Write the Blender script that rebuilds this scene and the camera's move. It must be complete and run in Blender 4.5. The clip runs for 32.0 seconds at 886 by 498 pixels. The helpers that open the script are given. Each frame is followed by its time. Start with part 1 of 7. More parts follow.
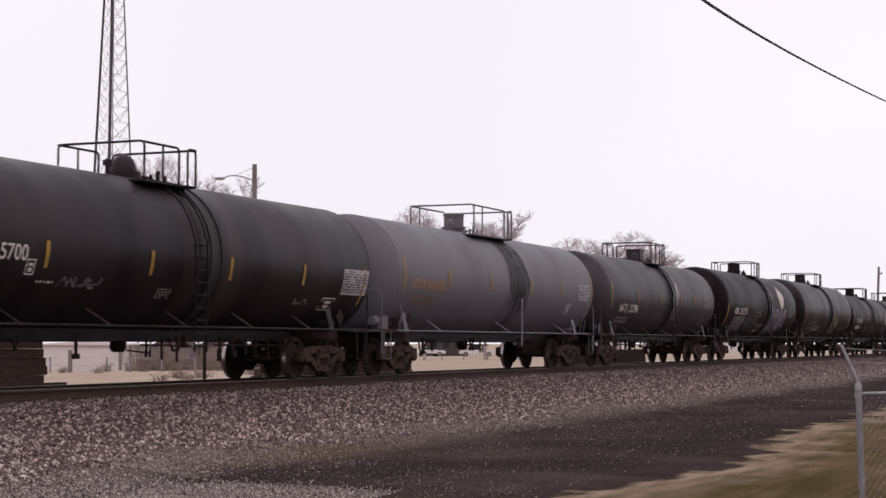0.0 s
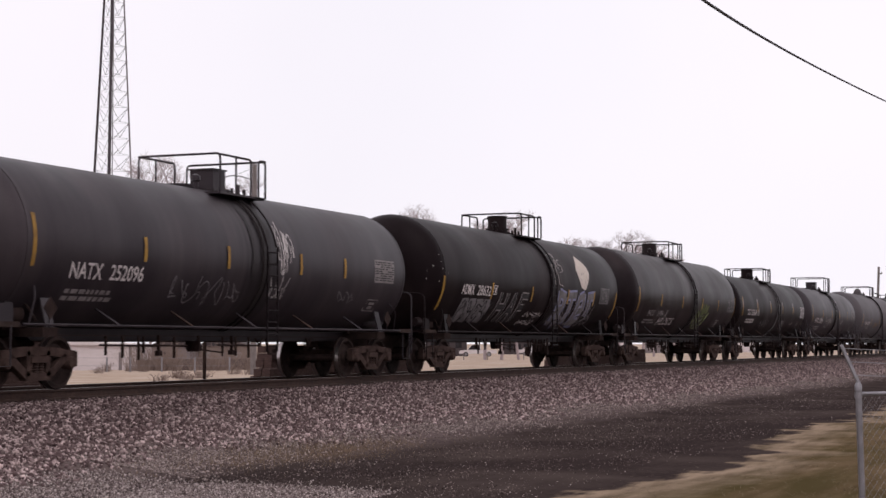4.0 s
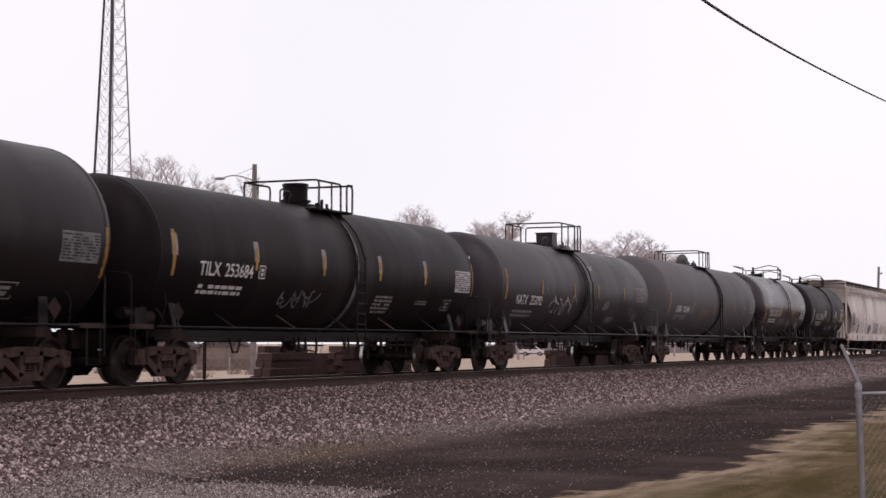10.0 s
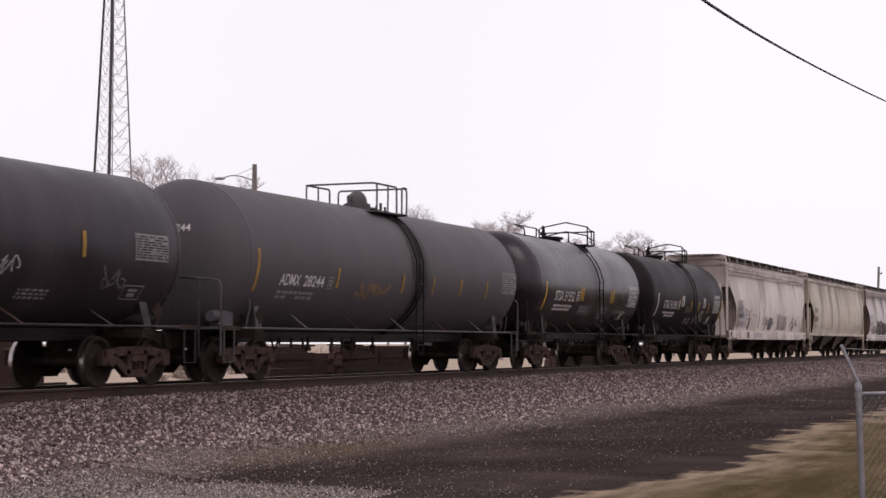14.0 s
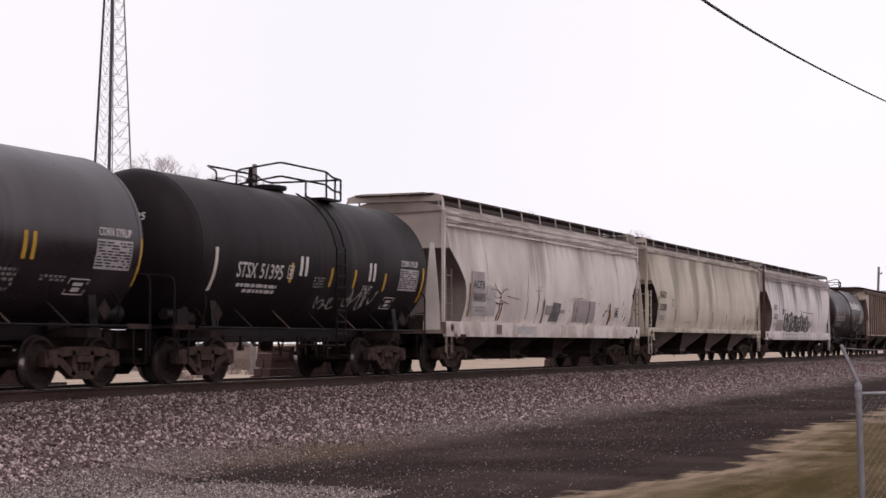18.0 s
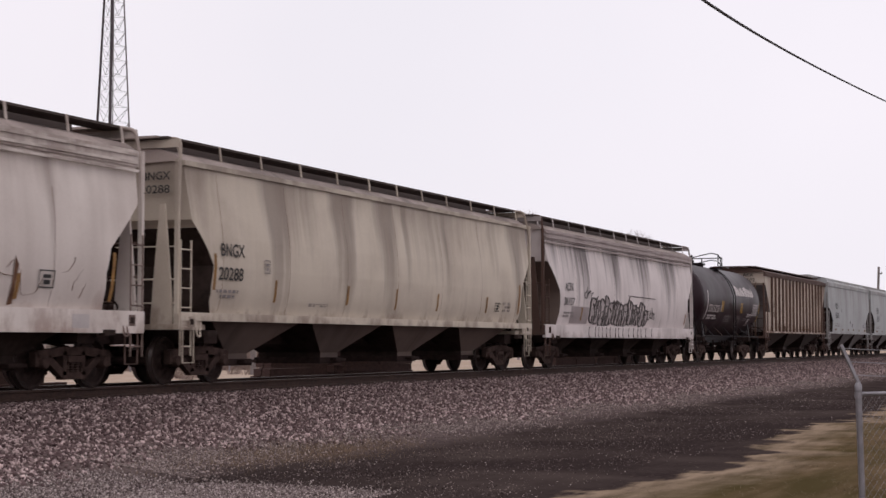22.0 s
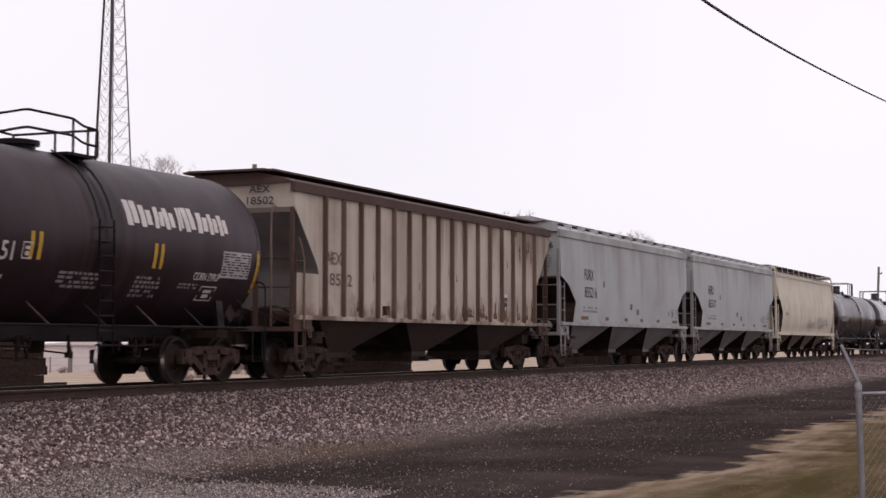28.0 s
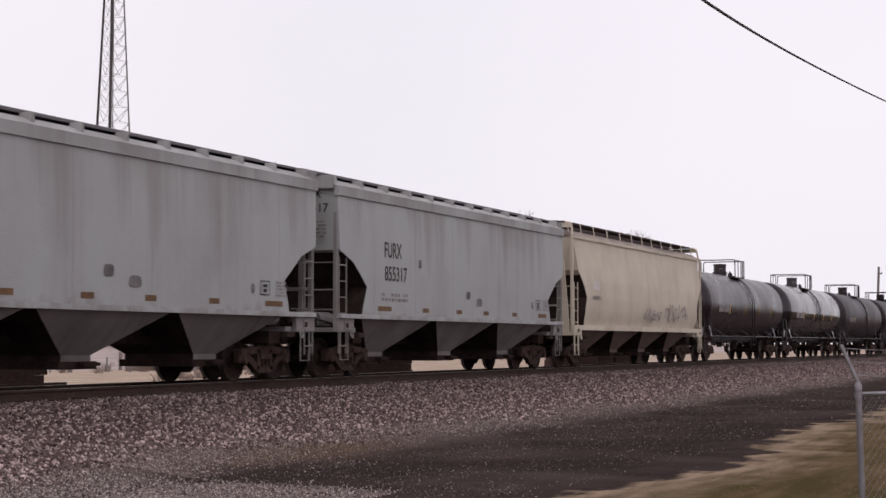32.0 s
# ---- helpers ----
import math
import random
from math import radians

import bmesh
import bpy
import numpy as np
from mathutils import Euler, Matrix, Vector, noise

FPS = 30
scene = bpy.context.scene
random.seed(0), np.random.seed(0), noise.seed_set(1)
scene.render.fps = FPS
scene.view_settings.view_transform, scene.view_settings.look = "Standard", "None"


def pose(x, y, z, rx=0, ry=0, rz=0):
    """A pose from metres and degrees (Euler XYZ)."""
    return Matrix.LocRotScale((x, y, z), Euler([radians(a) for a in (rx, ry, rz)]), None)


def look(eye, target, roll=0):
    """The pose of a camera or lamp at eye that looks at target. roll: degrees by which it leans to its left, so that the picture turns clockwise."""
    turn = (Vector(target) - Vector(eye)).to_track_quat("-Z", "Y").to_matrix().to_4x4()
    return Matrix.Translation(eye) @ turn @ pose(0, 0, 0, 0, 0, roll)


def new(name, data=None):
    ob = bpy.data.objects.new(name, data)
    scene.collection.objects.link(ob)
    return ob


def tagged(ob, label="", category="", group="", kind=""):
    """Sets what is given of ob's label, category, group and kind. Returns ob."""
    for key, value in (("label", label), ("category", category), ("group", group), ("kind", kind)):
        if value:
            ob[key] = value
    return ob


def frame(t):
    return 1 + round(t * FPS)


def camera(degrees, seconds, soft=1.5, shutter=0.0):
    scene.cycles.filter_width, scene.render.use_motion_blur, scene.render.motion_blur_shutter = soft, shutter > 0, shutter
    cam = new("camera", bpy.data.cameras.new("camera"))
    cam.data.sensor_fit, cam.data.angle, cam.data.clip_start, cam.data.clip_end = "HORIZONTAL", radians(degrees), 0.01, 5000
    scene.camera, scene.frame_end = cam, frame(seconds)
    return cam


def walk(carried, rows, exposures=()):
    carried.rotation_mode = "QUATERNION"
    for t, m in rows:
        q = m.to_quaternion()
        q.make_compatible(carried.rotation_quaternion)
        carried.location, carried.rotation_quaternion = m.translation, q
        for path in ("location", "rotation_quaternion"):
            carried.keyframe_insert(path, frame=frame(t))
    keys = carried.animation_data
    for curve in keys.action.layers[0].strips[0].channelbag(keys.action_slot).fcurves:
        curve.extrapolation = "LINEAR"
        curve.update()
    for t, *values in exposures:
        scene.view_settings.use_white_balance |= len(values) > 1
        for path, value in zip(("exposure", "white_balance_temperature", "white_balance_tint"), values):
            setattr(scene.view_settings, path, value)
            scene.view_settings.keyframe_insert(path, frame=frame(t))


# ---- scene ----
import functools

cam = camera(29.766, 32.0, soft=1.5, shutter=0.2)
EYE = (0.0, 0.0, 1.70)
HEAD, PITCH = radians(22.601), radians(3.240)
AIM = (math.cos(HEAD) * math.cos(PITCH), math.sin(HEAD) * math.cos(PITCH), math.sin(PITCH))
STAND = look(EYE, tuple(e + 20 * a for e, a in zip(EYE, AIM)))
walk(cam, [(0, STAND), (32, STAND)], exposures=[(0, 0.0), (6, 0.05), (9, 0.05), (14, 0.05), (17, 0.06), (18.5, 0.05), (20, -0.03), (22, -0.08), (25, -0.08), (28, 0.03), (29.5, 0.03), (31, 0.0), (32, -0.07)])

# the train's track: centre line, top of rail and speed
TRACK_Y, TOR, SPEED = 18.13, 0.91, 8.1387

# ---- light: a bright overcast sky and a broad weak sun
world = bpy.data.worlds.new("overcast")
scene.world = world
world.use_nodes = True
wn, wl = world.node_tree.nodes, world.node_tree.links
wn.clear()
w_out = wn.new("ShaderNodeOutputWorld")
w_bg = wn.new("ShaderNodeBackground")
w_sky = wn.new("ShaderNodeTexSky")
w_sky.sky_type, w_sky.sun_disc = "NISHITA", False
w_sky.sun_elevation, w_sky.sun_rotation = radians(42), radians(250)
w_sky.air_density, w_sky.dust_density = 1.0, 4.0
w_scale = wn.new("ShaderNodeVectorMath")
w_scale.operation = "SCALE"
w_scale.inputs["Scale"].default_value = 0.05
w_geo = wn.new("ShaderNodeTexCoord")
w_noise = wn.new("ShaderNodeTexNoise")
w_noise.inputs["Scale"].default_value, w_noise.inputs["Detail"].default_value = 1.6, 4
w_ramp = wn.new("ShaderNodeValToRGB")
w_ramp.color_ramp.elements[0].position, w_ramp.color_ramp.elements[0].color = 0.3, (0.89, 0.85, 0.915, 1)
w_ramp.color_ramp.elements[1].position, w_ramp.color_ramp.elements[1].color = 0.7, (1.0, 0.935, 1.0, 1)
w_sep = wn.new("ShaderNodeSeparateXYZ")
w_turn = wn.new("ShaderNodeMapRange")
w_turn.inputs["From Min"].default_value, w_turn.inputs["From Max"].default_value = 0.82, 1.0
w_cool = wn.new("ShaderNodeMixRGB")
w_cool.blend_type = "MULTIPLY"
w_cool.inputs[2].default_value = (0.97, 0.985, 0.992, 1)
w_mix = wn.new("ShaderNodeMixRGB")
w_mix.inputs[0].default_value = 0.93
w_bg.inputs["Strength"].default_value = 1.08
wl.new(w_sky.outputs[0], w_scale.inputs[0])
wl.new(w_geo.outputs["Generated"], w_noise.inputs["Vector"])
wl.new(w_noise.outputs["Fac"], w_ramp.inputs[0])
wl.new(w_scale.outputs[0], w_mix.inputs[1])
wl.new(w_geo.outputs["Generated"], w_sep.inputs[0])
wl.new(w_sep.outputs["X"], w_turn.inputs["Value"])
wl.new(w_turn.outputs[0], w_cool.inputs[0])
wl.new(w_ramp.outputs[0], w_cool.inputs[1])
wl.new(w_cool.outputs[0], w_mix.inputs[2])
wl.new(w_mix.outputs[0], w_bg.inputs["Color"])
wl.new(w_bg.outputs[0], w_out.inputs[0])

sun = new("sun", bpy.data.lights.new("sun", "SUN"))
sun.data.energy, sun.data.angle, sun.data.color = 0.6, radians(25), (1.0, 0.97, 0.92)
sun.matrix_world = look((0, 0, 60), (40, 30, 0))


# ---- materials
def material(name):
    m = bpy.data.materials.new(name)
    m.use_nodes = True
    n = m.node_tree.nodes
    return m, n, m.node_tree.links, n["Principled BSDF"]


def add_noise(n, l, coord, scale, detail=4.0, stretch=(1, 1, 1), rough=0.55):
    mp = n.new("ShaderNodeMapping")
    mp.inputs["Scale"].default_value = stretch
    tx = n.new("ShaderNodeTexNoise")
    tx.inputs["Scale"].default_value, tx.inputs["Detail"].default_value, tx.inputs["Roughness"].default_value = scale, detail, rough
    l.new(coord, mp.inputs["Vector"])
    l.new(mp.outputs["Vector"], tx.inputs["Vector"])
    return tx.outputs["Fac"]


def add_ramp(n, l, value, stops):
    r = n.new("ShaderNodeValToRGB")
    e = r.color_ramp.elements
    while len(e) < len(stops):
        e.new(0.5)
    for k, (p, c) in zip(e, stops):
        k.position, k.color = p, (*c, 1) if len(c) == 3 else c
    l.new(value, r.inputs[0])
    return r.outputs["Color"]


def add_mix(n, l, fac, a, b, mode="MIX"):
    x = n.new("ShaderNodeMixRGB")
    x.blend_type = mode
    for sock, val in zip(x.inputs, (fac, a, b)):
        if isinstance(val, (int, float)):
            sock.default_value = val
        elif isinstance(val, tuple):
            sock.default_value = (*val, 1)
        else:
            l.new(val, sock)
    return x.outputs["Color"]


def add_bump(n, l, bsdf, value, strength, distance):
    b = n.new("ShaderNodeBump")
    b.inputs["Strength"].default_value, b.inputs["Distance"].default_value = strength, distance
    l.new(value, b.inputs["Height"])
    l.new(b.outputs["Normal"], bsdf.inputs["Normal"])


def grey(v):
    return (v, v, v)


TONE = (0.80, 0.725, 0.722)


def toned(c):
    return tuple(v * k for v, k in zip(c, TONE))


def paint(name, base, dirt, rough=0.5, streak=0.5, spots=0.35, dirt_at=(0.5, 0.72), spec=0.25, streak_scale=1.0, hang=None, foot=None, spill=None):
    """Weathered paint on steel: vertical run-down streaks, broad stains and fine grain.
    hang: (colour, strength, top, length) of soot runs from the roof; foot: (colour, strength, bottom, height) of rust along the sill; spill: (middle, half width, strength) of black product run down round the manway."""
    base, dirt = toned(base), toned(dirt)
    m, n, l, b = material(name)
    tc = n.new("ShaderNodeTexCoord")
    info = n.new("ShaderNodeObjectInfo")
    off = n.new("ShaderNodeVectorMath")
    mul = n.new("ShaderNodeMath")
    mul.operation = "MULTIPLY"
    mul.inputs[1].default_value = 37.0
    l.new(info.outputs["Random"], mul.inputs[0])
    l.new(tc.outputs["Object"], off.inputs[0])
    l.new(mul.outputs[0], off.inputs[1])
    c = off.outputs[0]
    runs = add_noise(n, l, c, 1.0 * streak_scale, 3, (0.95, 0.5, 0.07), 0.5)
    thin = add_noise(n, l, c, 1.0, 4, (4.5, 0.5, 0.12), 0.6)
    broad = add_noise(n, l, c, 0.55, 5)
    fine = add_noise(n, l, c, 26.0, 4)
    col = add_mix(n, l, add_ramp(n, l, runs, [(dirt_at[0], grey(0)), (dirt_at[1], grey(streak))]), base, dirt)
    here = add_mix(n, l, 1.0, add_ramp(n, l, thin, [(0.52, grey(0)), (0.70, grey(streak * 0.8))]), add_ramp(n, l, broad, [(0.42, grey(0.1)), (0.62, grey(1))]), "MULTIPLY")
    col = add_mix(n, l, here, col, dirt)
    col = add_mix(n, l, add_ramp(n, l, broad, [(0.45, grey(0)), (0.8, grey(spots))]), col, dirt)
    if hang or foot or spill:
        sep = n.new("ShaderNodeSeparateXYZ")
        l.new(tc.outputs["Object"], sep.inputs[0])

        def spread(value, lo, hi, a, z):
            r = n.new("ShaderNodeMapRange")
            for s, val in zip(("Value", "From Min", "From Max", "To Min", "To Max"), (value, lo, hi, a, z)):
                if isinstance(val, (int, float)):
                    r.inputs[s].default_value = val
                else:
                    l.new(val, r.inputs[s])
            return r.outputs[0]

        def times(a, k, op="MULTIPLY"):
            x = n.new("ShaderNodeMath")
            x.operation = op
            for s, val in zip(x.inputs, (a, k)):
                if isinstance(val, (int, float)):
                    s.default_value = val
                else:
                    l.new(val, s)
            return x.outputs[0]
    if hang:
        tint, power, z_top, reach = hang[:4]
        wide = add_noise(n, l, c, 1.0, 2, (0.55, 0.0, 0.03), 0.5)
        narrow = add_noise(n, l, c, 1.0, 4, ((hang[4:] or (2.4,))[0], 0.0, 0.05), 0.65)
        low = times(z_top, times(times(spread(wide, 0.36, 0.60, 0.04, 1.0), spread(narrow, 0.34, 0.60, 0.1, 1.0)), reach), "SUBTRACT")
        fade = times(low, 0.55 * reach + 0.2, "ADD")
        drip = spread(sep.outputs["Z"], low, fade, 0.0, power)
        col = add_mix(n, l, drip, col, toned(tint))
    if foot:
        tint, power, z_low, tall = foot
        blot = add_noise(n, l, c, 1.4, 6, (1.2, 1, 0.7), 0.65)
        high = times(z_low, times(spread(blot, 0.40, 0.72, 0.05, 1.0), tall), "ADD")
        col = add_mix(n, l, times(spread(sep.outputs["Z"], z_low, high, power, 0.0), spread(blot, 0.42, 0.6, 0.15, 1.0)), col, toned(tint))
    if spill:
        mid, hw, power = spill
        run = add_noise(n, l, c, 1.0, 5, (3.2, 0.25, 0.16), 0.6)
        away = times(sep.outputs["X"], mid, "SUBTRACT")
        gap = n.new("ShaderNodeMath")
        gap.operation = "ABSOLUTE"
        l.new(away, gap.inputs[0])
        reach = times(gap.outputs[0], times(times(run, 0.5, "SUBTRACT"), 2.6), "ADD")
        col = add_mix(n, l, spread(reach, hw + 0.30, hw - 0.25, 0.0, power), col, toned((0.007, 0.0055, 0.0058)))
        halo = times(spread(reach, hw + 0.9, hw + 0.35, 0.0, 0.35 * power), spread(reach, hw + 0.1, hw + 0.4, 0.0, 1.0))
        col = add_mix(n, l, halo, col, toned((0.085, 0.07, 0.072)))
    col = add_mix(n, l, 0.12, col, add_ramp(n, l, fine, [(0.3, grey(0.25)), (0.7, grey(0.75))]), "SOFT_LIGHT")
    l.new(col, b.inputs["Base Color"])
    rr = add_ramp(n, l, broad, [(0.3, grey(max(0.05, rough - 0.08))), (0.75, grey(min(1, rough + 0.15)))])
    l.new(rr, b.inputs["Roughness"])
    worn = add_mix(n, l, 0.5, add_ramp(n, l, runs, [(0.35, grey(0)), (0.65, grey(1))]), add_ramp(n, l, broad, [(0.36, grey(0)), (0.64, grey(1))]))
    l.new(add_ramp(n, l, worn, [(0.0, grey(spec * 0.55)), (1.0, grey(spec * 1.45))]), b.inputs["Specular IOR Level"])
    b.inputs["Specular Tint"].default_value = (1.0, 0.90, 0.96, 1)
    dent = add_noise(n, l, c, 0.9, 2, (0.8, 1, 0.5))
    add_bump(n, l, b, add_mix(n, l, 0.5, broad, dent), 0.22, 0.05)
    return m


def speckled(name, a, c, scale, rough=0.85, bump=0.4, dist=0.01, stretch=(1, 1, 1), spec=0.25, metal=0.0):
    a, c = toned(a), toned(c)
    m, n, l, b = material(name)
    tc = n.new("ShaderNodeTexCoord")
    f1 = add_noise(n, l, tc.outputs["Object"], scale, 6, stretch, 0.65)
    f2 = add_noise(n, l, tc.outputs["Object"], scale * 0.12, 4)
    col = add_mix(n, l, add_ramp(n, l, f1, [(0.32, grey(0)), (0.68, grey(1))]), a, c)
    col = add_mix(n, l, 0.5, col, add_ramp(n, l, f2, [(0.3, grey(0.32)), (0.7, grey(0.68))]), "SOFT_LIGHT")
    l.new(col, b.inputs["Base Color"])
    b.inputs["Roughness"].default_value, b.inputs["Metallic"].default_value = rough, metal
    b.inputs["Specular IOR Level"].default_value = spec
    add_bump(n, l, b, f1, bump, dist)
    return m


M, TANK_PAINT = {}, {}
M["grime"] = speckled("grimy_steel", (0.026, 0.0188, 0.0178), (0.050, 0.0355, 0.032), 6.0, 0.9, spec=0.06)
M["truck"] = speckled("rusty_cast_steel", (0.025, 0.017, 0.0152), (0.062, 0.042, 0.036), 5.0, 0.9, spec=0.06)
M["sideframe"] = speckled("rust_brown_side_frame", (0.036, 0.0255, 0.0225), (0.098, 0.069, 0.060), 4.0, 0.92, spec=0.08)
M["wheel"] = speckled("worn_wheel_steel", (0.022, 0.016, 0.015), (0.052, 0.037, 0.033), 7.0, 0.75, 0.2, spec=0.08)
M["tread"] = speckled("polished_tread", (0.45, 0.44, 0.44), (0.62, 0.61, 0.6), 9.0, 0.32, 0.1, 0.002, metal=1.0, spec=0.5)
M["railhead"] = speckled("polished_rail_head", (0.30, 0.28, 0.27), (0.45, 0.43, 0.41), 8.0, 0.38, 0.1, 0.002, metal=0.9, spec=0.5)
M["railrust"] = speckled("rusty_rail", (0.032, 0.020, 0.017), (0.065, 0.039, 0.030), 9.0)
M["tie"] = speckled("creosoted_tie", (0.026, 0.019, 0.017), (0.06, 0.045, 0.039), 7.0, 0.9, 0.5, 0.01, (1, 4, 4))
M["oldtie"] = speckled("old_rusty_brown_tie", (0.060, 0.038, 0.034), (0.125, 0.082, 0.073), 4.0, 0.9, 0.5, 0.01, (4, 1, 4))
TANK_PAINT["black"] = functools.partial(paint, "black_tank_paint", (0.0125, 0.0078, 0.0098), (0.031, 0.0225, 0.0245), 0.42, 0.7, 0.5, spec=0.17)
M["black"] = TANK_PAINT["black"]()
TANK_PAINT["brownblack"] = functools.partial(paint, "faded_brown_black_tank_paint", (0.0125, 0.0086, 0.0096), (0.034, 0.024, 0.0245), 0.42, 0.65, 0.55, spec=0.16)
M["brownblack"] = TANK_PAINT["brownblack"]()
TANK_PAINT["darkgrey"] = functools.partial(paint, "dark_grey_tank_paint", (0.028, 0.0240, 0.0290), (0.062, 0.051, 0.054), 0.45, 0.5, 0.5)
M["darkgrey"] = TANK_PAINT["darkgrey"]()
TANK_PAINT["midgrey"] = functools.partial(paint, "mid_grey_tank_paint", (0.152, 0.154, 0.174), (0.110, 0.106, 0.115), 0.5, 0.35, 0.5)
M["midgrey"] = TANK_PAINT["midgrey"]()
TANK_PAINT["slategrey"] = functools.partial(paint, "slate_grey_tank_paint", (0.092, 0.089, 0.097), (0.105, 0.095, 0.097), 0.58, 0.4, 0.45)
M["slategrey"] = TANK_PAINT["slategrey"]()
TANK_PAINT["deepblack"] = functools.partial(paint, "deep_black_tank_paint", (0.0110, 0.0076, 0.0090), (0.021, 0.016, 0.017), 0.5, 0.5, 0.4, spec=0.12)
M["deepblack"] = TANK_PAINT["deepblack"]()
TANK_PAINT["sootbrown"] = functools.partial(paint, "soot_brown_tank_paint", (0.0100, 0.0066, 0.0074), (0.026, 0.0180, 0.0185), 0.45, 0.55, 0.5, spec=0.085)
M["sootbrown"] = TANK_PAINT["sootbrown"]()
# stained roof sheet; as a slope sheet its darker tone also paints in shade
M["roof_dirt_slope_shade"] = paint("soot_stained_roof_sheet", (0.40, 0.36, 0.33), (0.10, 0.083, 0.074), 0.75, 0.7, 0.8, (0.42, 0.70))
M["lip_white"] = paint("sooty_white_roof_edge", (0.50, 0.46, 0.45), (0.17, 0.145, 0.135), 0.65, 0.5, 0.7, (0.42, 0.75), streak_scale=0.5)
TANK_PAINT["gloss"] = functools.partial(paint, "glossy_black_tank_paint", (0.012, 0.011, 0.012), (0.04, 0.035, 0.035), 0.16, 0.3, 0.25, spec=0.6)
M["gloss"] = TANK_PAINT["gloss"]()
TANK_PAINT["semigloss"] = functools.partial(paint, "semi_gloss_black_tank_paint", (0.024, 0.0125, 0.0165), (0.048, 0.030, 0.034), 0.42, 0.4, 0.45, spec=0.2)
M["semigloss"] = TANK_PAINT["semigloss"]()
TANK_PAINT["greygloss"] = functools.partial(paint, "worn_glossy_black_tank_paint", (0.019, 0.0128, 0.0165), (0.046, 0.034, 0.038), 0.30, 0.4, 0.4, spec=0.38)
M["greygloss"] = TANK_PAINT["greygloss"]()
M["bandgrime"] = paint("spilled_tar_black", (0.012, 0.010, 0.010), (0.045, 0.04, 0.04), 0.5, 0.5, 0.4)
M["white_hopper"] = paint("dirty_white_hopper_paint", (0.80, 0.785, 0.735), (0.43, 0.385, 0.345), 0.6, 0.55, 0.6, (0.46, 0.74), hang=((0.20, 0.155, 0.13), 0.62, 4.1, 2.3, 1.3), foot=((0.26, 0.165, 0.12), 0.7, 0.95, 1.2))
M["white_streaked"] = paint("black_streaked_white_hopper_paint", (0.80, 0.785, 0.775), (0.30, 0.27, 0.26), 0.6, 0.5, 0.3, (0.52, 0.75), hang=((0.055, 0.044, 0.041), 0.82, 4.1, 2.9, 1.5), foot=((0.16, 0.10, 0.075), 0.6, 0.95, 0.6))
M["beige_hopper"] = paint("grimy_beige_hopper_paint", (0.67, 0.64, 0.535), (0.30, 0.255, 0.21), 0.6, 0.3, 0.5, (0.48, 0.75), hang=((0.17, 0.14, 0.12), 0.62, 4.15, 3.4, 0.9), foot=((0.13, 0.08, 0.06), 0.7, 1.2, 0.6))
M["cream_hopper"] = paint("cream_hopper_paint", (0.68, 0.66, 0.545), (0.38, 0.325, 0.26), 0.6, 0.4, 0.4)
M["grey_hopper"] = paint("light_grey_hopper_paint", (0.44, 0.495, 0.50), (0.29, 0.30, 0.30), 0.55, 0.4, 0.5, (0.45, 0.75), hang=((0.19, 0.17, 0.16), 0.42, 4.4, 2.6, 1.6), foot=((0.16, 0.12, 0.10), 0.5, 1.35, 0.5))
M["tan_hopper"] = paint("rust_stained_tan_hopper_paint", (0.60, 0.56, 0.485), (0.24, 0.19, 0.15), 0.7, 0.6, 0.6, (0.46, 0.72), hang=((0.15, 0.095, 0.068), 0.65, 4.25, 1.9, 1.6), foot=((0.13, 0.07, 0.045), 0.9, 1.3, 1.1))
M["post_rust"] = paint("rust_eaten_white_post", (0.36, 0.30, 0.27), (0.075, 0.042, 0.031), 0.75, 0.9, 0.8, (0.38, 0.58))
M["rust_rib"] = paint("rusty_brown_rib", (0.095, 0.062, 0.050), (0.050, 0.031, 0.026), 0.75, 0.6, 0.5)
M["post_grey"] = paint("dirty_grey_steel_post", (0.32, 0.33, 0.33), (0.13, 0.11, 0.10), 0.6, 0.6, 0.7, (0.42, 0.68))
M["rib_tan"] = paint("rusting_tan_rib", (0.20, 0.148, 0.118), (0.075, 0.047, 0.036), 0.75, 0.8, 0.7, (0.42, 0.66), hang=((0.08, 0.05, 0.038), 0.85, 4.2, 1.6), foot=((0.09, 0.052, 0.036), 0.9, 1.35, 1.0))
# dark tone that paints the shade of board undersides and hatch trough
M["roof_shade"] = paint("sooty_roof", (0.085, 0.072, 0.066), (0.04, 0.033, 0.031), 0.85, 0.5, 0.6)
# bay sheets: darker tones of the hopper bodies
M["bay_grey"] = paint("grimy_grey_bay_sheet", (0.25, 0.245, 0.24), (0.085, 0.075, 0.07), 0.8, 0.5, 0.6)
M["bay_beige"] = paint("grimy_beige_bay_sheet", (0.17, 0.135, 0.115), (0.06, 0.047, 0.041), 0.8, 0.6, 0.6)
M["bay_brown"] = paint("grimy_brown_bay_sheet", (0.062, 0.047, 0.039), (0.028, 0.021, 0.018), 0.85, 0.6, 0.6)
M["rust"] = speckled("orange_brown_rust", (0.10, 0.052, 0.032), (0.22, 0.125, 0.08), 5.0, 0.9)
# holds the shade of down-facing slopes in its colour; also used on grimy parts
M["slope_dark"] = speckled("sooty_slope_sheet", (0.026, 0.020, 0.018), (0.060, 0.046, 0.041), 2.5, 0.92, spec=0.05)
M["yellow"] = speckled("yellow_reflective_tape", (0.50, 0.30, 0.028), (0.64, 0.41, 0.05), 8.0, 0.5, 0.1, 0.001)
M["dull_yellow"] = speckled("weathered_yellow_reflective_tape", (0.25, 0.145, 0.03), (0.50, 0.31, 0.05), 4.0, 0.6, 0.1, 0.001)
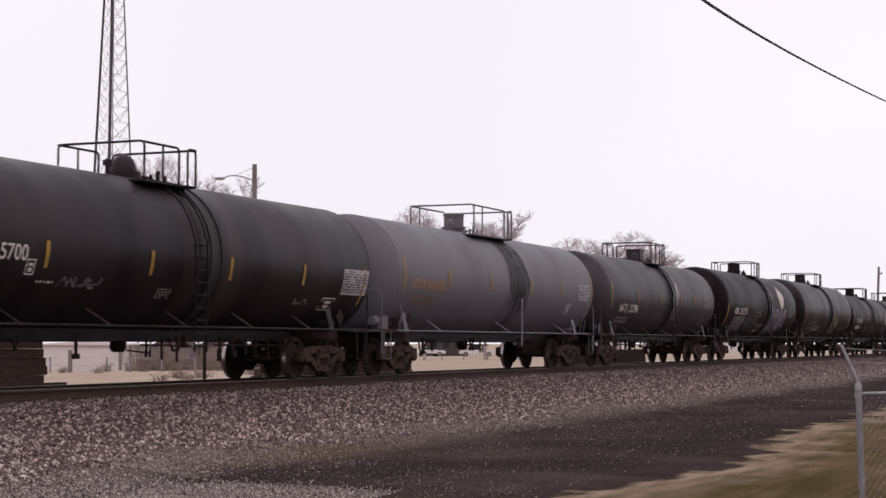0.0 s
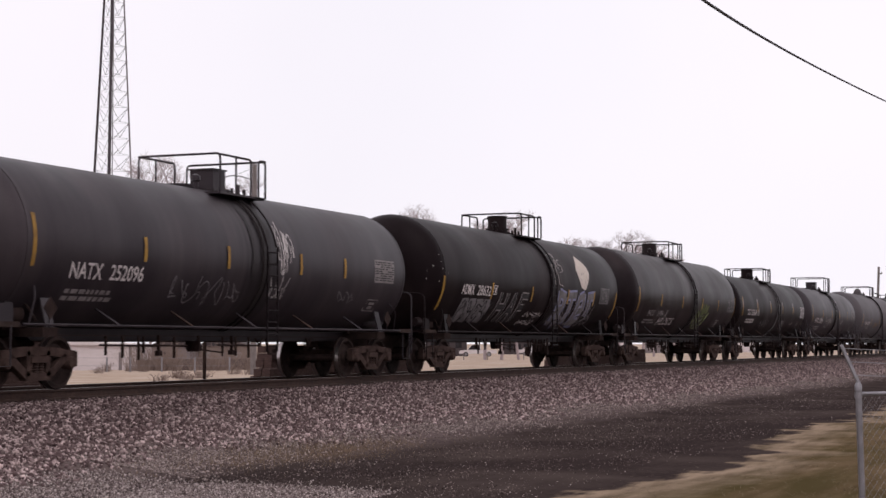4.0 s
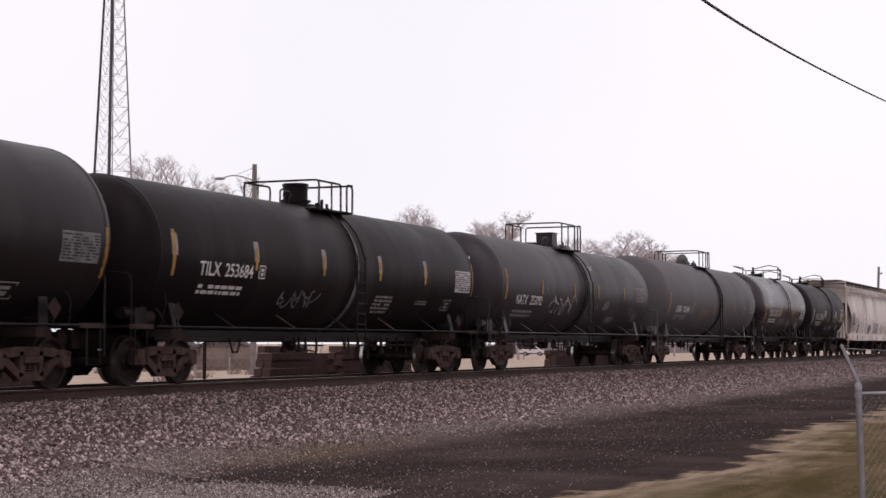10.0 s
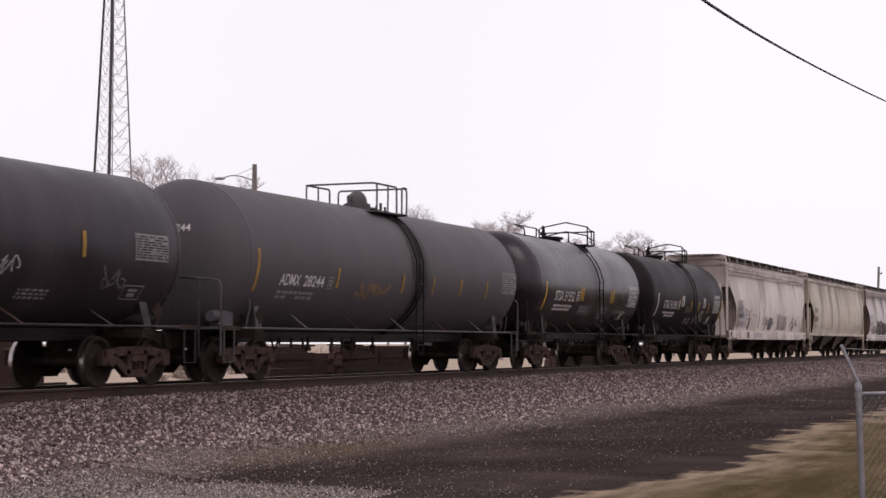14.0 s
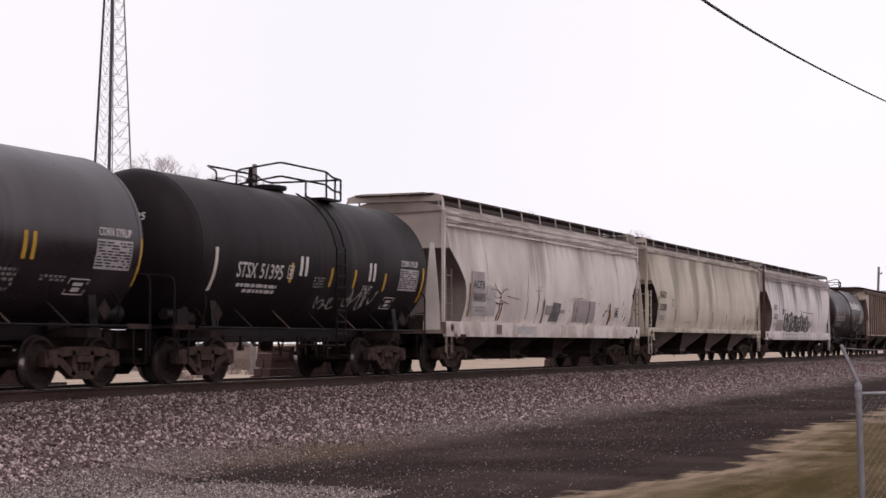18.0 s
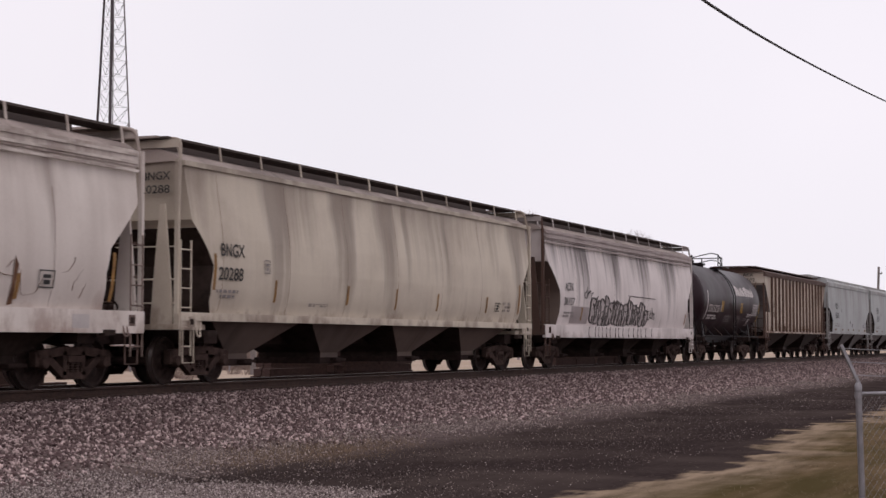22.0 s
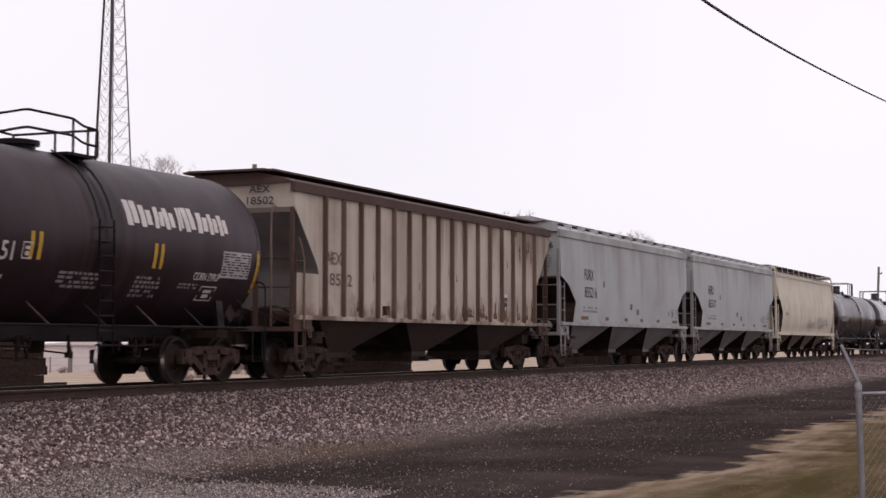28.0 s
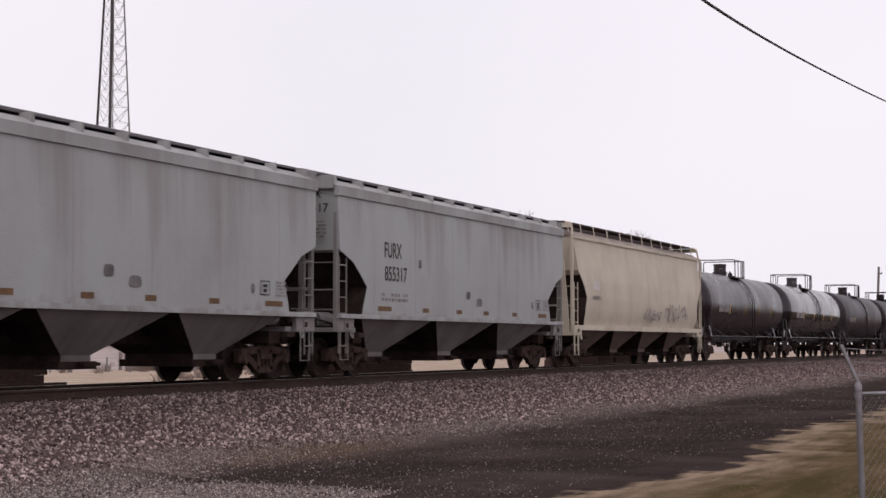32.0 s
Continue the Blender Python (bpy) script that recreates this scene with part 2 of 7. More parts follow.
M["rust_tape"] = speckled("brown_faded_reflective_tape", (0.11, 0.06, 0.03), (0.21, 0.12, 0.055), 6.0, 0.6, 0.1, 0.001)
M["ochre"] = speckled("dirty_orange_reflective_tape", (0.20, 0.115, 0.045), (0.36, 0.21, 0.065), 6.0, 0.6, 0.1, 0.001)
M["letter_white"] = speckled("white_stencil_paint", (0.62, 0.61, 0.60), (0.74, 0.73, 0.72), 9.0, 0.6, 0.1, 0.001)
M["letter_grey"] = speckled("faded_stencil_paint", (0.22, 0.21, 0.21), (0.36, 0.35, 0.35), 7.0, 0.7, 0.1, 0.001)
M["letter_black"] = speckled("black_stencil_paint", (0.018, 0.018, 0.02), (0.05, 0.05, 0.05), 9.0, 0.6, 0.1, 0.001)
M["letter_orange"] = speckled("faded_orange_stencil_paint", (0.52, 0.27, 0.06), (0.40, 0.22, 0.07), 6.0, 0.7, 0.1, 0.001)
M["letter_brown"] = speckled("faded_brown_stencil_paint", (0.17, 0.115, 0.075), (0.24, 0.165, 0.10), 6.0, 0.7, 0.1, 0.001)
M["panel_white"] = speckled("dirty_white_data_panel", (0.42, 0.41, 0.42), (0.56, 0.55, 0.56), 9.0, 0.6, 0.1, 0.001)
M["spray_white"] = speckled("white_spray_paint", (0.40, 0.39, 0.385), (0.66, 0.65, 0.64), 5.0, 0.7, 0.1, 0.001)
M["spray_cream"] = speckled("cream_spray_paint", (0.66, 0.62, 0.55), (0.74, 0.71, 0.65), 5.0, 0.7, 0.1, 0.001)
M["spray_grey"] = speckled("grey_spray_paint", (0.11, 0.108, 0.11), (0.25, 0.25, 0.26), 3.0, 0.7, 0.1, 0.001)
M["spray_blue"] = speckled("blue_grey_spray_paint", (0.12, 0.15, 0.33), (0.38, 0.40, 0.52), 2.5, 0.7, 0.1, 0.001)
M["spray_green"] = speckled("green_yellow_spray_paint", (0.12, 0.155, 0.075), (0.25, 0.29, 0.13), 4.0, 0.7, 0.1, 0.001)
M["spray_soft"] = speckled("worn_black_spray_paint", (0.05, 0.047, 0.047), (0.20, 0.19, 0.19), 3.0, 0.7, 0.1, 0.001)
M["spray_dull"] = speckled("dull_grey_white_spray_paint", (0.36, 0.345, 0.345), (0.58, 0.56, 0.555), 4.0, 0.7, 0.1, 0.001)
M["spray_black"] = speckled("black_spray_paint", (0.02, 0.02, 0.022), (0.06, 0.058, 0.06), 4.0, 0.7, 0.1, 0.001)
M["patch_grey"] = speckled("grey_paint_patch", (0.34, 0.315, 0.315), (0.42, 0.39, 0.39), 3.0, 0.6, 0.1, 0.001)
M["patch_pale"] = speckled("pale_grey_paint_patch", (0.44, 0.43, 0.425), (0.58, 0.57, 0.56), 3.0, 0.6, 0.1, 0.001)
M["galv"] = speckled("galvanised_steel", (0.24, 0.25, 0.27), (0.36, 0.37, 0.40), 12.0, 0.45, 0.15, 0.002, metal=0.6, spec=0.5)
M["cable"] = speckled("black_cable", (0.03, 0.028, 0.028), (0.06, 0.055, 0.055), 8.0)
M["tower"] = speckled("weathered_tower_steel", (0.17, 0.16, 0.175), (0.26, 0.25, 0.265), 2.0, 0.6)
M["towerdark"] = speckled("dark_tower_leg", (0.045, 0.04, 0.05), (0.09, 0.08, 0.09), 2.0, 0.6)
M["pole"] = speckled("weathered_pole_wood", (0.15, 0.14, 0.138), (0.28, 0.265, 0.26), 5.0, 0.9, 0.4, 0.01, (6, 6, 0.5))
M["bark"] = speckled("winter_bark", (0.33, 0.29, 0.30), (0.50, 0.45, 0.46), 2.0, 0.9)
M["scrub"] = speckled("dry_brown_scrub", (0.20, 0.16, 0.14), (0.34, 0.285, 0.25), 3.0, 0.95)
M["boards"] = speckled("weathered_fence_board", (0.13, 0.105, 0.095), (0.25, 0.21, 0.195), 3.0, 0.95, 0.3, 0.01, (5, 1, 0.4), spec=0.05)
M["whitewall"] = paint("white_metal_siding", (0.78, 0.76, 0.77), (0.55, 0.52, 0.50), 0.6, 0.3, 0.3)
M["greywall"] = paint("grey_weathered_wall", (0.27, 0.25, 0.255), (0.15, 0.13, 0.13), 0.7, 0.4, 0.5)
M["darkwall"] = paint("dark_shed_wall", (0.075, 0.065, 0.068), (0.05, 0.045, 0.045), 0.8, 0.4, 0.5)
M["carwhite"] = paint("white_car_paint", (0.72, 0.71, 0.72), (0.45, 0.42, 0.4), 0.25, 0.2, 0.2)
M["carglass"] = speckled("dark_car_glass", (0.02, 0.02, 0.024), (0.03, 0.03, 0.035), 3.0, 0.08, 0.0, 0.001, spec=0.6)
M["rubber"] = speckled("tyre_rubber", (0.02, 0.02, 0.02), (0.04, 0.04, 0.04), 6.0, 0.85)


# ---- mesh builder
class Build:
    def __init__(self):
        self.v, self.f = [], []

    def add(self, verts, faces):
        k = len(self.v)
        self.v.extend(tuple(p) for p in verts)
        self.f.extend(tuple(i + k for i in face) for face in faces)
        return self

    def box(self, c, s):
        x, y, z = (a / 2 for a in s)
        v = [(c[0] + i * x, c[1] + j * y, c[2] + k * z) for i in (-1, 1) for j in (-1, 1) for k in (-1, 1)]
        return self.add(v, [(0, 1, 3, 2), (4, 6, 7, 5), (0, 4, 5, 1), (2, 3, 7, 6), (0, 2, 6, 4), (1, 5, 7, 3)])

    def beam(self, p, q, w, h=None, side=(0, 1, 0)):
        """A square bar from p to q: w across along side, h across the third way."""
        p, q, h = Vector(p), Vector(q), h or w
        d = (q - p).normalized()
        a = Vector(side)
        a = a - d * a.dot(d)
        a = (a if a.length > 1e-4 else d.orthogonal()).normalized()
        b = d.cross(a) * h / 2
        a = a * w / 2
        v = [e + i * a + j * b for e in (p, q) for i, j in ((-1, -1), (1, -1), (1, 1), (-1, 1))]
        return self.add(v, [(3, 2, 1, 0), (4, 5, 6, 7), (0, 1, 5, 4), (1, 2, 6, 5), (2, 3, 7, 6), (3, 0, 4, 7)])

    def tube(self, path, r, n=6, r_end=None):
        path = [Vector(p) for p in path]
        rings, up = [], None
        for i, p in enumerate(path):
            d = (path[min(i + 1, len(path) - 1)] - path[max(i - 1, 0)]).normalized()
            up = d.orthogonal().normalized() if up is None else (up - d * up.dot(d))
            up = up.normalized() if up.length > 1e-5 else d.orthogonal().normalized()
            s = d.cross(up)
            rad = r if r_end is None else r + (r_end - r) * i / (len(path) - 1)
            rings.append([p + rad * (math.cos(t) * up + math.sin(t) * s) for t in [2 * math.pi * k / n for k in range(n)]])
        return self.loft(rings)

    def loft(self, rings, closed=True, caps=True):
        n = len(rings[0])
        v = [p for ring in rings for p in ring]
        f = [(i * n + k, i * n + (k + 1) % n, (i + 1) * n + (k + 1) % n, (i + 1) * n + k)
             for i in range(len(rings) - 1) for k in range(n if closed else n - 1)]
        if caps and closed:
            f += [tuple(range(n - 1, -1, -1)), tuple(range((len(rings) - 1) * n, len(rings) * n))]
        return self.add(v, f)

    def revolve(self, profile, axis="x", c=(0, 0, 0), n=32):
        """profile: (along, radius)."""
        rings = []
        for a, r in profile:
            ring = []
            for k in range(n):
                t = 2 * math.pi * k / n
                u, w = r * math.cos(t), r * math.sin(t)
                p = {"x": (a, u, w), "y": (w, a, u), "z": (u, w, a)}[axis]
                ring.append((p[0] + c[0], p[1] + c[1], p[2] + c[2]))
            rings.append(ring)
        return self.loft(rings)

    def prism(self, outline, y0, y1):
        """An outline in x and z, drawn out from y0 to y1."""
        n = len(outline)
        v = [(x, y, z) for y in (y0, y1) for x, z in outline]
        f = [tuple(range(n)), tuple(range(2 * n - 1, n - 1, -1))] + [(k, n + k, n + (k + 1) % n, (k + 1) % n) for k in range(n)]
        return self.add(v, f)

    def mesh(self, name, angle=38):
        me = bpy.data.meshes.new(name)
        me.from_pydata(self.v, [], self.f)
        bm = bmesh.new()
        bm.from_mesh(me)
        bmesh.ops.recalc_face_normals(bm, faces=bm.faces)
        bm.to_mesh(me)
        bm.free()
        if angle:
            me.polygons.foreach_set("use_smooth", [True] * len(me.polygons))
            me.set_sharp_from_angle(angle=radians(angle))
        return me


def part(name, data, mat, parent, label="", at=None, angle=38):
    me = data.mesh(name, angle) if isinstance(data, Build) else data
    if mat is not None and not me.materials:
        me.materials.append(mat)
    ob = new(name, me)
    ob.parent = parent
    if at is not None:
        ob.matrix_basis = at
    return tagged(ob, label) if label else ob


def thing(name, data, mat, label, category, at=None, group="", kind="", angle=38):
    ob = new(name, None) if data is None else part(name, data, mat, None, angle=angle)
    if at is not None:
        ob.matrix_basis = at
    return tagged(ob, label, category, group, kind)


LETTERS = {}


def letters(text):
    """Flat outlines of a word, one unit high, as vertices and faces."""
    if text not in LETTERS:
        cu = bpy.data.curves.new("word", "FONT")
        cu.body, cu.size, cu.resolution_u, cu.offset = text, 1.0, 3, 0.011
        ob = bpy.data.objects.new("word", cu)
        me = ob.to_mesh()
        v = [tuple(p.co) for p in me.vertices]
        f = [tuple(p.vertices) for p in me.polygons]
        ob.to_mesh_clear()
        bpy.data.objects.remove(ob)
        bpy.data.curves.remove(cu)
        x0, x1 = min(p[0] for p in v), max(p[0] for p in v)
        y0, y1 = min(p[1] for p in v), max(p[1] for p in v)
        LETTERS[text] = ([((x - x0) / (x1 - x0), (y - y0) / (y1 - y0)) for x, y, _ in v], f)
    return LETTERS[text]


# ---- ground and track
def ground_z(y):
    ys = (-4000, 10.6, 13.2, 15.6, 16.45, 19.9, 21.2, 24, 45, 90, 4000)
    zs = (0.0, 0.0, 0.30, 0.66, 0.70, 0.70, 0.55, 0.38, 0.05, -0.28, -0.30)
    return float(np.interp(y, ys, zs))


def ground_material():
    m, n, l, b = material("ground_dirt_and_grass")
    geo = n.new("ShaderNodeNewGeometry")
    pos = geo.outputs["Position"]
    sep = n.new("ShaderNodeSeparateXYZ")
    l.new(pos, sep.inputs[0])
    wob = add_noise(n, l, pos, 0.22, 5, (0.6, 1.6, 1))
    wob2 = add_noise(n, l, pos, 2.2, 5, (0.5, 1.6, 1))
    fingers = add_noise(n, l, pos, 1.0, 3, (0.75, 0.14, 1), 0.5)

    def math_node(op, a, c):
        x = n.new("ShaderNodeMath")
        x.operation = op
        for s, val in zip(x.inputs, (a, c)):
            if isinstance(val, (int, float)):
                s.default_value = val
            else:
                l.new(val, s)
        return x.outputs[0]

    y = math_node("ADD", sep.outputs["Y"], math_node("MULTIPLY", math_node("SUBTRACT", wob, 0.5), 1.1))
    y = math_node("ADD", y, math_node("MULTIPLY", math_node("SUBTRACT", wob2, 0.5), 0.9))

    # the grass edge runs in and out along the yard, in long fingers further off
    along = n.new("ShaderNodeMapRange")
    along.inputs["From Min"].default_value, along.inputs["From Max"].default_value = 14.0, 44.0
    l.new(sep.outputs["X"], along.inputs["Value"])
    edge = add_ramp(n, l, along.outputs[0], [(0.0, grey(0.78)), (0.12, grey(0.54)), (0.21, grey(0.24)), (0.30, grey(0.06)), (0.44, grey(0.40)), (0.62, grey(0.55)), (1.0, grey(0.5))])
    reach = math_node("MULTIPLY", math_node("SUBTRACT", fingers, 0.5), math_node("ADD", 0.9, math_node("MULTIPLY", along.outputs[0], 4.0)))
    y_grass = math_node("SUBTRACT", math_node("SUBTRACT", y, math_node("MULTIPLY", edge, 2.0)), reach)

    def step(a, c, what=None):
        r = n.new("ShaderNodeMapRange")
        r.inputs["From Min"].default_value, r.inputs["From Max"].default_value = a, c
        l.new(what if what is not None else y, r.inputs["Value"])
        return r.outputs[0]

    # a tan spot of dead weeds at the foot of the ballast
    far = n.new("ShaderNodeVectorMath")
    far.operation = "DISTANCE"
    wide = n.new("ShaderNodeMapping")
    wide.vector_type = "TEXTURE"
    wide.inputs["Location"].default_value, wide.inputs["Scale"].default_value = (22.6, 11.45, 0.08), (3.4, 0.8, 1.0)
    l.new(pos, wide.inputs["Vector"])
    far.inputs[1].default_value = (0, 0, 0)
    l.new(wide.outputs[0], far.inputs[0])
    spot = math_node("ADD", far.outputs["Value"], math_node("MULTIPLY", math_node("SUBTRACT", wob2, 0.5), 1.8))

    grain = add_noise(n, l, pos, 9.0, 8, (1, 1, 1), 0.7)
    patch = add_noise(n, l, pos, 0.35, 5)
    streak = add_noise(n, l, pos, 1.2, 6, (0.35, 1.8, 1), 0.6)
    cinder = add_mix(n, l, add_ramp(n, l, grain, [(0.35, grey(0)), (0.75, grey(1))]), (0.026, 0.0190, 0.0184), (0.056, 0.0415, 0.0395))
    cinder = add_mix(n, l, add_ramp(n, l, patch, [(0.42, grey(0)), (0.66, grey(0.75))]), cinder, (0.071, 0.054, 0.049))
    clods = add_noise(n, l, pos, 1.7, 6, (0.5, 1.3, 1), 0.65)
    cinder = add_mix(n, l, 0.25, cinder, add_ramp(n, l, clods, [(0.30, grey(0.22)), (0.5, grey(0.46)), (0.72, grey(0.74))]), "OVERLAY")
    grass = add_mix(n, l, add_ramp(n, l, streak, [(0.3, grey(0)), (0.7, grey(1))]), (0.076, 0.053, 0.029), (0.152, 0.106, 0.064))
    sward = add_noise(n, l, pos, 0.8, 4, (0.22, 1.1, 1), 0.6)
    grass = add_mix(n, l, add_ramp(n, l, sward, [(0.42, grey(0)), (0.62, grey(0.85))]), grass, (0.060, 0.047, 0.0205))
    gravel = add_mix(n, l, add_ramp(n, l, grain, [(0.3, grey(0)), (0.7, grey(1))]), (0.062, 0.045, 0.044), (0.17, 0.13, 0.123))
    field = add_mix(n, l, add_ramp(n, l, streak, [(0.25, grey(0)), (0.75, grey(1))]), (0.29, 0.215, 0.165), (0.45, 0.35, 0.275))
    field = add_mix(n, l, add_ramp(n, l, patch, [(0.45, grey(0)), (0.6, grey(0.5))]), field, (0.50, 0.42, 0.365))
    fringe = add_mix(n, l, add_ramp(n, l, streak, [(0.3, grey(0)), (0.6, grey(1))]), (0.10, 0.074, 0.050), (0.27, 0.20, 0.145))
    col = add_mix(n, l, step(3.7, 4.7, y_grass), grass, fringe)
    col = add_mix(n, l, step(4.85, 5.1, y_grass), col, cinder)
    col = add_mix(n, l, step(10.6, 11.7), col, gravel)
    col = add_mix(n, l, add_ramp(n, l, spot, [(0.25, grey(0.6)), (1.0, grey(0))]), col, add_mix(n, l, add_ramp(n, l, grain, [(0.3, grey(0)), (0.7, grey(1))]), (0.085, 0.054, 0.036), (0.20, 0.138, 0.094)))
    col = add_mix(n, l, step(22.5, 25.0), col, field)
    l.new(col, b.inputs["Base Color"])
    b.inputs["Roughness"].default_value, b.inputs["Specular IOR Level"].default_value = 1.0, 0.0
    add_bump(n, l, b, grain, 0.6, 0.03)
    return m


def ground():
    xs = [-4000, -600, -150, -60] + list(range(-40, 100, 2)) + list(range(100, 300, 20)) + [400, 800, 4000]
    ys = [-4000, -400, -60, -20] + [k * 0.75 for k in range(-12, 48)] + [38, 45, 60, 90, 150, 300, 800, 4000]
    v = []
    for y in ys:
        for x in xs:
            z = ground_z(y)
            if -40 < x < 100 and -20 < y < 40:
                z += (0.02 if y < 9 else 0.012) * (noise.noise((x * 0.35, y * 0.5, 0)) + 0.4 * noise.noise((x * 1.3, y * 1.3, 3))) * (0.3 if 15 < y < 21 else 1)
            v.append((x, y, z))
    w = len(xs)
    f = [(j * w + i, j * w + i + 1, (j + 1) * w + i + 1, (j + 1) * w + i) for j in range(len(ys) - 1) for i in range(w - 1)]
    g = thing("ground", Build().add(v, f), ground_material(), "dark cinder dirt, dry grass and pale field soil", "ground", kind="structure", angle=0)
    g.data.polygons.foreach_set("use_smooth", [True] * len(g.data.polygons))


def stone_material(name, dark, mid, light, grimy=False):
    m, n, l, b = material(name)
    geo = n.new("ShaderNodeNewGeometry")
    col = add_ramp(n, l, geo.outputs["Random Per Island"], [(0.0, dark), (0.55, mid), (0.82, light), (1.0, tuple(min(0.8, c * 1.4) for c in light))])
    f = add_noise(n, l, geo.outputs["Position"], 30.0, 3)
    col = add_mix(n, l, 0.4, col, add_ramp(n, l, f, [(0.3, grey(0.3)), (0.7, grey(0.7))]), "SOFT_LIGHT")
    if grimy:
        # brake dust and oil collect beside the rails
        sep = n.new("ShaderNodeSeparateXYZ")
        l.new(geo.outputs["Position"], sep.inputs[0])
        far = n.new("ShaderNodeMapRange")
        far.inputs["From Min"].default_value, far.inputs["From Max"].default_value = 12.4, 15.6
        far.inputs["To Min"].default_value, far.inputs["To Max"].default_value = 0.0, 0.42
        l.new(sep.outputs["Y"], far.inputs["Value"])
        col = add_mix(n, l, far.outputs[0], col, (0.040, 0.027, 0.028))
    l.new(col, b.inputs["Base Color"])
    b.inputs["Roughness"].default_value, b.inputs["Specular IOR Level"].default_value = 0.95, 0.0
    return m


def scatter_stones(name, count, place, size, mat, label, seed):
    """Many broken stones as one mesh: six-cornered pieces, each turned and stretched by chance."""
    rng = np.random.default_rng(seed)
    base = np.array([(1, 0, 0), (-1, 0, 0), (0, 1, 0), (0, -1, 0), (0, 0, 1), (0, 0, -1)], float)
    tri = np.array([(0, 2, 4), (2, 1, 4), (1, 3, 4), (3, 0, 4), (2, 0, 5), (1, 2, 5), (3, 1, 5), (0, 3, 5)])
    xyz = place(rng, count)
    count = len(xyz)
    s = size * rng.uniform(0.55, 1.3, (count, 1, 1)) * rng.uniform(0.6, 1.15, (count, 6, 3)) * np.array((1.0, 0.8, 0.6))
    v = base[None] * s + rng.uniform(-0.25, 0.25, (count, 6, 3)) * size
    q = rng.normal(size=(count, 4))
    q /= np.linalg.norm(q, axis=1, keepdims=True)
    w, x, y, z = q.T
    rot = np.stack([np.stack([1 - 2 * (y * y + z * z), 2 * (x * y - z * w), 2 * (x * z + y * w)], -1),
                    np.stack([2 * (x * y + z * w), 1 - 2 * (x * x + z * z), 2 * (y * z - x * w)], -1),
                    np.stack([2 * (x * z - y * w), 2 * (y * z + x * w), 1 - 2 * (x * x + y * y)], -1)], -2)
    v = np.einsum("nij,nkj->nki", rot, v) + xyz[:, None, :]
    faces = (tri[None] + 6 * np.arange(count)[:, None, None]).reshape(-1, 3)
    me = bpy.data.meshes.new(name)
    me.vertices.add(count * 6)
    me.vertices.foreach_set("co", v.reshape(-1))
    me.loops.add(len(faces) * 3)
    me.loops.foreach_set("vertex_index", faces.reshape(-1).astype(np.int32))
    me.polygons.add(len(faces))
    me.polygons.foreach_set("loop_start", np.arange(len(faces), dtype=np.int32) * 3)
    me.update(calc_edges=True)
    me.materials.append(mat)
    return tagged(new(name, me), label, "stones", kind="stuff")


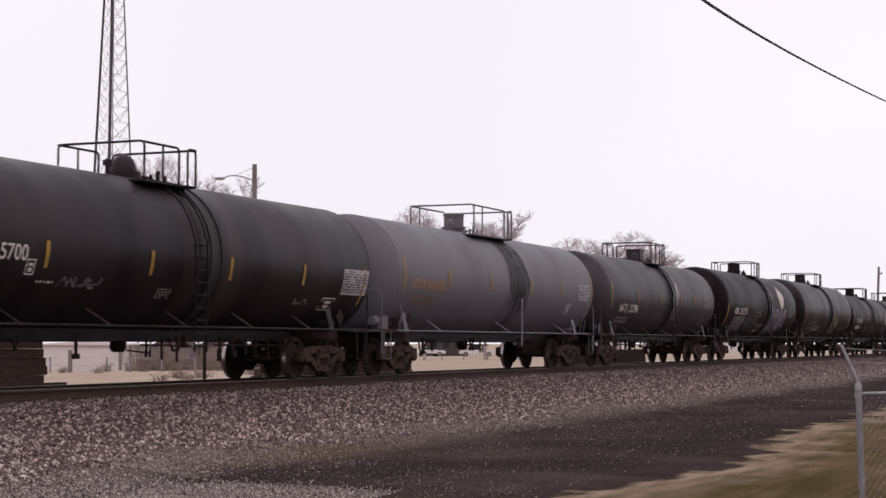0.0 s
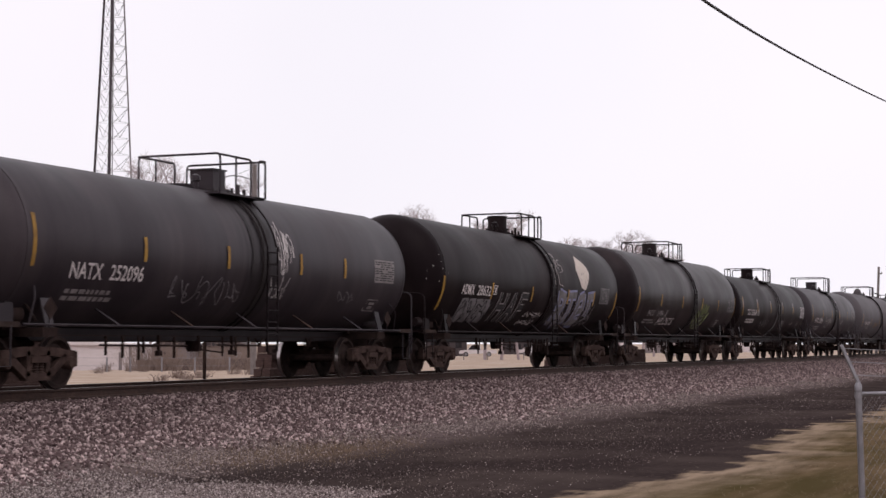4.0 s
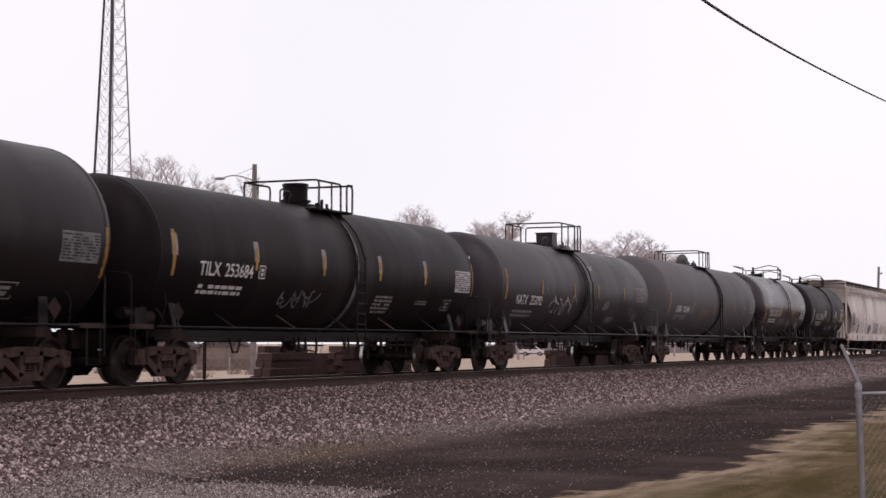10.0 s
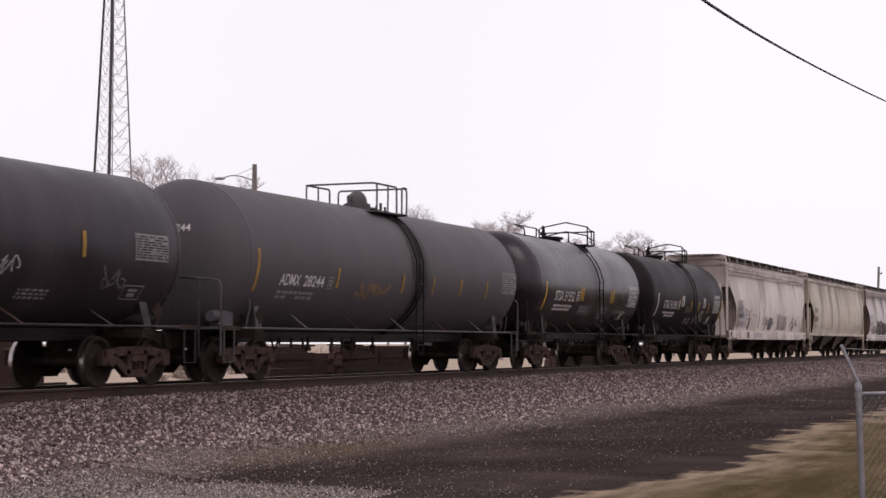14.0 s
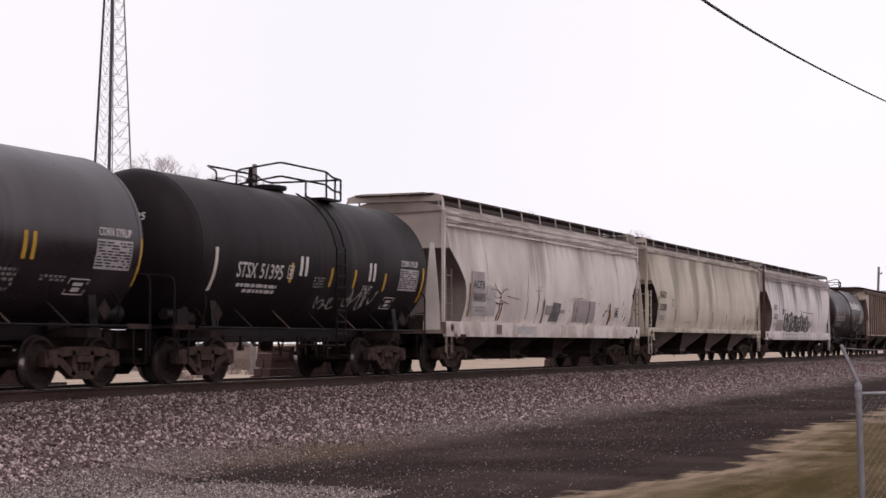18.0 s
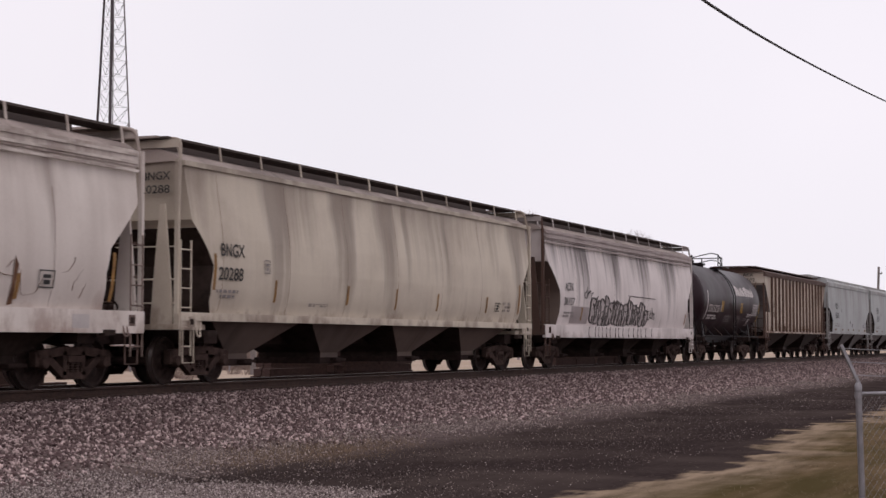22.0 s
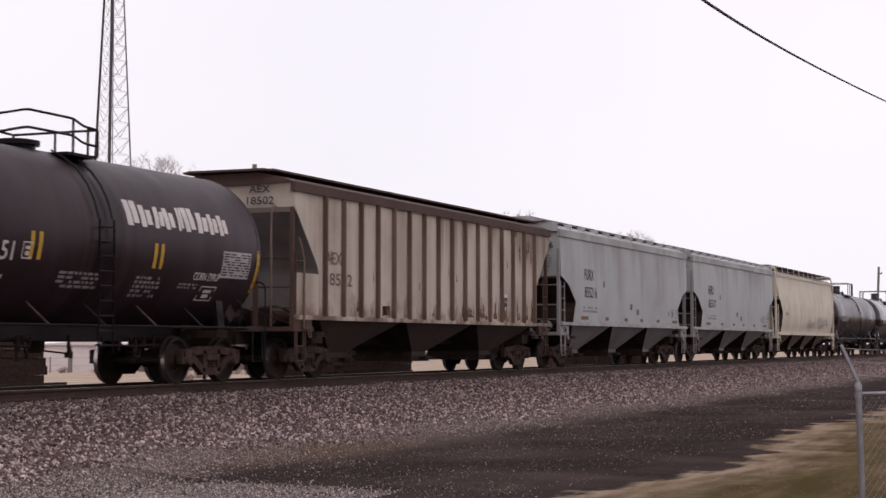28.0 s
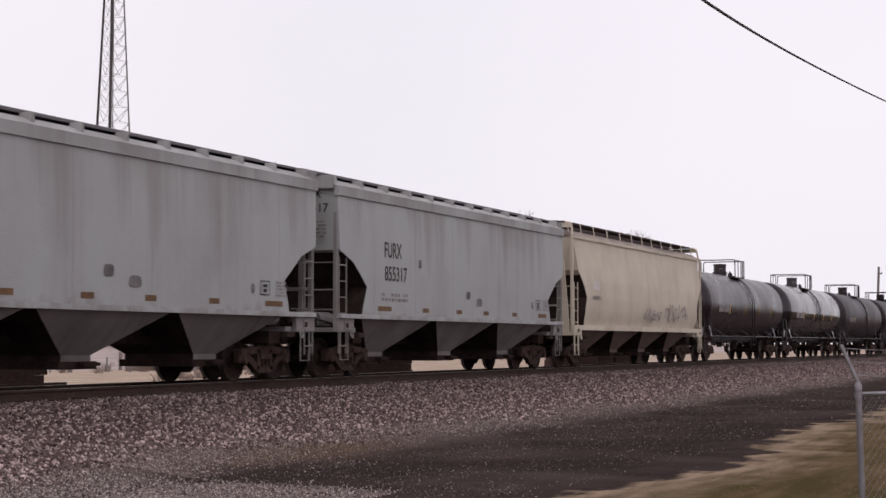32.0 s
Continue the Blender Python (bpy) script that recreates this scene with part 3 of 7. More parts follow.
def ballast():
    mat = stone_material("broken_ballast_stone", (0.070, 0.0465, 0.0475), (0.152, 0.104, 0.104), (0.42, 0.323, 0.313), True)
    zf = np.vectorize(ground_z)

    def bank(rng, n):
        x = 14 + 130 * rng.random(n) ** 2.0
        y = rng.uniform(10.4, 16.95, n)
        keep = rng.random(n) < np.clip((y - 11.7 - 0.35 * np.sin(x * 0.7) - 0.2 * np.sin(x * 2.3)) / 1.5, 0.0, 1)
        x, y = x[keep], y[keep]
        return np.stack([x, y, zf(y) + rng.uniform(-0.004, 0.022, len(x))], 1)

    def crib(rng, n):
        x = rng.uniform(12, 90, n)
        y = rng.uniform(16.4, 20.6, n)
        return np.stack([x, y, zf(y) + rng.uniform(-0.004, 0.03, n)], 1)

    scatter_stones("ballast_stones", 120000, bank, 0.041, mat, "mauve-grey broken ballast stones sloping down from the track", 3)
    scatter_stones("crib_stones", 24000, crib, 0.036, mat, "dark grimy ballast stones between the ties", 4)
    pale = stone_material("pale_gravel_stone", (0.095, 0.070, 0.068), (0.225, 0.178, 0.172), (0.40, 0.335, 0.322))

    def specks(rng, n):
        x = 12 + 50 * rng.random(n) ** 1.3
        y = rng.uniform(6.2, 11.2, n)
        clump = np.sin(x * 0.9 + 2.1 * np.sin(y)) * np.sin(y * 1.7 + 1.3 * np.sin(x * 0.6)) + 1.6 * np.exp(-((x - 18.5) / 2.5) ** 2)
        keep = rng.random(n) < np.clip(0.35 + 0.5 * clump, 0.2, 1)
        x, y = x[keep], y[keep]
        return np.stack([x, y, zf(y) + rng.uniform(-0.006, 0.008, len(x))], 1)

    def strip(rng, n):
        x = 17.75 - 3.8 * rng.random(n) ** 0.85 + rng.normal(0, 0.22, n)
        y = rng.uniform(7.8, 12.0, n)
        x = x - 0.35 * np.clip(y - 10.6, 0, 2) - 0.25 * np.clip(9.2 - y, 0, 2)
        return np.stack([x, y, zf(y) + rng.uniform(0, 0.015, n)], 1)

    fine = stone_material("fine_foot_gravel", (0.09, 0.067, 0.065), (0.20, 0.155, 0.147), (0.33, 0.27, 0.255))

    def foot(rng, n):
        x = 18 + 110 * rng.random(n) ** 1.9
        y = rng.normal(12.0, 0.5, n) + 0.25 * np.sin(x * 0.55) + 0.15 * np.sin(x * 1.7)
        return np.stack([x, y, zf(y) + rng.uniform(-0.004, 0.012, n)], 1)

    def clods(rng, n):
        x = 13 + 45 * rng.random(n) ** 1.5
        y = rng.uniform(6.5, 11.4, n)
        keep = rng.random(n) < np.clip(0.55 + 0.5 * np.sin(x * 1.1 + 1.9 * np.sin(1.3 * y)) * np.sin(2.2 * y + np.sin(x)), 0.15, 1)
        x, y = x[keep], y[keep]
        return np.stack([x, y, zf(y) + rng.uniform(-0.010, 0.006, len(x))], 1)

    scatter_stones("foot_gravel", 52000, foot, 0.018, fine, "fine pinkish gravel washed down to the foot of the ballast", 7)
    soil = stone_material("dark_cinder_clods", (0.025, 0.018, 0.0175), (0.060, 0.044, 0.0425), (0.14, 0.106, 0.100))
    scatter_stones("cinder_clods", 46000, clods, 0.015, soil, "small dark clods of cinder and dirt", 8)
    scatter_stones("loose_stones", 10000, specks, 0.0120, pale, "scattered pale stones on the dark dirt", 5)
    scatter_stones("pale_gravel", 26000, strip, 0.017, pale, "pale limestone gravel along the foot of the bank", 6)


def track():
    x0, x1 = -120.0, 900.0
    half = ((0, -0.180), (0.075, -0.180), (0.075, -0.165), (0.012, -0.14), (0.010, -0.05), (0.036, -0.042), (0.037, -0.003), (0.03, 0.0), (0, 0.0))
    prof = [(a, z) for a, z in half[1:-1]] + [(-a, z) for a, z in reversed(half[1:-1])]
    for side in (-1, 1):
        r = thing("rail", Build().loft([[(x, a, z) for a, z in prof] for x in (x0, x1)]), M["railrust"],
                  "rusty steel rail with a worn shiny head", "rail", pose(0, TRACK_Y + side * 0.755, TOR), "rails of the track")
        part("running_surface", Build().box(((x0 + x1) / 2, 0, 0.002), (x1 - x0, 0.05, 0.004)), M["railhead"], r, "polished running surface")
    tie = Build().box((0, 0, 0), (0.23, 2.6, 0.17)).mesh("tie", 0)
    bed = thing("track_ties", None, None, "dark creosoted wooden ties under the rails", "ties", pose(0, TRACK_Y, TOR - 0.268), kind="structure")
    rng = random.Random(8)
    for k in range(300):
        part("tie", tie, M["tie"], bed, at=pose(8 + 0.5 * k, rng.uniform(-0.05, 0.05), rng.uniform(-0.008, 0.008), 0, 0, rng.uniform(-1.2, 1.2)))
    rest = Build()
    for k in range(300):
        rest.box((158 + 0.5 * k, 0, 0), (0.23, 2.6, 0.17))
    tagged(part("far_ties", rest, M["tie"], bed, angle=0), kind="stuff")


ground()


def straw():
    """Dry grass at the edge of the yard: thin bent blades as one mesh."""
    rng = np.random.default_rng(12)
    n = 15000
    x = 9 + 36 * rng.random(n) ** 1.4
    y = rng.uniform(0.3, 6.8, n)
    edge = np.interp(x, (14, 17.6, 20.3, 23.4, 27.5, 32.6, 44), (6.2, 5.7, 5.1, 4.75, 5.5, 5.9, 5.8)) + 0.3 * np.sin(x * 2.3 + 1) * np.sin(x * 5.1)
    keep = (y < edge) | (rng.random(n) < 0.05)
    x, y = x[keep], y[keep]
    n = len(x)
    a = rng.uniform(0, 6.283, n)
    h = rng.uniform(0.005, 0.03, n)
    lean = rng.uniform(0.05, 0.20, n)
    w = rng.uniform(0.003, 0.007, n)
    v = np.zeros((n, 3, 3))
    v[:, 0] = np.stack([x - w * np.sin(a), y + w * np.cos(a), 0 * x - 0.02], 1)
    v[:, 1] = np.stack([x + w * np.sin(a), y - w * np.cos(a), 0 * x - 0.02], 1)
    v[:, 2] = np.stack([x + lean * np.cos(a), y + lean * np.sin(a), h], 1)
    m, nn, l, b = material("dry_straw_blades")
    geo = nn.new("ShaderNodeNewGeometry")
    l.new(add_ramp(nn, l, geo.outputs["Random Per Island"], [(0.0, (0.09, 0.066, 0.034)), (0.5, (0.125, 0.09, 0.05)), (1.0, (0.20, 0.146, 0.09))]), b.inputs["Base Color"])
    b.inputs["Roughness"].default_value = 0.9
    me = bpy.data.meshes.new("dry_grass")
    me.from_pydata(v.reshape(-1, 3).tolist(), [], np.arange(3 * n).reshape(-1, 3).tolist())
    me.materials.append(m)
    tagged(new("dry_grass", me), "dry straw-coloured grass with olive patches", "grass", kind="stuff")


def dead_weeds():
    """Tan dead weeds in a ragged patch at the foot of the ballast: thin bent blades as one mesh."""
    rng = np.random.default_rng(33)
    n = 3200
    x, y = rng.normal(21.9, 1.9, n), rng.normal(11.35, 0.42, n)
    a, h, w = rng.uniform(0, 6.283, n), rng.uniform(0.02, 0.09, n), rng.uniform(0.003, 0.006, n)
    lean = rng.uniform(0.02, 0.10, n)
    z = np.vectorize(ground_z)(y)
    v = np.zeros((n, 3, 3))
    v[:, 0] = np.stack([x - w * np.sin(a), y + w * np.cos(a), z - 0.02], 1)
    v[:, 1] = np.stack([x + w * np.sin(a), y - w * np.cos(a), z - 0.02], 1)
    v[:, 2] = np.stack([x + lean * np.cos(a), y + lean * np.sin(a), z + h], 1)
    m, nn, l, b = material("dead_weed_blades")
    geo = nn.new("ShaderNodeNewGeometry")
    l.new(add_ramp(nn, l, geo.outputs["Random Per Island"], [(0.0, (0.085, 0.056, 0.038)), (0.6, (0.16, 0.108, 0.070)), (1.0, (0.27, 0.19, 0.125))]), b.inputs["Base Color"])
    b.inputs["Roughness"].default_value = 0.95
    me = bpy.data.meshes.new("dead_weeds")
    me.from_pydata(v.reshape(-1, 3).tolist(), [], np.arange(3 * n).reshape(-1, 3).tolist())
    me.materials.append(m)
    tagged(new("dead_weeds", me), "tan dead weeds at the foot of the ballast", "weeds", kind="stuff")


# ---- trucks, shared by all the cars
SHARED = {}


def shared(key, make, mat, angle=38):
    if key not in SHARED:
        me = make().mesh(key, angle)
        me.materials.append(mat)
        SHARED[key] = me
    return SHARED[key]


def wheelset_mesh():
    b = Build()
    b.revolve([(-1.09, 0.02), (-1.09, 0.085), (-1.02, 0.10), (-0.93, 0.10), (-0.92, 0.075), (0.92, 0.075), (0.93, 0.10), (1.02, 0.10), (1.09, 0.085), (1.09, 0.02)], "y", n=14)
    for s in (-1, 1):
        b.revolve([(s * a, r) for a, r in ((0.80, 0.08), (0.82, 0.14), (0.755, 0.20), (0.735, 0.33), (0.80, 0.385), (0.822, 0.395), (0.822, 0.45),
                                          (0.815, 0.456), (0.72, 0.459), (0.71, 0.484), (0.69, 0.484), (0.68, 0.46), (0.68, 0.39), (0.70, 0.33), (0.72, 0.2), (0.68, 0.14), (0.68, 0.08))], "y", n=36)
    return b


def tread_mesh():
    b = Build()
    for s in (-1, 1):
        rings = [[(r * math.sin(t), s * a, r * math.cos(t)) for t in [6.2832 * k / 36 for k in range(36)]] for a, r in ((0.808, 0.4575), (0.725, 0.4605))]
        b.loft(rings, caps=False)
    return b


def side_frame_mesh():
    b = Build()
    w = 0.14
    for p, q, h in (((-1.06, 0.60), (-0.72, 0.62), 0.13), ((-0.72, 0.62), (-0.30, 0.66), 0.15), ((-0.30, 0.66), (0.30, 0.66), 0.15),
                    ((0.30, 0.66), (0.72, 0.62), 0.15), ((0.72, 0.62), (1.06, 0.60), 0.13),
                    ((-0.78, 0.56), (-0.30, 0.25), 0.14), ((0.78, 0.56), (0.30, 0.25), 0.14), ((-0.34, 0.23), (0.34, 0.23), 0.13),
                    ((-0.27, 0.24), (-0.27, 0.66), 0.10), ((0.27, 0.24), (0.27, 0.66), 0.10)):
        b.beam((p[0], 0, p[1]), (q[0], 0, q[1]), w, h)
    for s in (-1, 1):
        b.box((s * 1.06, 0, 0.52), (0.09, 0.14, 0.26))
        b.box((s * 0.889, 0, 0.575), (0.24, 0.16, 0.06))
        b.revolve([(-0.13, 0.03), (-0.13, 0.09), (-0.09, 0.115), (0.06, 0.115), (0.06, 0.03)], "y", (s * 0.889, 0, 0.457), 14)
    for x in (-0.15, 0.0, 0.15):
        b.revolve([(0.28 + 0.022 * k, 0.062 if k % 2 else 0.048) for k in range(9)], "z", (x, 0, 0), 10)
    b.box((0, 0, 0.52), (0.44, 0.20, 0.11))
    return b


def truck_mesh():
    b = Build()
    b.box((0, 0, 0.56), (0.42, 1.9, 0.18)).box((0, 0, 0.68), (0.36, 0.4, 0.10))
    for s in (-1, 1):
        b.box((s * 0.36, 0, 0.40), (0.10, 1.5, 0.10))
        for y in (-0.75, 0.75):
            b.box((s * 0.41, y, 0.44), (0.06, 0.12, 0.26))
        b.box((0, s * 0.66, 0.66), (0.26, 0.13, 0.10))
    return b


WHEELSETS = {-1: [], 1: []}
CARS = []


def add_truck(car, x):
    t = part("truck", shared("truck_bolster", truck_mesh, M["truck"]), None, car, "rust-brown cast steel freight truck", pose(x, 0, 0))
    for s in (-1, 1):
        part("side_frame", shared("side_frame", side_frame_mesh, M["sideframe"]), None, t, at=pose(0, s * 1.0, 0))
        w = shared("wheelset", wheelset_mesh, M["wheel"])
        ob = part("wheelset", w, None, t, "dark steel wheelset with shiny treads", pose(s * 0.889, 0, 0.457))
        WHEELSETS[s].append(ob)
    if len(SHARED["wheelset"].materials) == 1:
        me, tread = SHARED["wheelset"], tread_mesh().mesh("tread")
        bm = bmesh.new()
        bm.from_mesh(me)
        k = len(bm.faces)
        bm.from_mesh(tread)
        bm.faces.ensure_lookup_table()
        for f in bm.faces[k:]:
            f.material_index = 1
        bm.to_mesh(me)
        bm.free()
        me.materials.append(M["tread"])
        bpy.data.meshes.remove(tread)


def coupler_mesh():
    b = Build()
    b.box((0.30, 0, 0.86), (0.60, 0.14, 0.16)).box((0.03, 0.05, 0.86), (0.22, 0.26, 0.28)).box((-0.06, -0.09, 0.86), (0.13, 0.10, 0.26))
    b.tube([(0.45, 0.2, 0.85), (0.2, 0.16, 0.62), (0.0, 0.12, 0.56)], 0.03, 6)
    return b


def add_ends(car, half, tc):
    for s in (-1, 1):
        part("coupler", shared("coupler", coupler_mesh, M["grime"]), None, car, at=pose(s * half, 0, 0, 0, 0, 0 if s < 0 else 180))
        add_truck(car, s * tc / 2)


def bent(points, r=0.16, steps=4):
    """A pipe's line with its inner corners rounded."""
    points = [Vector(p) for p in points]
    out = [points[0]]
    for a, p, c in zip(points, points[1:], points[2:]):
        d0, d1 = (a - p), (c - p)
        k = min(r, d0.length * 0.45, d1.length * 0.45)
        s0, s1 = p + d0.normalized() * k, p + d1.normalized() * k
        for i in range(steps + 1):
            t = i / steps
            out.append((1 - t) ** 2 * s0 + 2 * t * (1 - t) * p + t * t * s1)
    return out + [points[-1]]


def ladder(car, x, y, z0, z1, width=0.4, along="x", rungs=None, mat=None, lean=0.0, r=0.02):
    """A steel ladder with two stiles and its rungs."""
    b = Build()
    d = (width / 2, 0) if along == "x" else (0, width / 2)
    for s in (-1, 1):
        b.beam((x + s * d[0], y + s * d[1], z0), (x + s * d[0], y + lean + s * d[1], z1), 0.035, 0.014)
    lad = part("ladder", b, mat, car)
    n = rungs or max(2, int((z1 - z0) / 0.36))
    for k in range(n):
        z = z0 + (k + 0.5) * (z1 - z0) / n
        yy = y + lean * (z - z0) / (z1 - z0)
        part("rung", Build().tube([(x - d[0], yy - d[1], z), (x + d[0], yy + d[1], z)], r, 6), mat, lad)
    return lad


# ---- markings that lie on a car's near side; face(x, z) gives the surface there
def strip_mesh(face, x0, x1, z0, z1, nx=1, nz=5, lean=0.0, off=0.006):
    v = []
    for k in range(nz + 1):
        z = z0 + (z1 - z0) * k / nz
        for i in range(nx + 1):
            x = x0 + (x1 - x0) * i / nx + lean * (z - z0)
            v.append((x, face(x, z) - off, z))
    w = nx + 1
    return Build().add(v, [(k * w + i, k * w + i + 1, (k + 1) * w + i + 1, (k + 1) * w + i) for k in range(nz) for i in range(nx)])


def mark(car, face, name, x, z, w, h, mat, label="", lean=0.0, off=0.006):
    return part(name, strip_mesh(face, x, x + w, z, z + h, max(1, int(w / 0.5)), max(2, int(h / 0.12)), lean, off), mat, car, label)


def word(car, face, text, x, z, w, h, mat, label="", lean=0.0, off=0.008):
    v2, f = letters(text)
    v = []
    for a, c in v2:
        zz = z + c * h
        xx = x + a * w + lean * c * h
        v.append((xx, face(xx, zz) - off, zz))
    return part("lettering", Build().add(v, f), mat, car, label, angle=0)


def small_print(car, face, x, z, w, h, rows, mat, seed=1, name="stencilled_notice"):
    """Rows of small writing that cannot be read, as broken bars."""
    rng = random.Random(seed)
    b = Build()
    for k in range(rows):
        z1 = z + h - (k + 0.15) * h / rows
        z0 = z1 - 0.62 * h / rows
        u = 0.0
        while u < w:
            q = min(w - u, rng.uniform(0.10, 0.34) * max(w, 0.6) * 0.5)
            if rng.random() < 0.9:
                s = strip_mesh(face, x + u, x + u + q, z0, z1, 1, 1, 0, 0.007)
                b.add(s.v, s.f)
            u += q + 0.05
    return tagged(part(name, b, mat, car, angle=0), kind="stuff")


def data_panel(car, face, x, z, w=0.95, h=0.62, mat=None):
    p = mark(car, face, "data_panel", x, z, w, h, mat or M["panel_white"], "white stencilled data panel with dark rows")
    b = Build()
    rng = random.Random(int(100 * (x + z)))
    for k in range(9):
        zz = z + h - 0.04 - k * (h - 0.06) / 9
        u = 0.03
        while u < w - 0.06:
            q = min(rng.uniform(0.05, 0.26), w - 0.03 - u)
            if rng.random() < 0.85:
                s = strip_mesh(face, x + u, x + u + q, zz - 0.028, zz, 1, 1, 0, 0.010)
                b.add(s.v, s.f)
            u += q + rng.uniform(0.02, 0.09)
    tagged(part("print_block", b, M["letter_black"], p, angle=0), kind="stuff")


def scrawl(car, face, x, z, w, h, mat, seed, strokes=9, width=0.035, label="sprayed scrawl", off=0.009):
    """Loose looping spray strokes, side by side like letters."""
    rng = random.Random(seed)
    b = Build()
    for k in range(strokes):
        cx = x + w * (k + 0.5) / strokes
        sx, sz = w / strokes * 0.62, h * 0.5
        p = [rng.uniform(0, 6.3) for _ in range(4)]
        a = [rng.uniform(0.5, 1.0) for _ in range(4)]
        pts = []
        for i in range(15):
            t = i / 14 * rng.uniform(4.2, 4.6)
            pts.append((cx + sx * a[0] * math.sin(t + p[0]) + sx * 0.4 * math.sin(2.1 * t + p[1]),
                        z + sz + sz * 0.75 * a[1] * math.sin(1.25 * t + p[2]) + sz * 0.25 * math.sin(2.7 * t + p[3])))
        v = []
        for i, (px_, pz_) in enumerate(pts):
            q, r = pts[max(0, i - 1)], pts[min(14, i + 1)]
            dx, dz = r[0] - q[0], r[1] - q[1]
            d = math.hypot(dx, dz) or 1
            ww = width * rng.uniform(0.7, 1.1) / 2
            for s in (-1, 1):
                xx, zz = px_ - s * dz / d * ww, pz_ + s * dx / d * ww
                v.append((xx, face(xx, zz) - off, zz))
        b.add(v, [(2 * i, 2 * i + 1, 2 * i + 3, 2 * i + 2) for i in range(14)])
    return tagged(part("graffiti", b, mat, car, label, angle=0), kind="stuff")


def patch(car, face, outline, mat, label, name="paint_patch", off=0.010):
    """A flat painted shape given by its outline in x and z, laid on the side."""
    b = Build()
    outline = [(p[0] + (q[0] - p[0]) * k / 4, p[1] + (q[1] - p[1]) * k / 4) for p, q in zip(outline, outline[1:] + outline[:1]) for k in range(4)]
    cx, cz = sum(p[0] for p in outline) / len(outline), sum(p[1] for p in outline) / len(outline)
    n = len(outline)
    rings = [[(cx + (x - cx) * s, cz + (z - cz) * s) for x, z in outline] for s in (0.02, 0.15, 0.3, 0.45, 0.6, 0.75, 0.88, 1.0)]
    v = [(x, face(x, z) - off, z) for ring in rings for x, z in ring]
    b.add(v, [(i * n + k, i * n + (k + 1) % n, (i + 1) * n + (k + 1) % n, (i + 1) * n + k) for i in range(7) for k in range(n)])
    return part(name, b, mat, car, label, angle=0)


def box_mark(car, face, x, z, w, h, mat):
    """A small framed sign."""
    b = Build()
    t = 0.022
    for x0, x1, z0, z1 in ((x, x + w, z, z + t), (x, x + w, z + h - t, z + h), (x, x + t, z, z + h), (x + w - t, x + w, z, z + h),
                           (x + 0.25 * w, x + 0.75 * w, z + 0.55 * h, z + 0.75 * h), (x + 0.3 * w, x + 0.7 * w, z + 0.2 * h, z + 0.45 * h)):
        s = strip_mesh(face, x0, x1, z0, z1, 1, 1, 0, 0.008)
        b.add(s.v, s.f)
    return part("framed_sign", b, mat, car, angle=0)


def cracks(car, face, x, z, w, h, count, mat, seed, size=0.010):
    """Thin branching rust cracks and scabs in the paint."""
    rng = random.Random(seed)
    for k in range(count):
        u, v, a = x + w * rng.random(), z + h * rng.random(), rng.choice((0, 1.57, 1.57, 3.14, -1.57)) + rng.uniform(-0.4, 0.4)
        pts = []
        for i in range(rng.randint(4, 9)):
            pts.append((u, face(u, v) - 0.003, v))
            a += rng.uniform(-0.7, 0.7)
            d = rng.uniform(0.05, 0.13)
            u, v = u + d * math.cos(a), min(z + h, max(z, v + d * math.sin(a)))
        part("rust_crack", Build().tube(pts, size * rng.uniform(0.4, 1.0), 4, 0.002), mat, car)


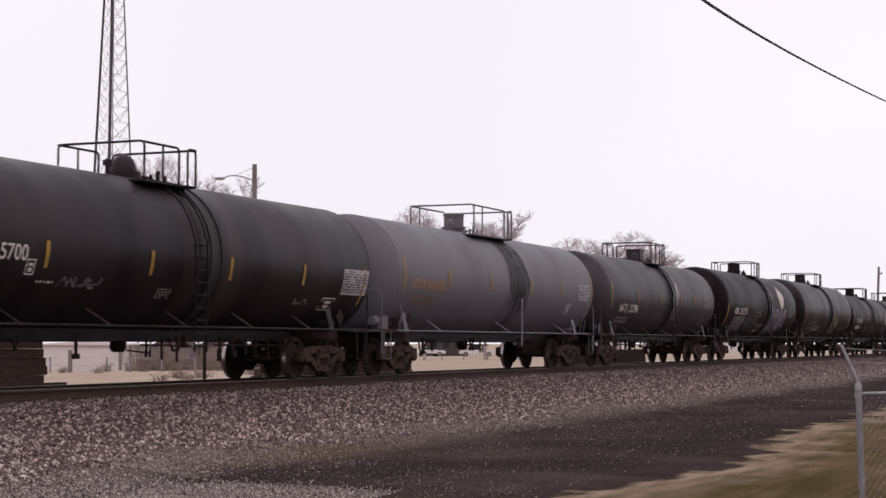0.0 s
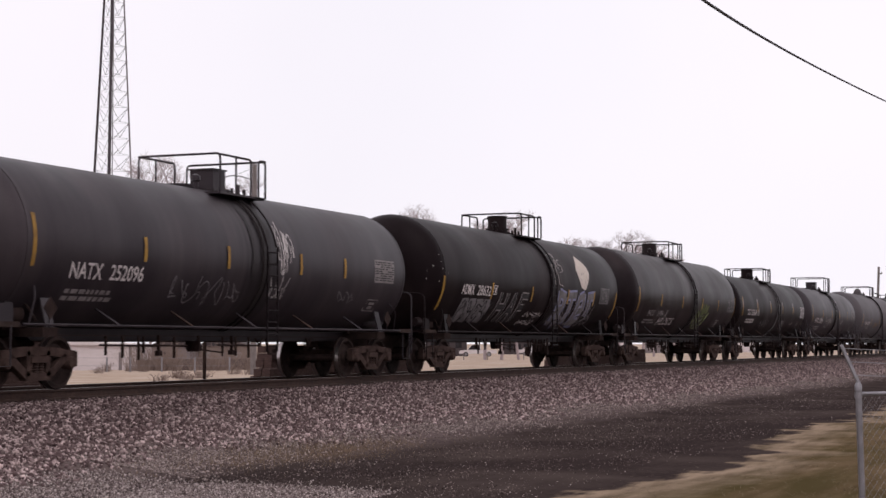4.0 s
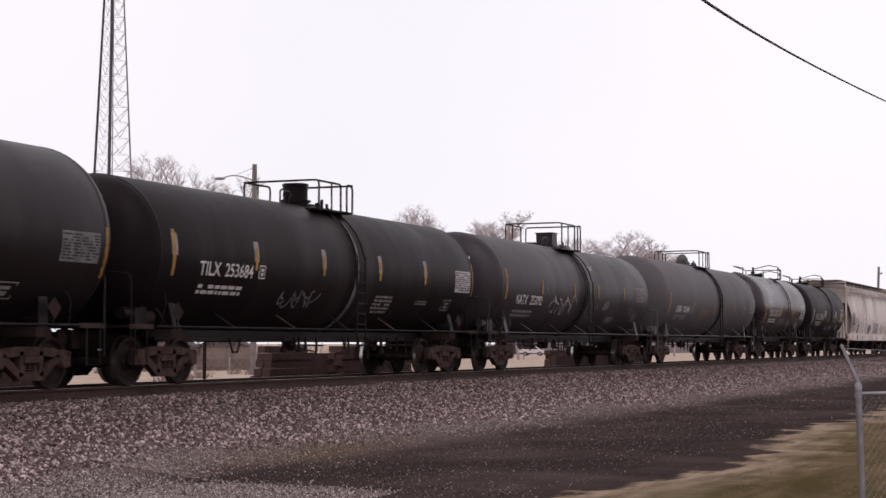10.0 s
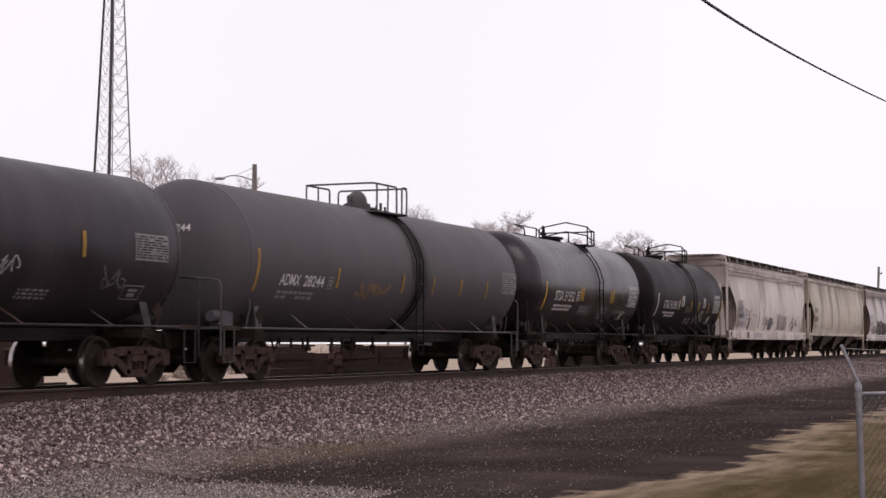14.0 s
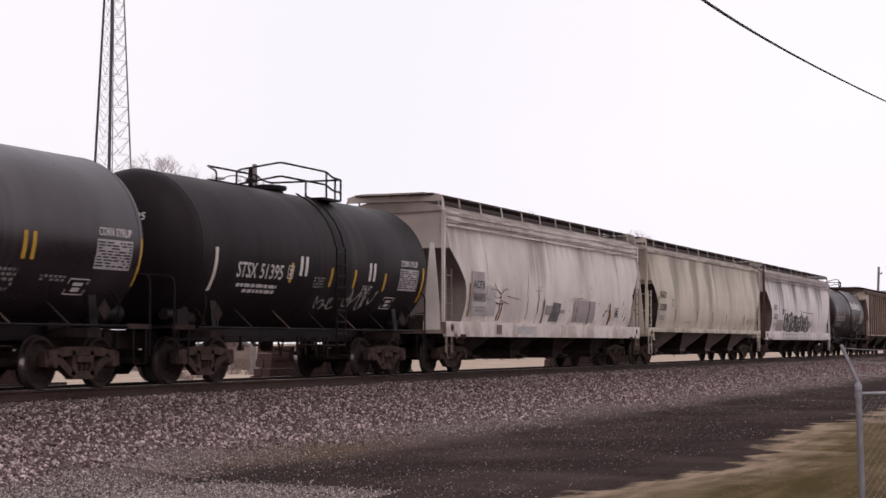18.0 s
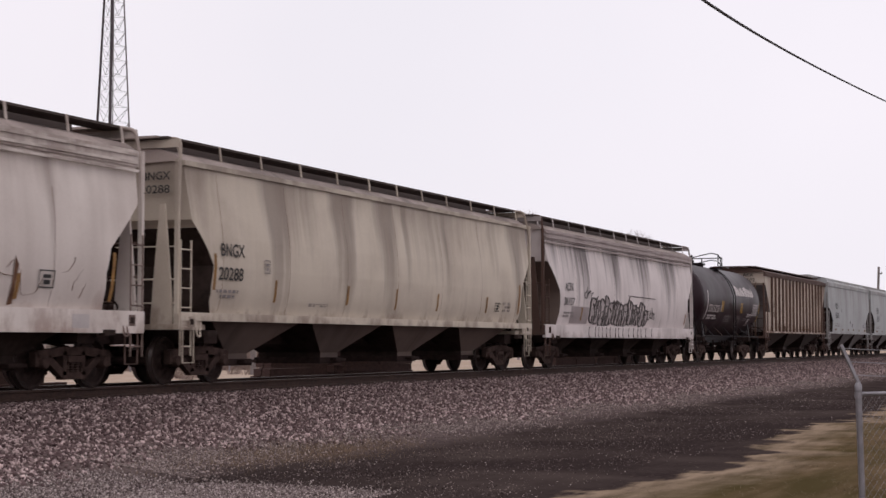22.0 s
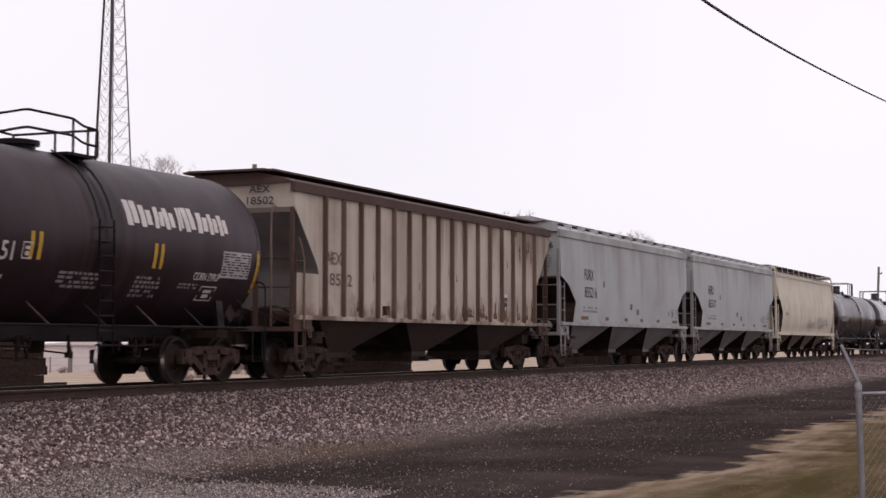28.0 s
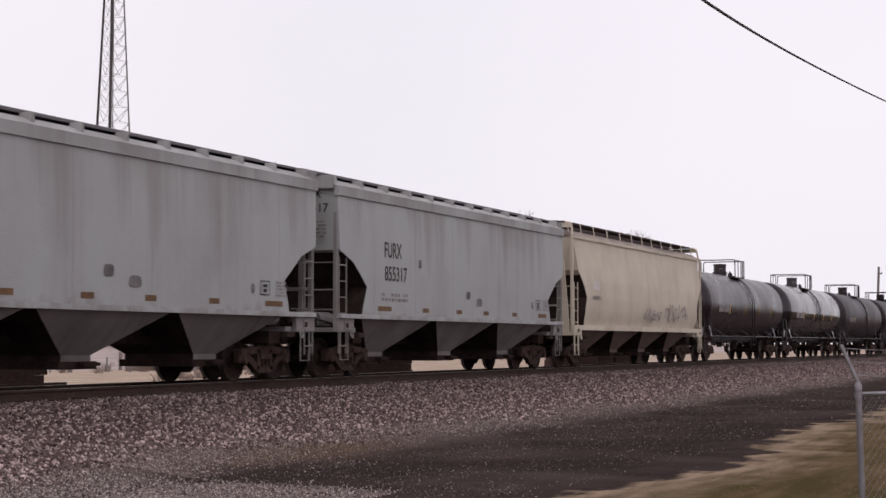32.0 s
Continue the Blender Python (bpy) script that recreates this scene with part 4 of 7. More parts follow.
# ---- tank cars
def tank_car(front, length, R, zc, tc, body, label, top="drum", short=False, band=None, trim=None, deck=(-0.80, 1.10, 0.66, 0.30), shift=0.0, tail=0.0, rail=0.0, climb=True):
    """A tank car whose front coupling stands at x = front at the start. Returns the car and its near face."""
    trim = trim or body
    half = length / 2
    car = thing("tank_car", None, None, label, "tank car", pose(front + half, TRACK_Y, TOR), "cars of the freight train")
    CARS.append((car, front + half))
    th, hd = half - (0.50 if not short else 0.38), R * 0.47
    prof = [(-th + hd * (1 - math.cos(a)), max(0.01, R * math.sin(a))) for a in [math.pi / 2 * k / 10 for k in range(11)]]
    steps = [-th + hd + (2 * th - 2 * hd) * k / 6 for k in range(1, 6)]
    prof = prof + [(x, R) for x in steps] + [(tail - x, r) for x, r in reversed(prof)]
    part("tank", Build().revolve(prof, "x", (0, 0, zc), 64), body, car)

    def face(x, z):
        r = R
        e = max(-x, x - tail) - (th - hd)
        if e > 0:
            r = R * math.sqrt(max(0.02, 1 - (e / hd) ** 2))
        return -math.sqrt(max(0.01, r * r - (z - zc) ** 2))

    for s in (-1, 1):
        x = s * (th - hd) + (tail if s > 0 else 0)
        part("weld_ring", Build().revolve([(x - 0.03, R - 0.02), (x - 0.03, R + 0.003), (x + 0.03, R + 0.003), (x + 0.03, R - 0.02)], "x", (0, 0, zc), 64), body, car)
        # stub sill, bolster and saddle over each truck
        part("stub_sill", Build().box((s * (half - 1.75), 0, 0.86), (2.9, 0.34, 0.34)), M["grime"], car)
        b = Build().box((s * tc / 2, 0, 0.98), (0.42, 2.6, 0.16))
        for y in (-1, 1):
            b.prism([(s * tc / 2 - 0.35, 1.02), (s * tc / 2 + 0.35, 1.02), (s * tc / 2 + 0.24, zc - R * 0.62), (s * tc / 2 - 0.24, zc - R * 0.62)], y * 0.55 - 0.02, y * 0.55 + 0.02)
            part("saddle_strut", Build().beam((s * tc / 2, y * 1.28, 1.05), (s * tc / 2, y * R * 0.76, zc - R * 0.60), 0.03, 0.24, (0, 1, 0)), trim, car)
            x = s * (half - 1.95)
            part("placard_board", Build().prism([(x - 0.19, 1.38), (x, 1.19), (x + 0.19, 1.38), (x, 1.57)], y * 1.40 - 0.008, y * 1.40 + 0.008), M["grime"], car, "grimy diamond placard board")
            part("placard_post", Build().tube([(x, y * 1.38, 1.05), (x, y * 1.38, 1.35)], 0.016, 5), trim, car)
        part("bolster", b, M["grime"], car)
        # end walkway, its step and bent handrail
        part("end_walkway", Build().box((s * (half - 0.78), 0, 1.10), (0.86, 2.7, 0.05)), trim, car)
        part("walkway_edge", Build().box((s * (half - 0.78), -1.36, 1.10), (0.8, 0.012, 0.09)), M["slope_dark"], car)
        for y in (-1, 1):
            part("end_handrail", Build().tube(bent([(s * (half - 0.42), y * 1.36, 0.55), (s * (half - 0.42), y * 1.36, 2.05), (s * (half - 0.42), y * 0.75, 2.10), (s * (half - 0.42), y * 0.3, 2.10)]), 0.019, 6), trim, car)
            part("sill_step", Build().tube([(s * (half - 0.55), y * 1.36, 1.08), (s * (half - 0.55), y * 1.36, 0.42), (s * (half - 0.95), y * 1.36, 0.42), (s * (half - 0.95), y * 1.36, 1.08)], 0.016, 5), trim, car)
            part("grab_iron", Build().tube(bent([(s * (half - 1.45), y * 1.34, 1.12), (s * (half - 1.50), y * 1.42, 1.55), (s * (half - 1.65), y * 1.28, 1.78)], 0.1), 0.017, 5), trim, car)
    # brake gear at the front end: valve block, lever, chain pipe and branch pipes
    x = -(half - 1.15)
    part("brake_gear", Build().box((x, -0.95, 1.30), (0.40, 0.30, 0.30)).box((x + 0.08, -0.98, 1.50), (0.20, 0.22, 0.16)).revolve([(-0.16, 0.02), (-0.16, 0.11), (0.10, 0.13), (0.14, 0.03)], "x", (x - 0.30, -0.95, 1.34), 12), trim, car, "valve block of the air brake")
    part("brake_gear", Build().tube(bent([(x + 0.2, -0.9, 1.42), (x + 0.55, -1.05, 1.50), (x + 0.75, -1.15, 1.16)], 0.15), 0.022, 5).tube(bent([(x, -0.8, 1.5), (x - 0.1, -0.3, 1.62), (x - 0.2, 0.4, 1.3)], 0.2), 0.02, 5), M["grime"], car, "branch pipes")
    part("brake_gear", Build().beam((x - 0.35, -1.1, 1.16), (x + 0.65, -0.6, 1.62), 0.03, 0.05), trim, car, "slanted lever")
    # long side pipe and its slanted struts
    for y in (-1, 1):
        b = Build().tube([(-(half - 1.2), y * 1.40, 1.10), (half - 1.2, y * 1.40, 1.10)], 0.024, 6)
        part("side_pipe", b, trim, car)
    for k in range(-2, 3):
        x = (k + 0.12) * (half - 2.2) / 2.6
        z = zc - R * 0.62
        part("strut", Build().beam((x, -1.40, 1.11), (x - 0.20, -R * 0.68, zc - R * 0.73), 0.02, 0.04), M["sideframe"] if k % 2 else trim, car)
    # underside: added black block for the dark below the tank, brake pipe, rods, hangers, valve
    reach = half - 1.6 if short else half - 2.4
    part("bottom_trough", Build().prism([(-reach, 1.06 if not short else 1.1), (-reach + 0.3, 0.84), (reach - 0.3, 0.84), (reach, 1.06 if not short else 1.1)], -0.45, 0.45), M["deepblack"], car, "black filler block added under the tank")
    part("brake_pipe", Build().tube([(-(half - 2.6), -0.42, 0.93), (half - 2.6, -0.42, 0.93)], 0.035, 6), M["grime"], car)
    part("brake_rod", Build().tube([(-(half - 2.6), 0.35, 0.84), (half - 2.6, 0.35, 0.84)], 0.022, 5), M["grime"], car)
    # hangers, brackets and hoses of uneven length under the black block
    gear = random.Random(int(front * 10))
    for k in range(9):
        x = gear.uniform(-0.55, 0.5) * half
        z, w = gear.uniform(0.50, 0.76), gear.uniform(0.10, 0.45)
        style = k % 3
        if style == 0:
            b = Build().beam((x, -0.5, 0.9), (x + 0.15, -0.5, z), 0.035).beam((x + 0.15 + w, -0.5, 0.9), (x + w, -0.5, z), 0.035).beam((x + 0.15, -0.5, z), (x + w, -0.5, z), 0.045)
        elif style == 1:
            b = Build().beam((x, -0.55, 0.95), (x, -0.55, z), 0.06, 0.03).box((x, -0.55, z), (0.12, 0.10, 0.10))
        else:
            b = Build().tube([(x, -0.6, 0.76), (x + 1.5 + w, -0.6, 0.74)], 0.02, 5)
            for j in range(3):
                b.beam((x + 0.2 + 0.55 * j, -0.6, 0.92), (x + 0.2 + 0.55 * j, -0.6, z - 0.05 * j), 0.04)
        part("hanger", b, M["grime"], car)
    part("valve_handle", Build().beam((-0.15, -0.35, 0.66), (0.45, -0.5, 0.60), 0.03).beam((0.45, -0.5, 0.52), (0.45, -0.5, 0.72), 0.03), M["grime"], car)
    part("outlet_valve", Build().revolve([(0.62, 0.02), (0.62, 0.11), (0.70, 0.16), (0.86, 0.16), (0.90, 0.24), (1.06, 0.24)], "z", (0.1, 0, 0), 14), M["grime"], car)
    part("air_reservoir", Build().revolve([(-0.62, 0.02), (-0.56, 0.17), (-0.4, 0.21), (0.4, 0.21), (0.56, 0.17), (0.62, 0.02)], "x", (half - 1.62 if not short else half - 1.1, -0.72, 1.34), 18), trim, car)
    part("brake_cylinder", Build().revolve([(-0.28, 0.02), (-0.28, 0.14), (0.2, 0.16), (0.28, 0.05)], "x", (-(half - 1.5), -0.9, 1.28), 14), M["grime"], car)
    if band:
        x0, x1, mat = band
        part("jacket_band", Build().revolve([(x0, R - 0.02), (x0, R + 0.012), (x1, R + 0.012), (x1, R - 0.02)], "x", (0, 0, zc), 64), mat, car, "dark spill-stained band round the tank")
        for x in (x0 + 0.05, x1 - 0.05):
            part("band_rib", Build().revolve([(x - 0.035, R), (x - 0.035, R + 0.035), (x + 0.035, R + 0.035), (x + 0.035, R)], "x", (0, 0, zc), 64), mat, car)
    zt = zc + R
    if not short:
        x0, x1, wy, top_z, floor = deck[0], deck[1], 0.97, zt + deck[2], zt - 0.14
        plat = part("top_walkway", Build().box((x1 - 0.22, 0, floor), (0.44, 2 * wy, 0.05)).box(((x0 + x1) / 2, -wy + 0.2, floor), (x1 - x0, 0.4, 0.04)).box(((x0 + x1) / 2, wy - 0.2, floor), (x1 - x0, 0.4, 0.04)), trim, car)
        for p in ([(x0, -wy, floor), (x0, -wy, top_z), (x0, wy, top_z), (x0, wy, floor)],
                  [(x0, wy, top_z), (x1 - 0.5, wy, top_z), (x1 - 0.5, wy, floor)],
                  [(x0, -wy, top_z - 0.02), (x1 - 0.62, -wy, top_z - 0.02), (x1 - 0.62, -wy, floor)],
                  [(x1, -wy, floor), (x1, -wy, top_z), (x1, wy, top_z), (x1, wy, floor)],
                  [(x1 - 0.3, -wy, floor), (x1 - 0.3, -wy, top_z), (x1, -wy, top_z)]):
            part("guard_rail", Build().tube(bent(p, 0.10), 0.024, 6), trim, plat)
        for x in (x0 + 0.65,):
            for y in (-wy, wy):
                part("rail_post", Build().tube([(x, y, floor), (x, y, top_z)], 0.021, 6), trim, plat)
        cx = deck[3]
        b = Build()
        if top == "drum":
            b.revolve([(zt - 0.12, 0.32), (zt + 0.08, 0.32), (zt + 0.08, 0.36), (zt + 0.13, 0.36), (zt + 0.13, 0.29), (zt + 0.46, 0.29), (zt + 0.46, 0.31), (zt + 0.50, 0.31), (zt + 0.52, 0.27), (zt + 0.52, 0.02)], "z", (cx, 0, 0), 24)
        elif top == "dome":
            b.revolve([(zt - 0.12, 0.34), (zt + 0.12, 0.34), (zt + 0.12, 0.26)] + [(zt + 0.14 + 0.32 * math.sin(a), max(0.01, 0.26 * math.cos(a))) for a in [math.pi / 2 * k / 6 for k in range(7)]], "z", (cx, 0, 0), 24)
        else:
            b.box((cx, 0, zt + 0.22), (0.50, 0.56, 0.44)).box((cx, 0, zt + 0.0), (0.7, 0.7, 0.10)).box((cx, 0, zt + 0.45), (0.56, 0.62, 0.03))
        part("valve_housing", b, trim, car, "upright valve housing on top of the tank")
        part("manway", Build().revolve([(zt - 0.08, 0.30), (zt + 0.04, 0.30), (zt + 0.04, 0.36), (zt + 0.09, 0.36), (zt + 0.11, 0.2), (zt + 0.12, 0.02)], "z", (cx - 0.72 if top == "box" else cx + 0.78, 0.25, 0), 20), trim, car)
        part("vent_valve", Build().revolve([(zt - 0.05, 0.05), (zt + 0.14, 0.05), (zt + 0.14, 0.10), (zt + 0.24, 0.09), (zt + 0.28, 0.02)], "z", (cx - 0.95, -0.28, 0), 12), trim, car)
        for k in range(4):
            part("eye_bolt", Build().tube([(cx + 0.5 + 0.14 * k, -0.30 - 0.06 * (k % 2), zt - 0.05), (cx + 0.5 + 0.14 * k, -0.30 - 0.06 * (k % 2), zt + 0.10 + 0.05 * (k % 3))], 0.035, 6), trim, car)
        lx, ly = x1 - 0.75, -R - 0.07
    else:
        x0, x1, wy, top_z, floor = shift - 1.55 - 0.3 * rail, shift + 1.40 + rail, 0.92, zt + 0.52, zt - 0.10
        plat = part("top_walkway", Build().box((x1 - 0.45, 0, floor), (0.9, 2 * wy, 0.05)).box(((x0 + x1) / 2, wy - 0.2, floor), (x1 - x0, 0.4, 0.04)), trim, car)
        for zz, e in ((top_z, 0.0), (top_z - 0.30, 0.05)):
            part("guard_rail", Build().tube(bent([(x0 + e, -0.25, zt), (x0 + e, -0.25, zz - 0.22), (x0 + 0.75, -wy, zz), (x1 - 0.75, -wy, zz), (x1 - 0.45, -wy, zz - 0.10), (x1, -wy, zz - 0.12)], 0.10), 0.023, 6), trim, plat)
            part("guard_rail", Build().tube(bent([(x0 + e, 0.25, zt), (x0 + e, 0.25, zz - 0.22), (x0 + 0.75, wy, zz), (x1 - 0.75, wy, zz), (x1 - 0.45, wy, zz - 0.10), (x1, wy, zz - 0.12)], 0.10), 0.023, 6), trim, plat)
        for x, y, z in ((x1, -wy, top_z - 0.12), (x1 - 0.75, -wy, top_z), (x1 - 0.3, -wy, top_z - 0.11), (x1, wy, top_z - 0.12), (x1 - 0.75, wy, top_z), (x1, 0, top_z - 0.12)):
            part("rail_post", Build().tube([(x, y, floor), (x, y, z)], 0.024, 6), trim, plat)
        part("guard_rail", Build().tube([(x1, -wy, top_z - 0.12), (x1, wy, top_z - 0.12)], 0.023, 6), trim, plat)
        part("manway", Build().revolve([(zt - 0.1, 0.34), (zt + 0.04, 0.34), (zt + 0.04, 0.42), (zt + 0.12, 0.42), (zt + 0.15, 0.25), (zt + 0.16, 0.02)], "z", (shift + 0.15, 0, 0), 24), trim, car)
        part("vent_valve", Build().revolve([(zt - 0.05, 0.05), (zt + 0.12, 0.05), (zt + 0.14, 0.11), (zt + 0.20, 0.11), (zt + 0.24, 0.055), (zt + 0.44, 0.05), (zt + 0.46, 0.02)], "z", (shift - 0.75, -0.05, 0), 12), trim, car)
        lx, ly = shift + 0.55, -R - 0.07
    if not climb:
        part("stand_pipe", Build().tube([(lx, ly, 0.7), (lx, ly, zc - 0.45)], 0.018, 6).box((lx, ly, zc - 0.45), (0.06, 0.06, 0.07)), M["galv"], car)
        add_ends(car, half, tc)
        return car, face
    ladder(car, lx, ly, 0.62, zc + 0.3, 0.44, "x", 9, M["deepblack"], r=0.018)
    b = Build()
    for s in (-1, 1):
        pts = [(lx + s * 0.21, -(R + 0.07) * math.cos(a), zc + (R + 0.07) * math.sin(a)) for a in [0.19 + 0.2 * k for k in range(6)]]
        b.tube(pts, 0.02, 5)
    part("ladder_top", b, M["deepblack"], car)
    add_ends(car, half, tc)
    return car, face


def word_end(car, text, x, y, z, w, h, mat, bulge=None):
    """A word on the end that faces forward, read towards -y; bulge(y, z) gives x on a domed head."""
    v2, f = letters(text)
    v = [((bulge(y - a * w, z + c * h) if bulge else x) - 0.008, y - a * w, z + c * h) for a, c in v2]
    return part("lettering", Build().add(v, f), mat, car, angle=0)


def print_end(car, x, y, z, w, h, rows, mat):
    """Rows of small unreadable writing on the end wall, as bars."""
    b = Build()
    rng = random.Random(rows)
    for k in range(rows):
        u, z1 = 0.0, z + h - k * h / rows
        while u < w - 0.08:
            q = min(w - u, rng.uniform(0.08, 0.25))
            b.box((x - 0.004, y - u - q / 2, z1 - 0.03), (0.004, q, 0.05))
            u += q + 0.05
    return tagged(part("stencilled_notice", b, mat, car, angle=0), kind="stuff")


def head_word(car, length, R, zc, short, text, y, z, w, h, mat):
    th, hd = length / 2 - (0.50 if not short else 0.38), R * 0.47
    return word_end(car, text, 0, y, z, w, h, mat, lambda yy, zz: -(th - hd) - hd * math.sqrt(max(0.0, 1 - (yy * yy + (zz - zc) ** 2) / R ** 2)))


def reflectors(car, face, xs, z, h, mat=None, w=0.10):
    for x in xs:
        mark(car, face, "reflector", x - w / 2, z, w, h, mat or M["yellow"], off=0.017)


# ---- covered hopper cars
def hopper_car(front, length, tc, body, label, side, end_x, end_wall, sill, bays, slope_mat=None, roof="walk", roof_mat=None, lip=None, bay_mat=None, band=None, post_mat=None, front_mat=None):
    """side: (half width, height) from the sill to the eave; end_x: (height, distance in from the coupling) of the body's end line."""
    half = length / 2
    car = thing("covered_hopper_car", None, None, label, "hopper car", pose(front + half, TRACK_Y, TOR), "cars of the freight train")
    CARS.append((car, front + half))
    hs, ws = [z for _, z in side], [y for y, _ in side]

    def face(x, z):
        return -float(np.interp(z, hs, ws))

    eh, ed = [p[0] for p in end_x], [half - p[1] for p in end_x]
    levels = sorted(set(hs + eh))
    levels = [z for z in levels if hs[0] <= z <= hs[-1]]
    stations = [-1 + 2 * k / 8 for k in range(9)]
    rings = []
    panels = 14 if len(hs) > 6 else 0
    if panels:
        stations = [-1 + 2 * k / (4 * panels) for k in range(4 * panels + 1)]
    fold = [0.016 * (math.cos(k * math.pi / 2) - 1) * (0.7 + 0.3 * math.sin(1.7 * (k // 4))) if panels else 0 for k in range(len(stations))]
    for z in levels:
        xe, y = float(np.interp(z, eh, ed)), float(np.interp(z, hs, ws))
        deep = 1.0 if hs[0] + 0.1 < z < hs[-1] - 0.4 else 0.0
        near = [(s * xe, -y - deep * q, z) for s, q in zip(stations, fold)]
        rings.append(near + [(x, -q, z) for x, q, z in reversed(near)])
    part("hopper_body", Build().loft(rings), body, car, angle=25)
    # slope sheets just proud of the sloping ends, their shade put into a darker colour
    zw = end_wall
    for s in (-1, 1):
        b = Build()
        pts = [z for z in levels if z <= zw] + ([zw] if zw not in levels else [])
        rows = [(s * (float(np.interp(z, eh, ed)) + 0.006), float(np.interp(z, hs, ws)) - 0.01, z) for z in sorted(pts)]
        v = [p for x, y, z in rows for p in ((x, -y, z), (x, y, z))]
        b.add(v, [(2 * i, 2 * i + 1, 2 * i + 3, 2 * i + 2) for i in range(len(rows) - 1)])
        part("slope_sheet", b, slope_mat or M["slope_dark"], car, "slope sheet under the end wall with its shade in the colour")
    top = hs[-1]
    xe = ed[eh.index(max(eh))]
    roof_mat = roof_mat or M["roof_shade"]
    # roof: low arch with a raised hatch trough
    wy = ws[-1]
    rise = 0.75 if roof == "flat" else 1.0
    arch = [(-wy, top), (-wy * 0.85, top + 0.14 * rise), (-wy * 0.55, top + 0.26 * rise), (0, top + 0.30 * rise), (wy * 0.55, top + 0.26 * rise), (wy * 0.85, top + 0.14 * rise), (wy, top)]
    roof_sheet = {"walk": M["roof_dirt_slope_shade"], "low": body, "flat": roof_mat}[roof]
    part("roof", Build().loft([[(s * (xe + 0.05), y, z) for y, z in arch] + [(s * (xe + 0.05), 0, top - 0.05)] for s in (-1, 1)]), roof_sheet, car)
    part("roof_trough", Build().box((0, 0, top + 0.36 * (0.5 if roof == "flat" else 1)), (2 * xe - 1.0, 0.72, 0.24)), roof_mat, car)
    rz = top + {"walk": 0.44, "low": 0.27, "flat": 0.26}[roof]
    for y in (-1, 1):
        walkp = part("running_board", Build().box((0, y * 0.86, rz), (2 * xe + 0.3, 0.52, 0.045)), {"walk": M["roof_shade"], "low": M["midgrey"], "flat": roof_mat}[roof], car)
        n = 12
        for k in range(n):
            x = -xe + 0.2 + (2 * xe - 0.4) * k / (n - 1)
            if roof == "flat":
                continue
            if roof == "walk":
                part("bracket", Build().beam((x + 0.13 * math.sin(5.3 * k), y * 1.125, rz + 0.02), (x + 0.13 * math.sin(5.3 * k), y * 1.17, top + 0.14), 0.065, 0.02, (1, 0, 0)), body, walkp)
            else:
                part("bracket", Build().prism([(x - 0.09, top + 0.03), (x + 0.05, top + 0.03), (x + 0.02, rz - 0.02), (x - 0.02, rz - 0.02)], *sorted((y * 1.12, y * (wy - 0.12)))), body, walkp)
    for s in (-1, 1):
        part("end_running_board", Build().box((s * (xe + 0.02), 0, rz + 0.005), (0.5, 1.9, 0.045)), roof_sheet, car)
        if roof != "flat":
            tall = 0.15 if roof == "walk" else 0.30
            part("end_top_beam", Build().box((s * (xe + 0.075), 0, rz - 0.04 - tall / 2), (0.05, 2 * wy - 0.06, tall)), body, car)
            for y in (-0.45, 0.1):
                part("gusset", Build().prism([(s * (xe + 0.06), rz - 0.10), (s * (xe + 0.34), rz - 0.02), (s * (xe + 0.06), rz - 0.02)], y - 0.015, y + 0.015), body, car)
        if roof == "walk":
            for y in (-1, 1):
                part("corner_pipe", Build().tube(bent([(s * (xe - 0.02), y * 1.05, rz), (s * (xe + 0.05), y * 1.36, rz - 0.04), (s * (half - 0.66), y * 1.46, top - 0.35), (s * (half - 0.62), y * 1.46, top - 1.2)], 0.2), 0.035, 7), (front_mat if s < 0 else None) or body, car)
    if lip and lip > 0.25:
        for k in range(3):
            for y in (-1, 1):
                part("corrugation", Build().box((0, y * (float(np.interp(top - 0.1 - 0.17 * k, hs, ws)) + 0.052), top - 0.08 - 0.15 * k), (2 * xe - 0.1, 0.03, 0.05)), band or body, car)
    if lip:
        for y in (-1, 1):
            part("top_rail", Build().box((0, y * (ws[-1] + 0.0), top - lip / 2), (2 * xe + 0.06, 0.10, lip)), band or body, car)
    # side sill
    s0, s1, sw = sill
    for y in (-1, 1):
        part("side_sill", Build().box((0, y * (sw - 0.05), (s0 + s1) / 2), (length - 1.25, 0.10, s1 - s0)), body, car)
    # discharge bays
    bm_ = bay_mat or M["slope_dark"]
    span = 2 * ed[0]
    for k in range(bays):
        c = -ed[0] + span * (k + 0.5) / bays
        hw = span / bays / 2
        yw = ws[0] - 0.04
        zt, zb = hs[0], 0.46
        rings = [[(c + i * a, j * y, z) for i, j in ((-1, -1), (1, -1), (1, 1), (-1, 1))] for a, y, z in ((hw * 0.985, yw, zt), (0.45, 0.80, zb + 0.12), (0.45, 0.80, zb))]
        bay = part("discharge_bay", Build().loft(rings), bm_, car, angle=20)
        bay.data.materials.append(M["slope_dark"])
        # the sloping faces take the darker sheet, their shade in its colour
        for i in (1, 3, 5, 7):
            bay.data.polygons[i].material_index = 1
        part("outlet_gate", Build().box((c, 0, 0.40), (1.15, 1.7, 0.14)).box((c + 0.2, -0.92, 0.42), (0.5, 0.2, 0.06)), M["grime"], bay)
    part("centre_sill", Build().box((0, 0, 0.92), (length - 0.9, 0.36, 0.30)), M["grime"], car)
    # ends: platform, corner posts, ladders, end braces
    x_post = half - 0.62
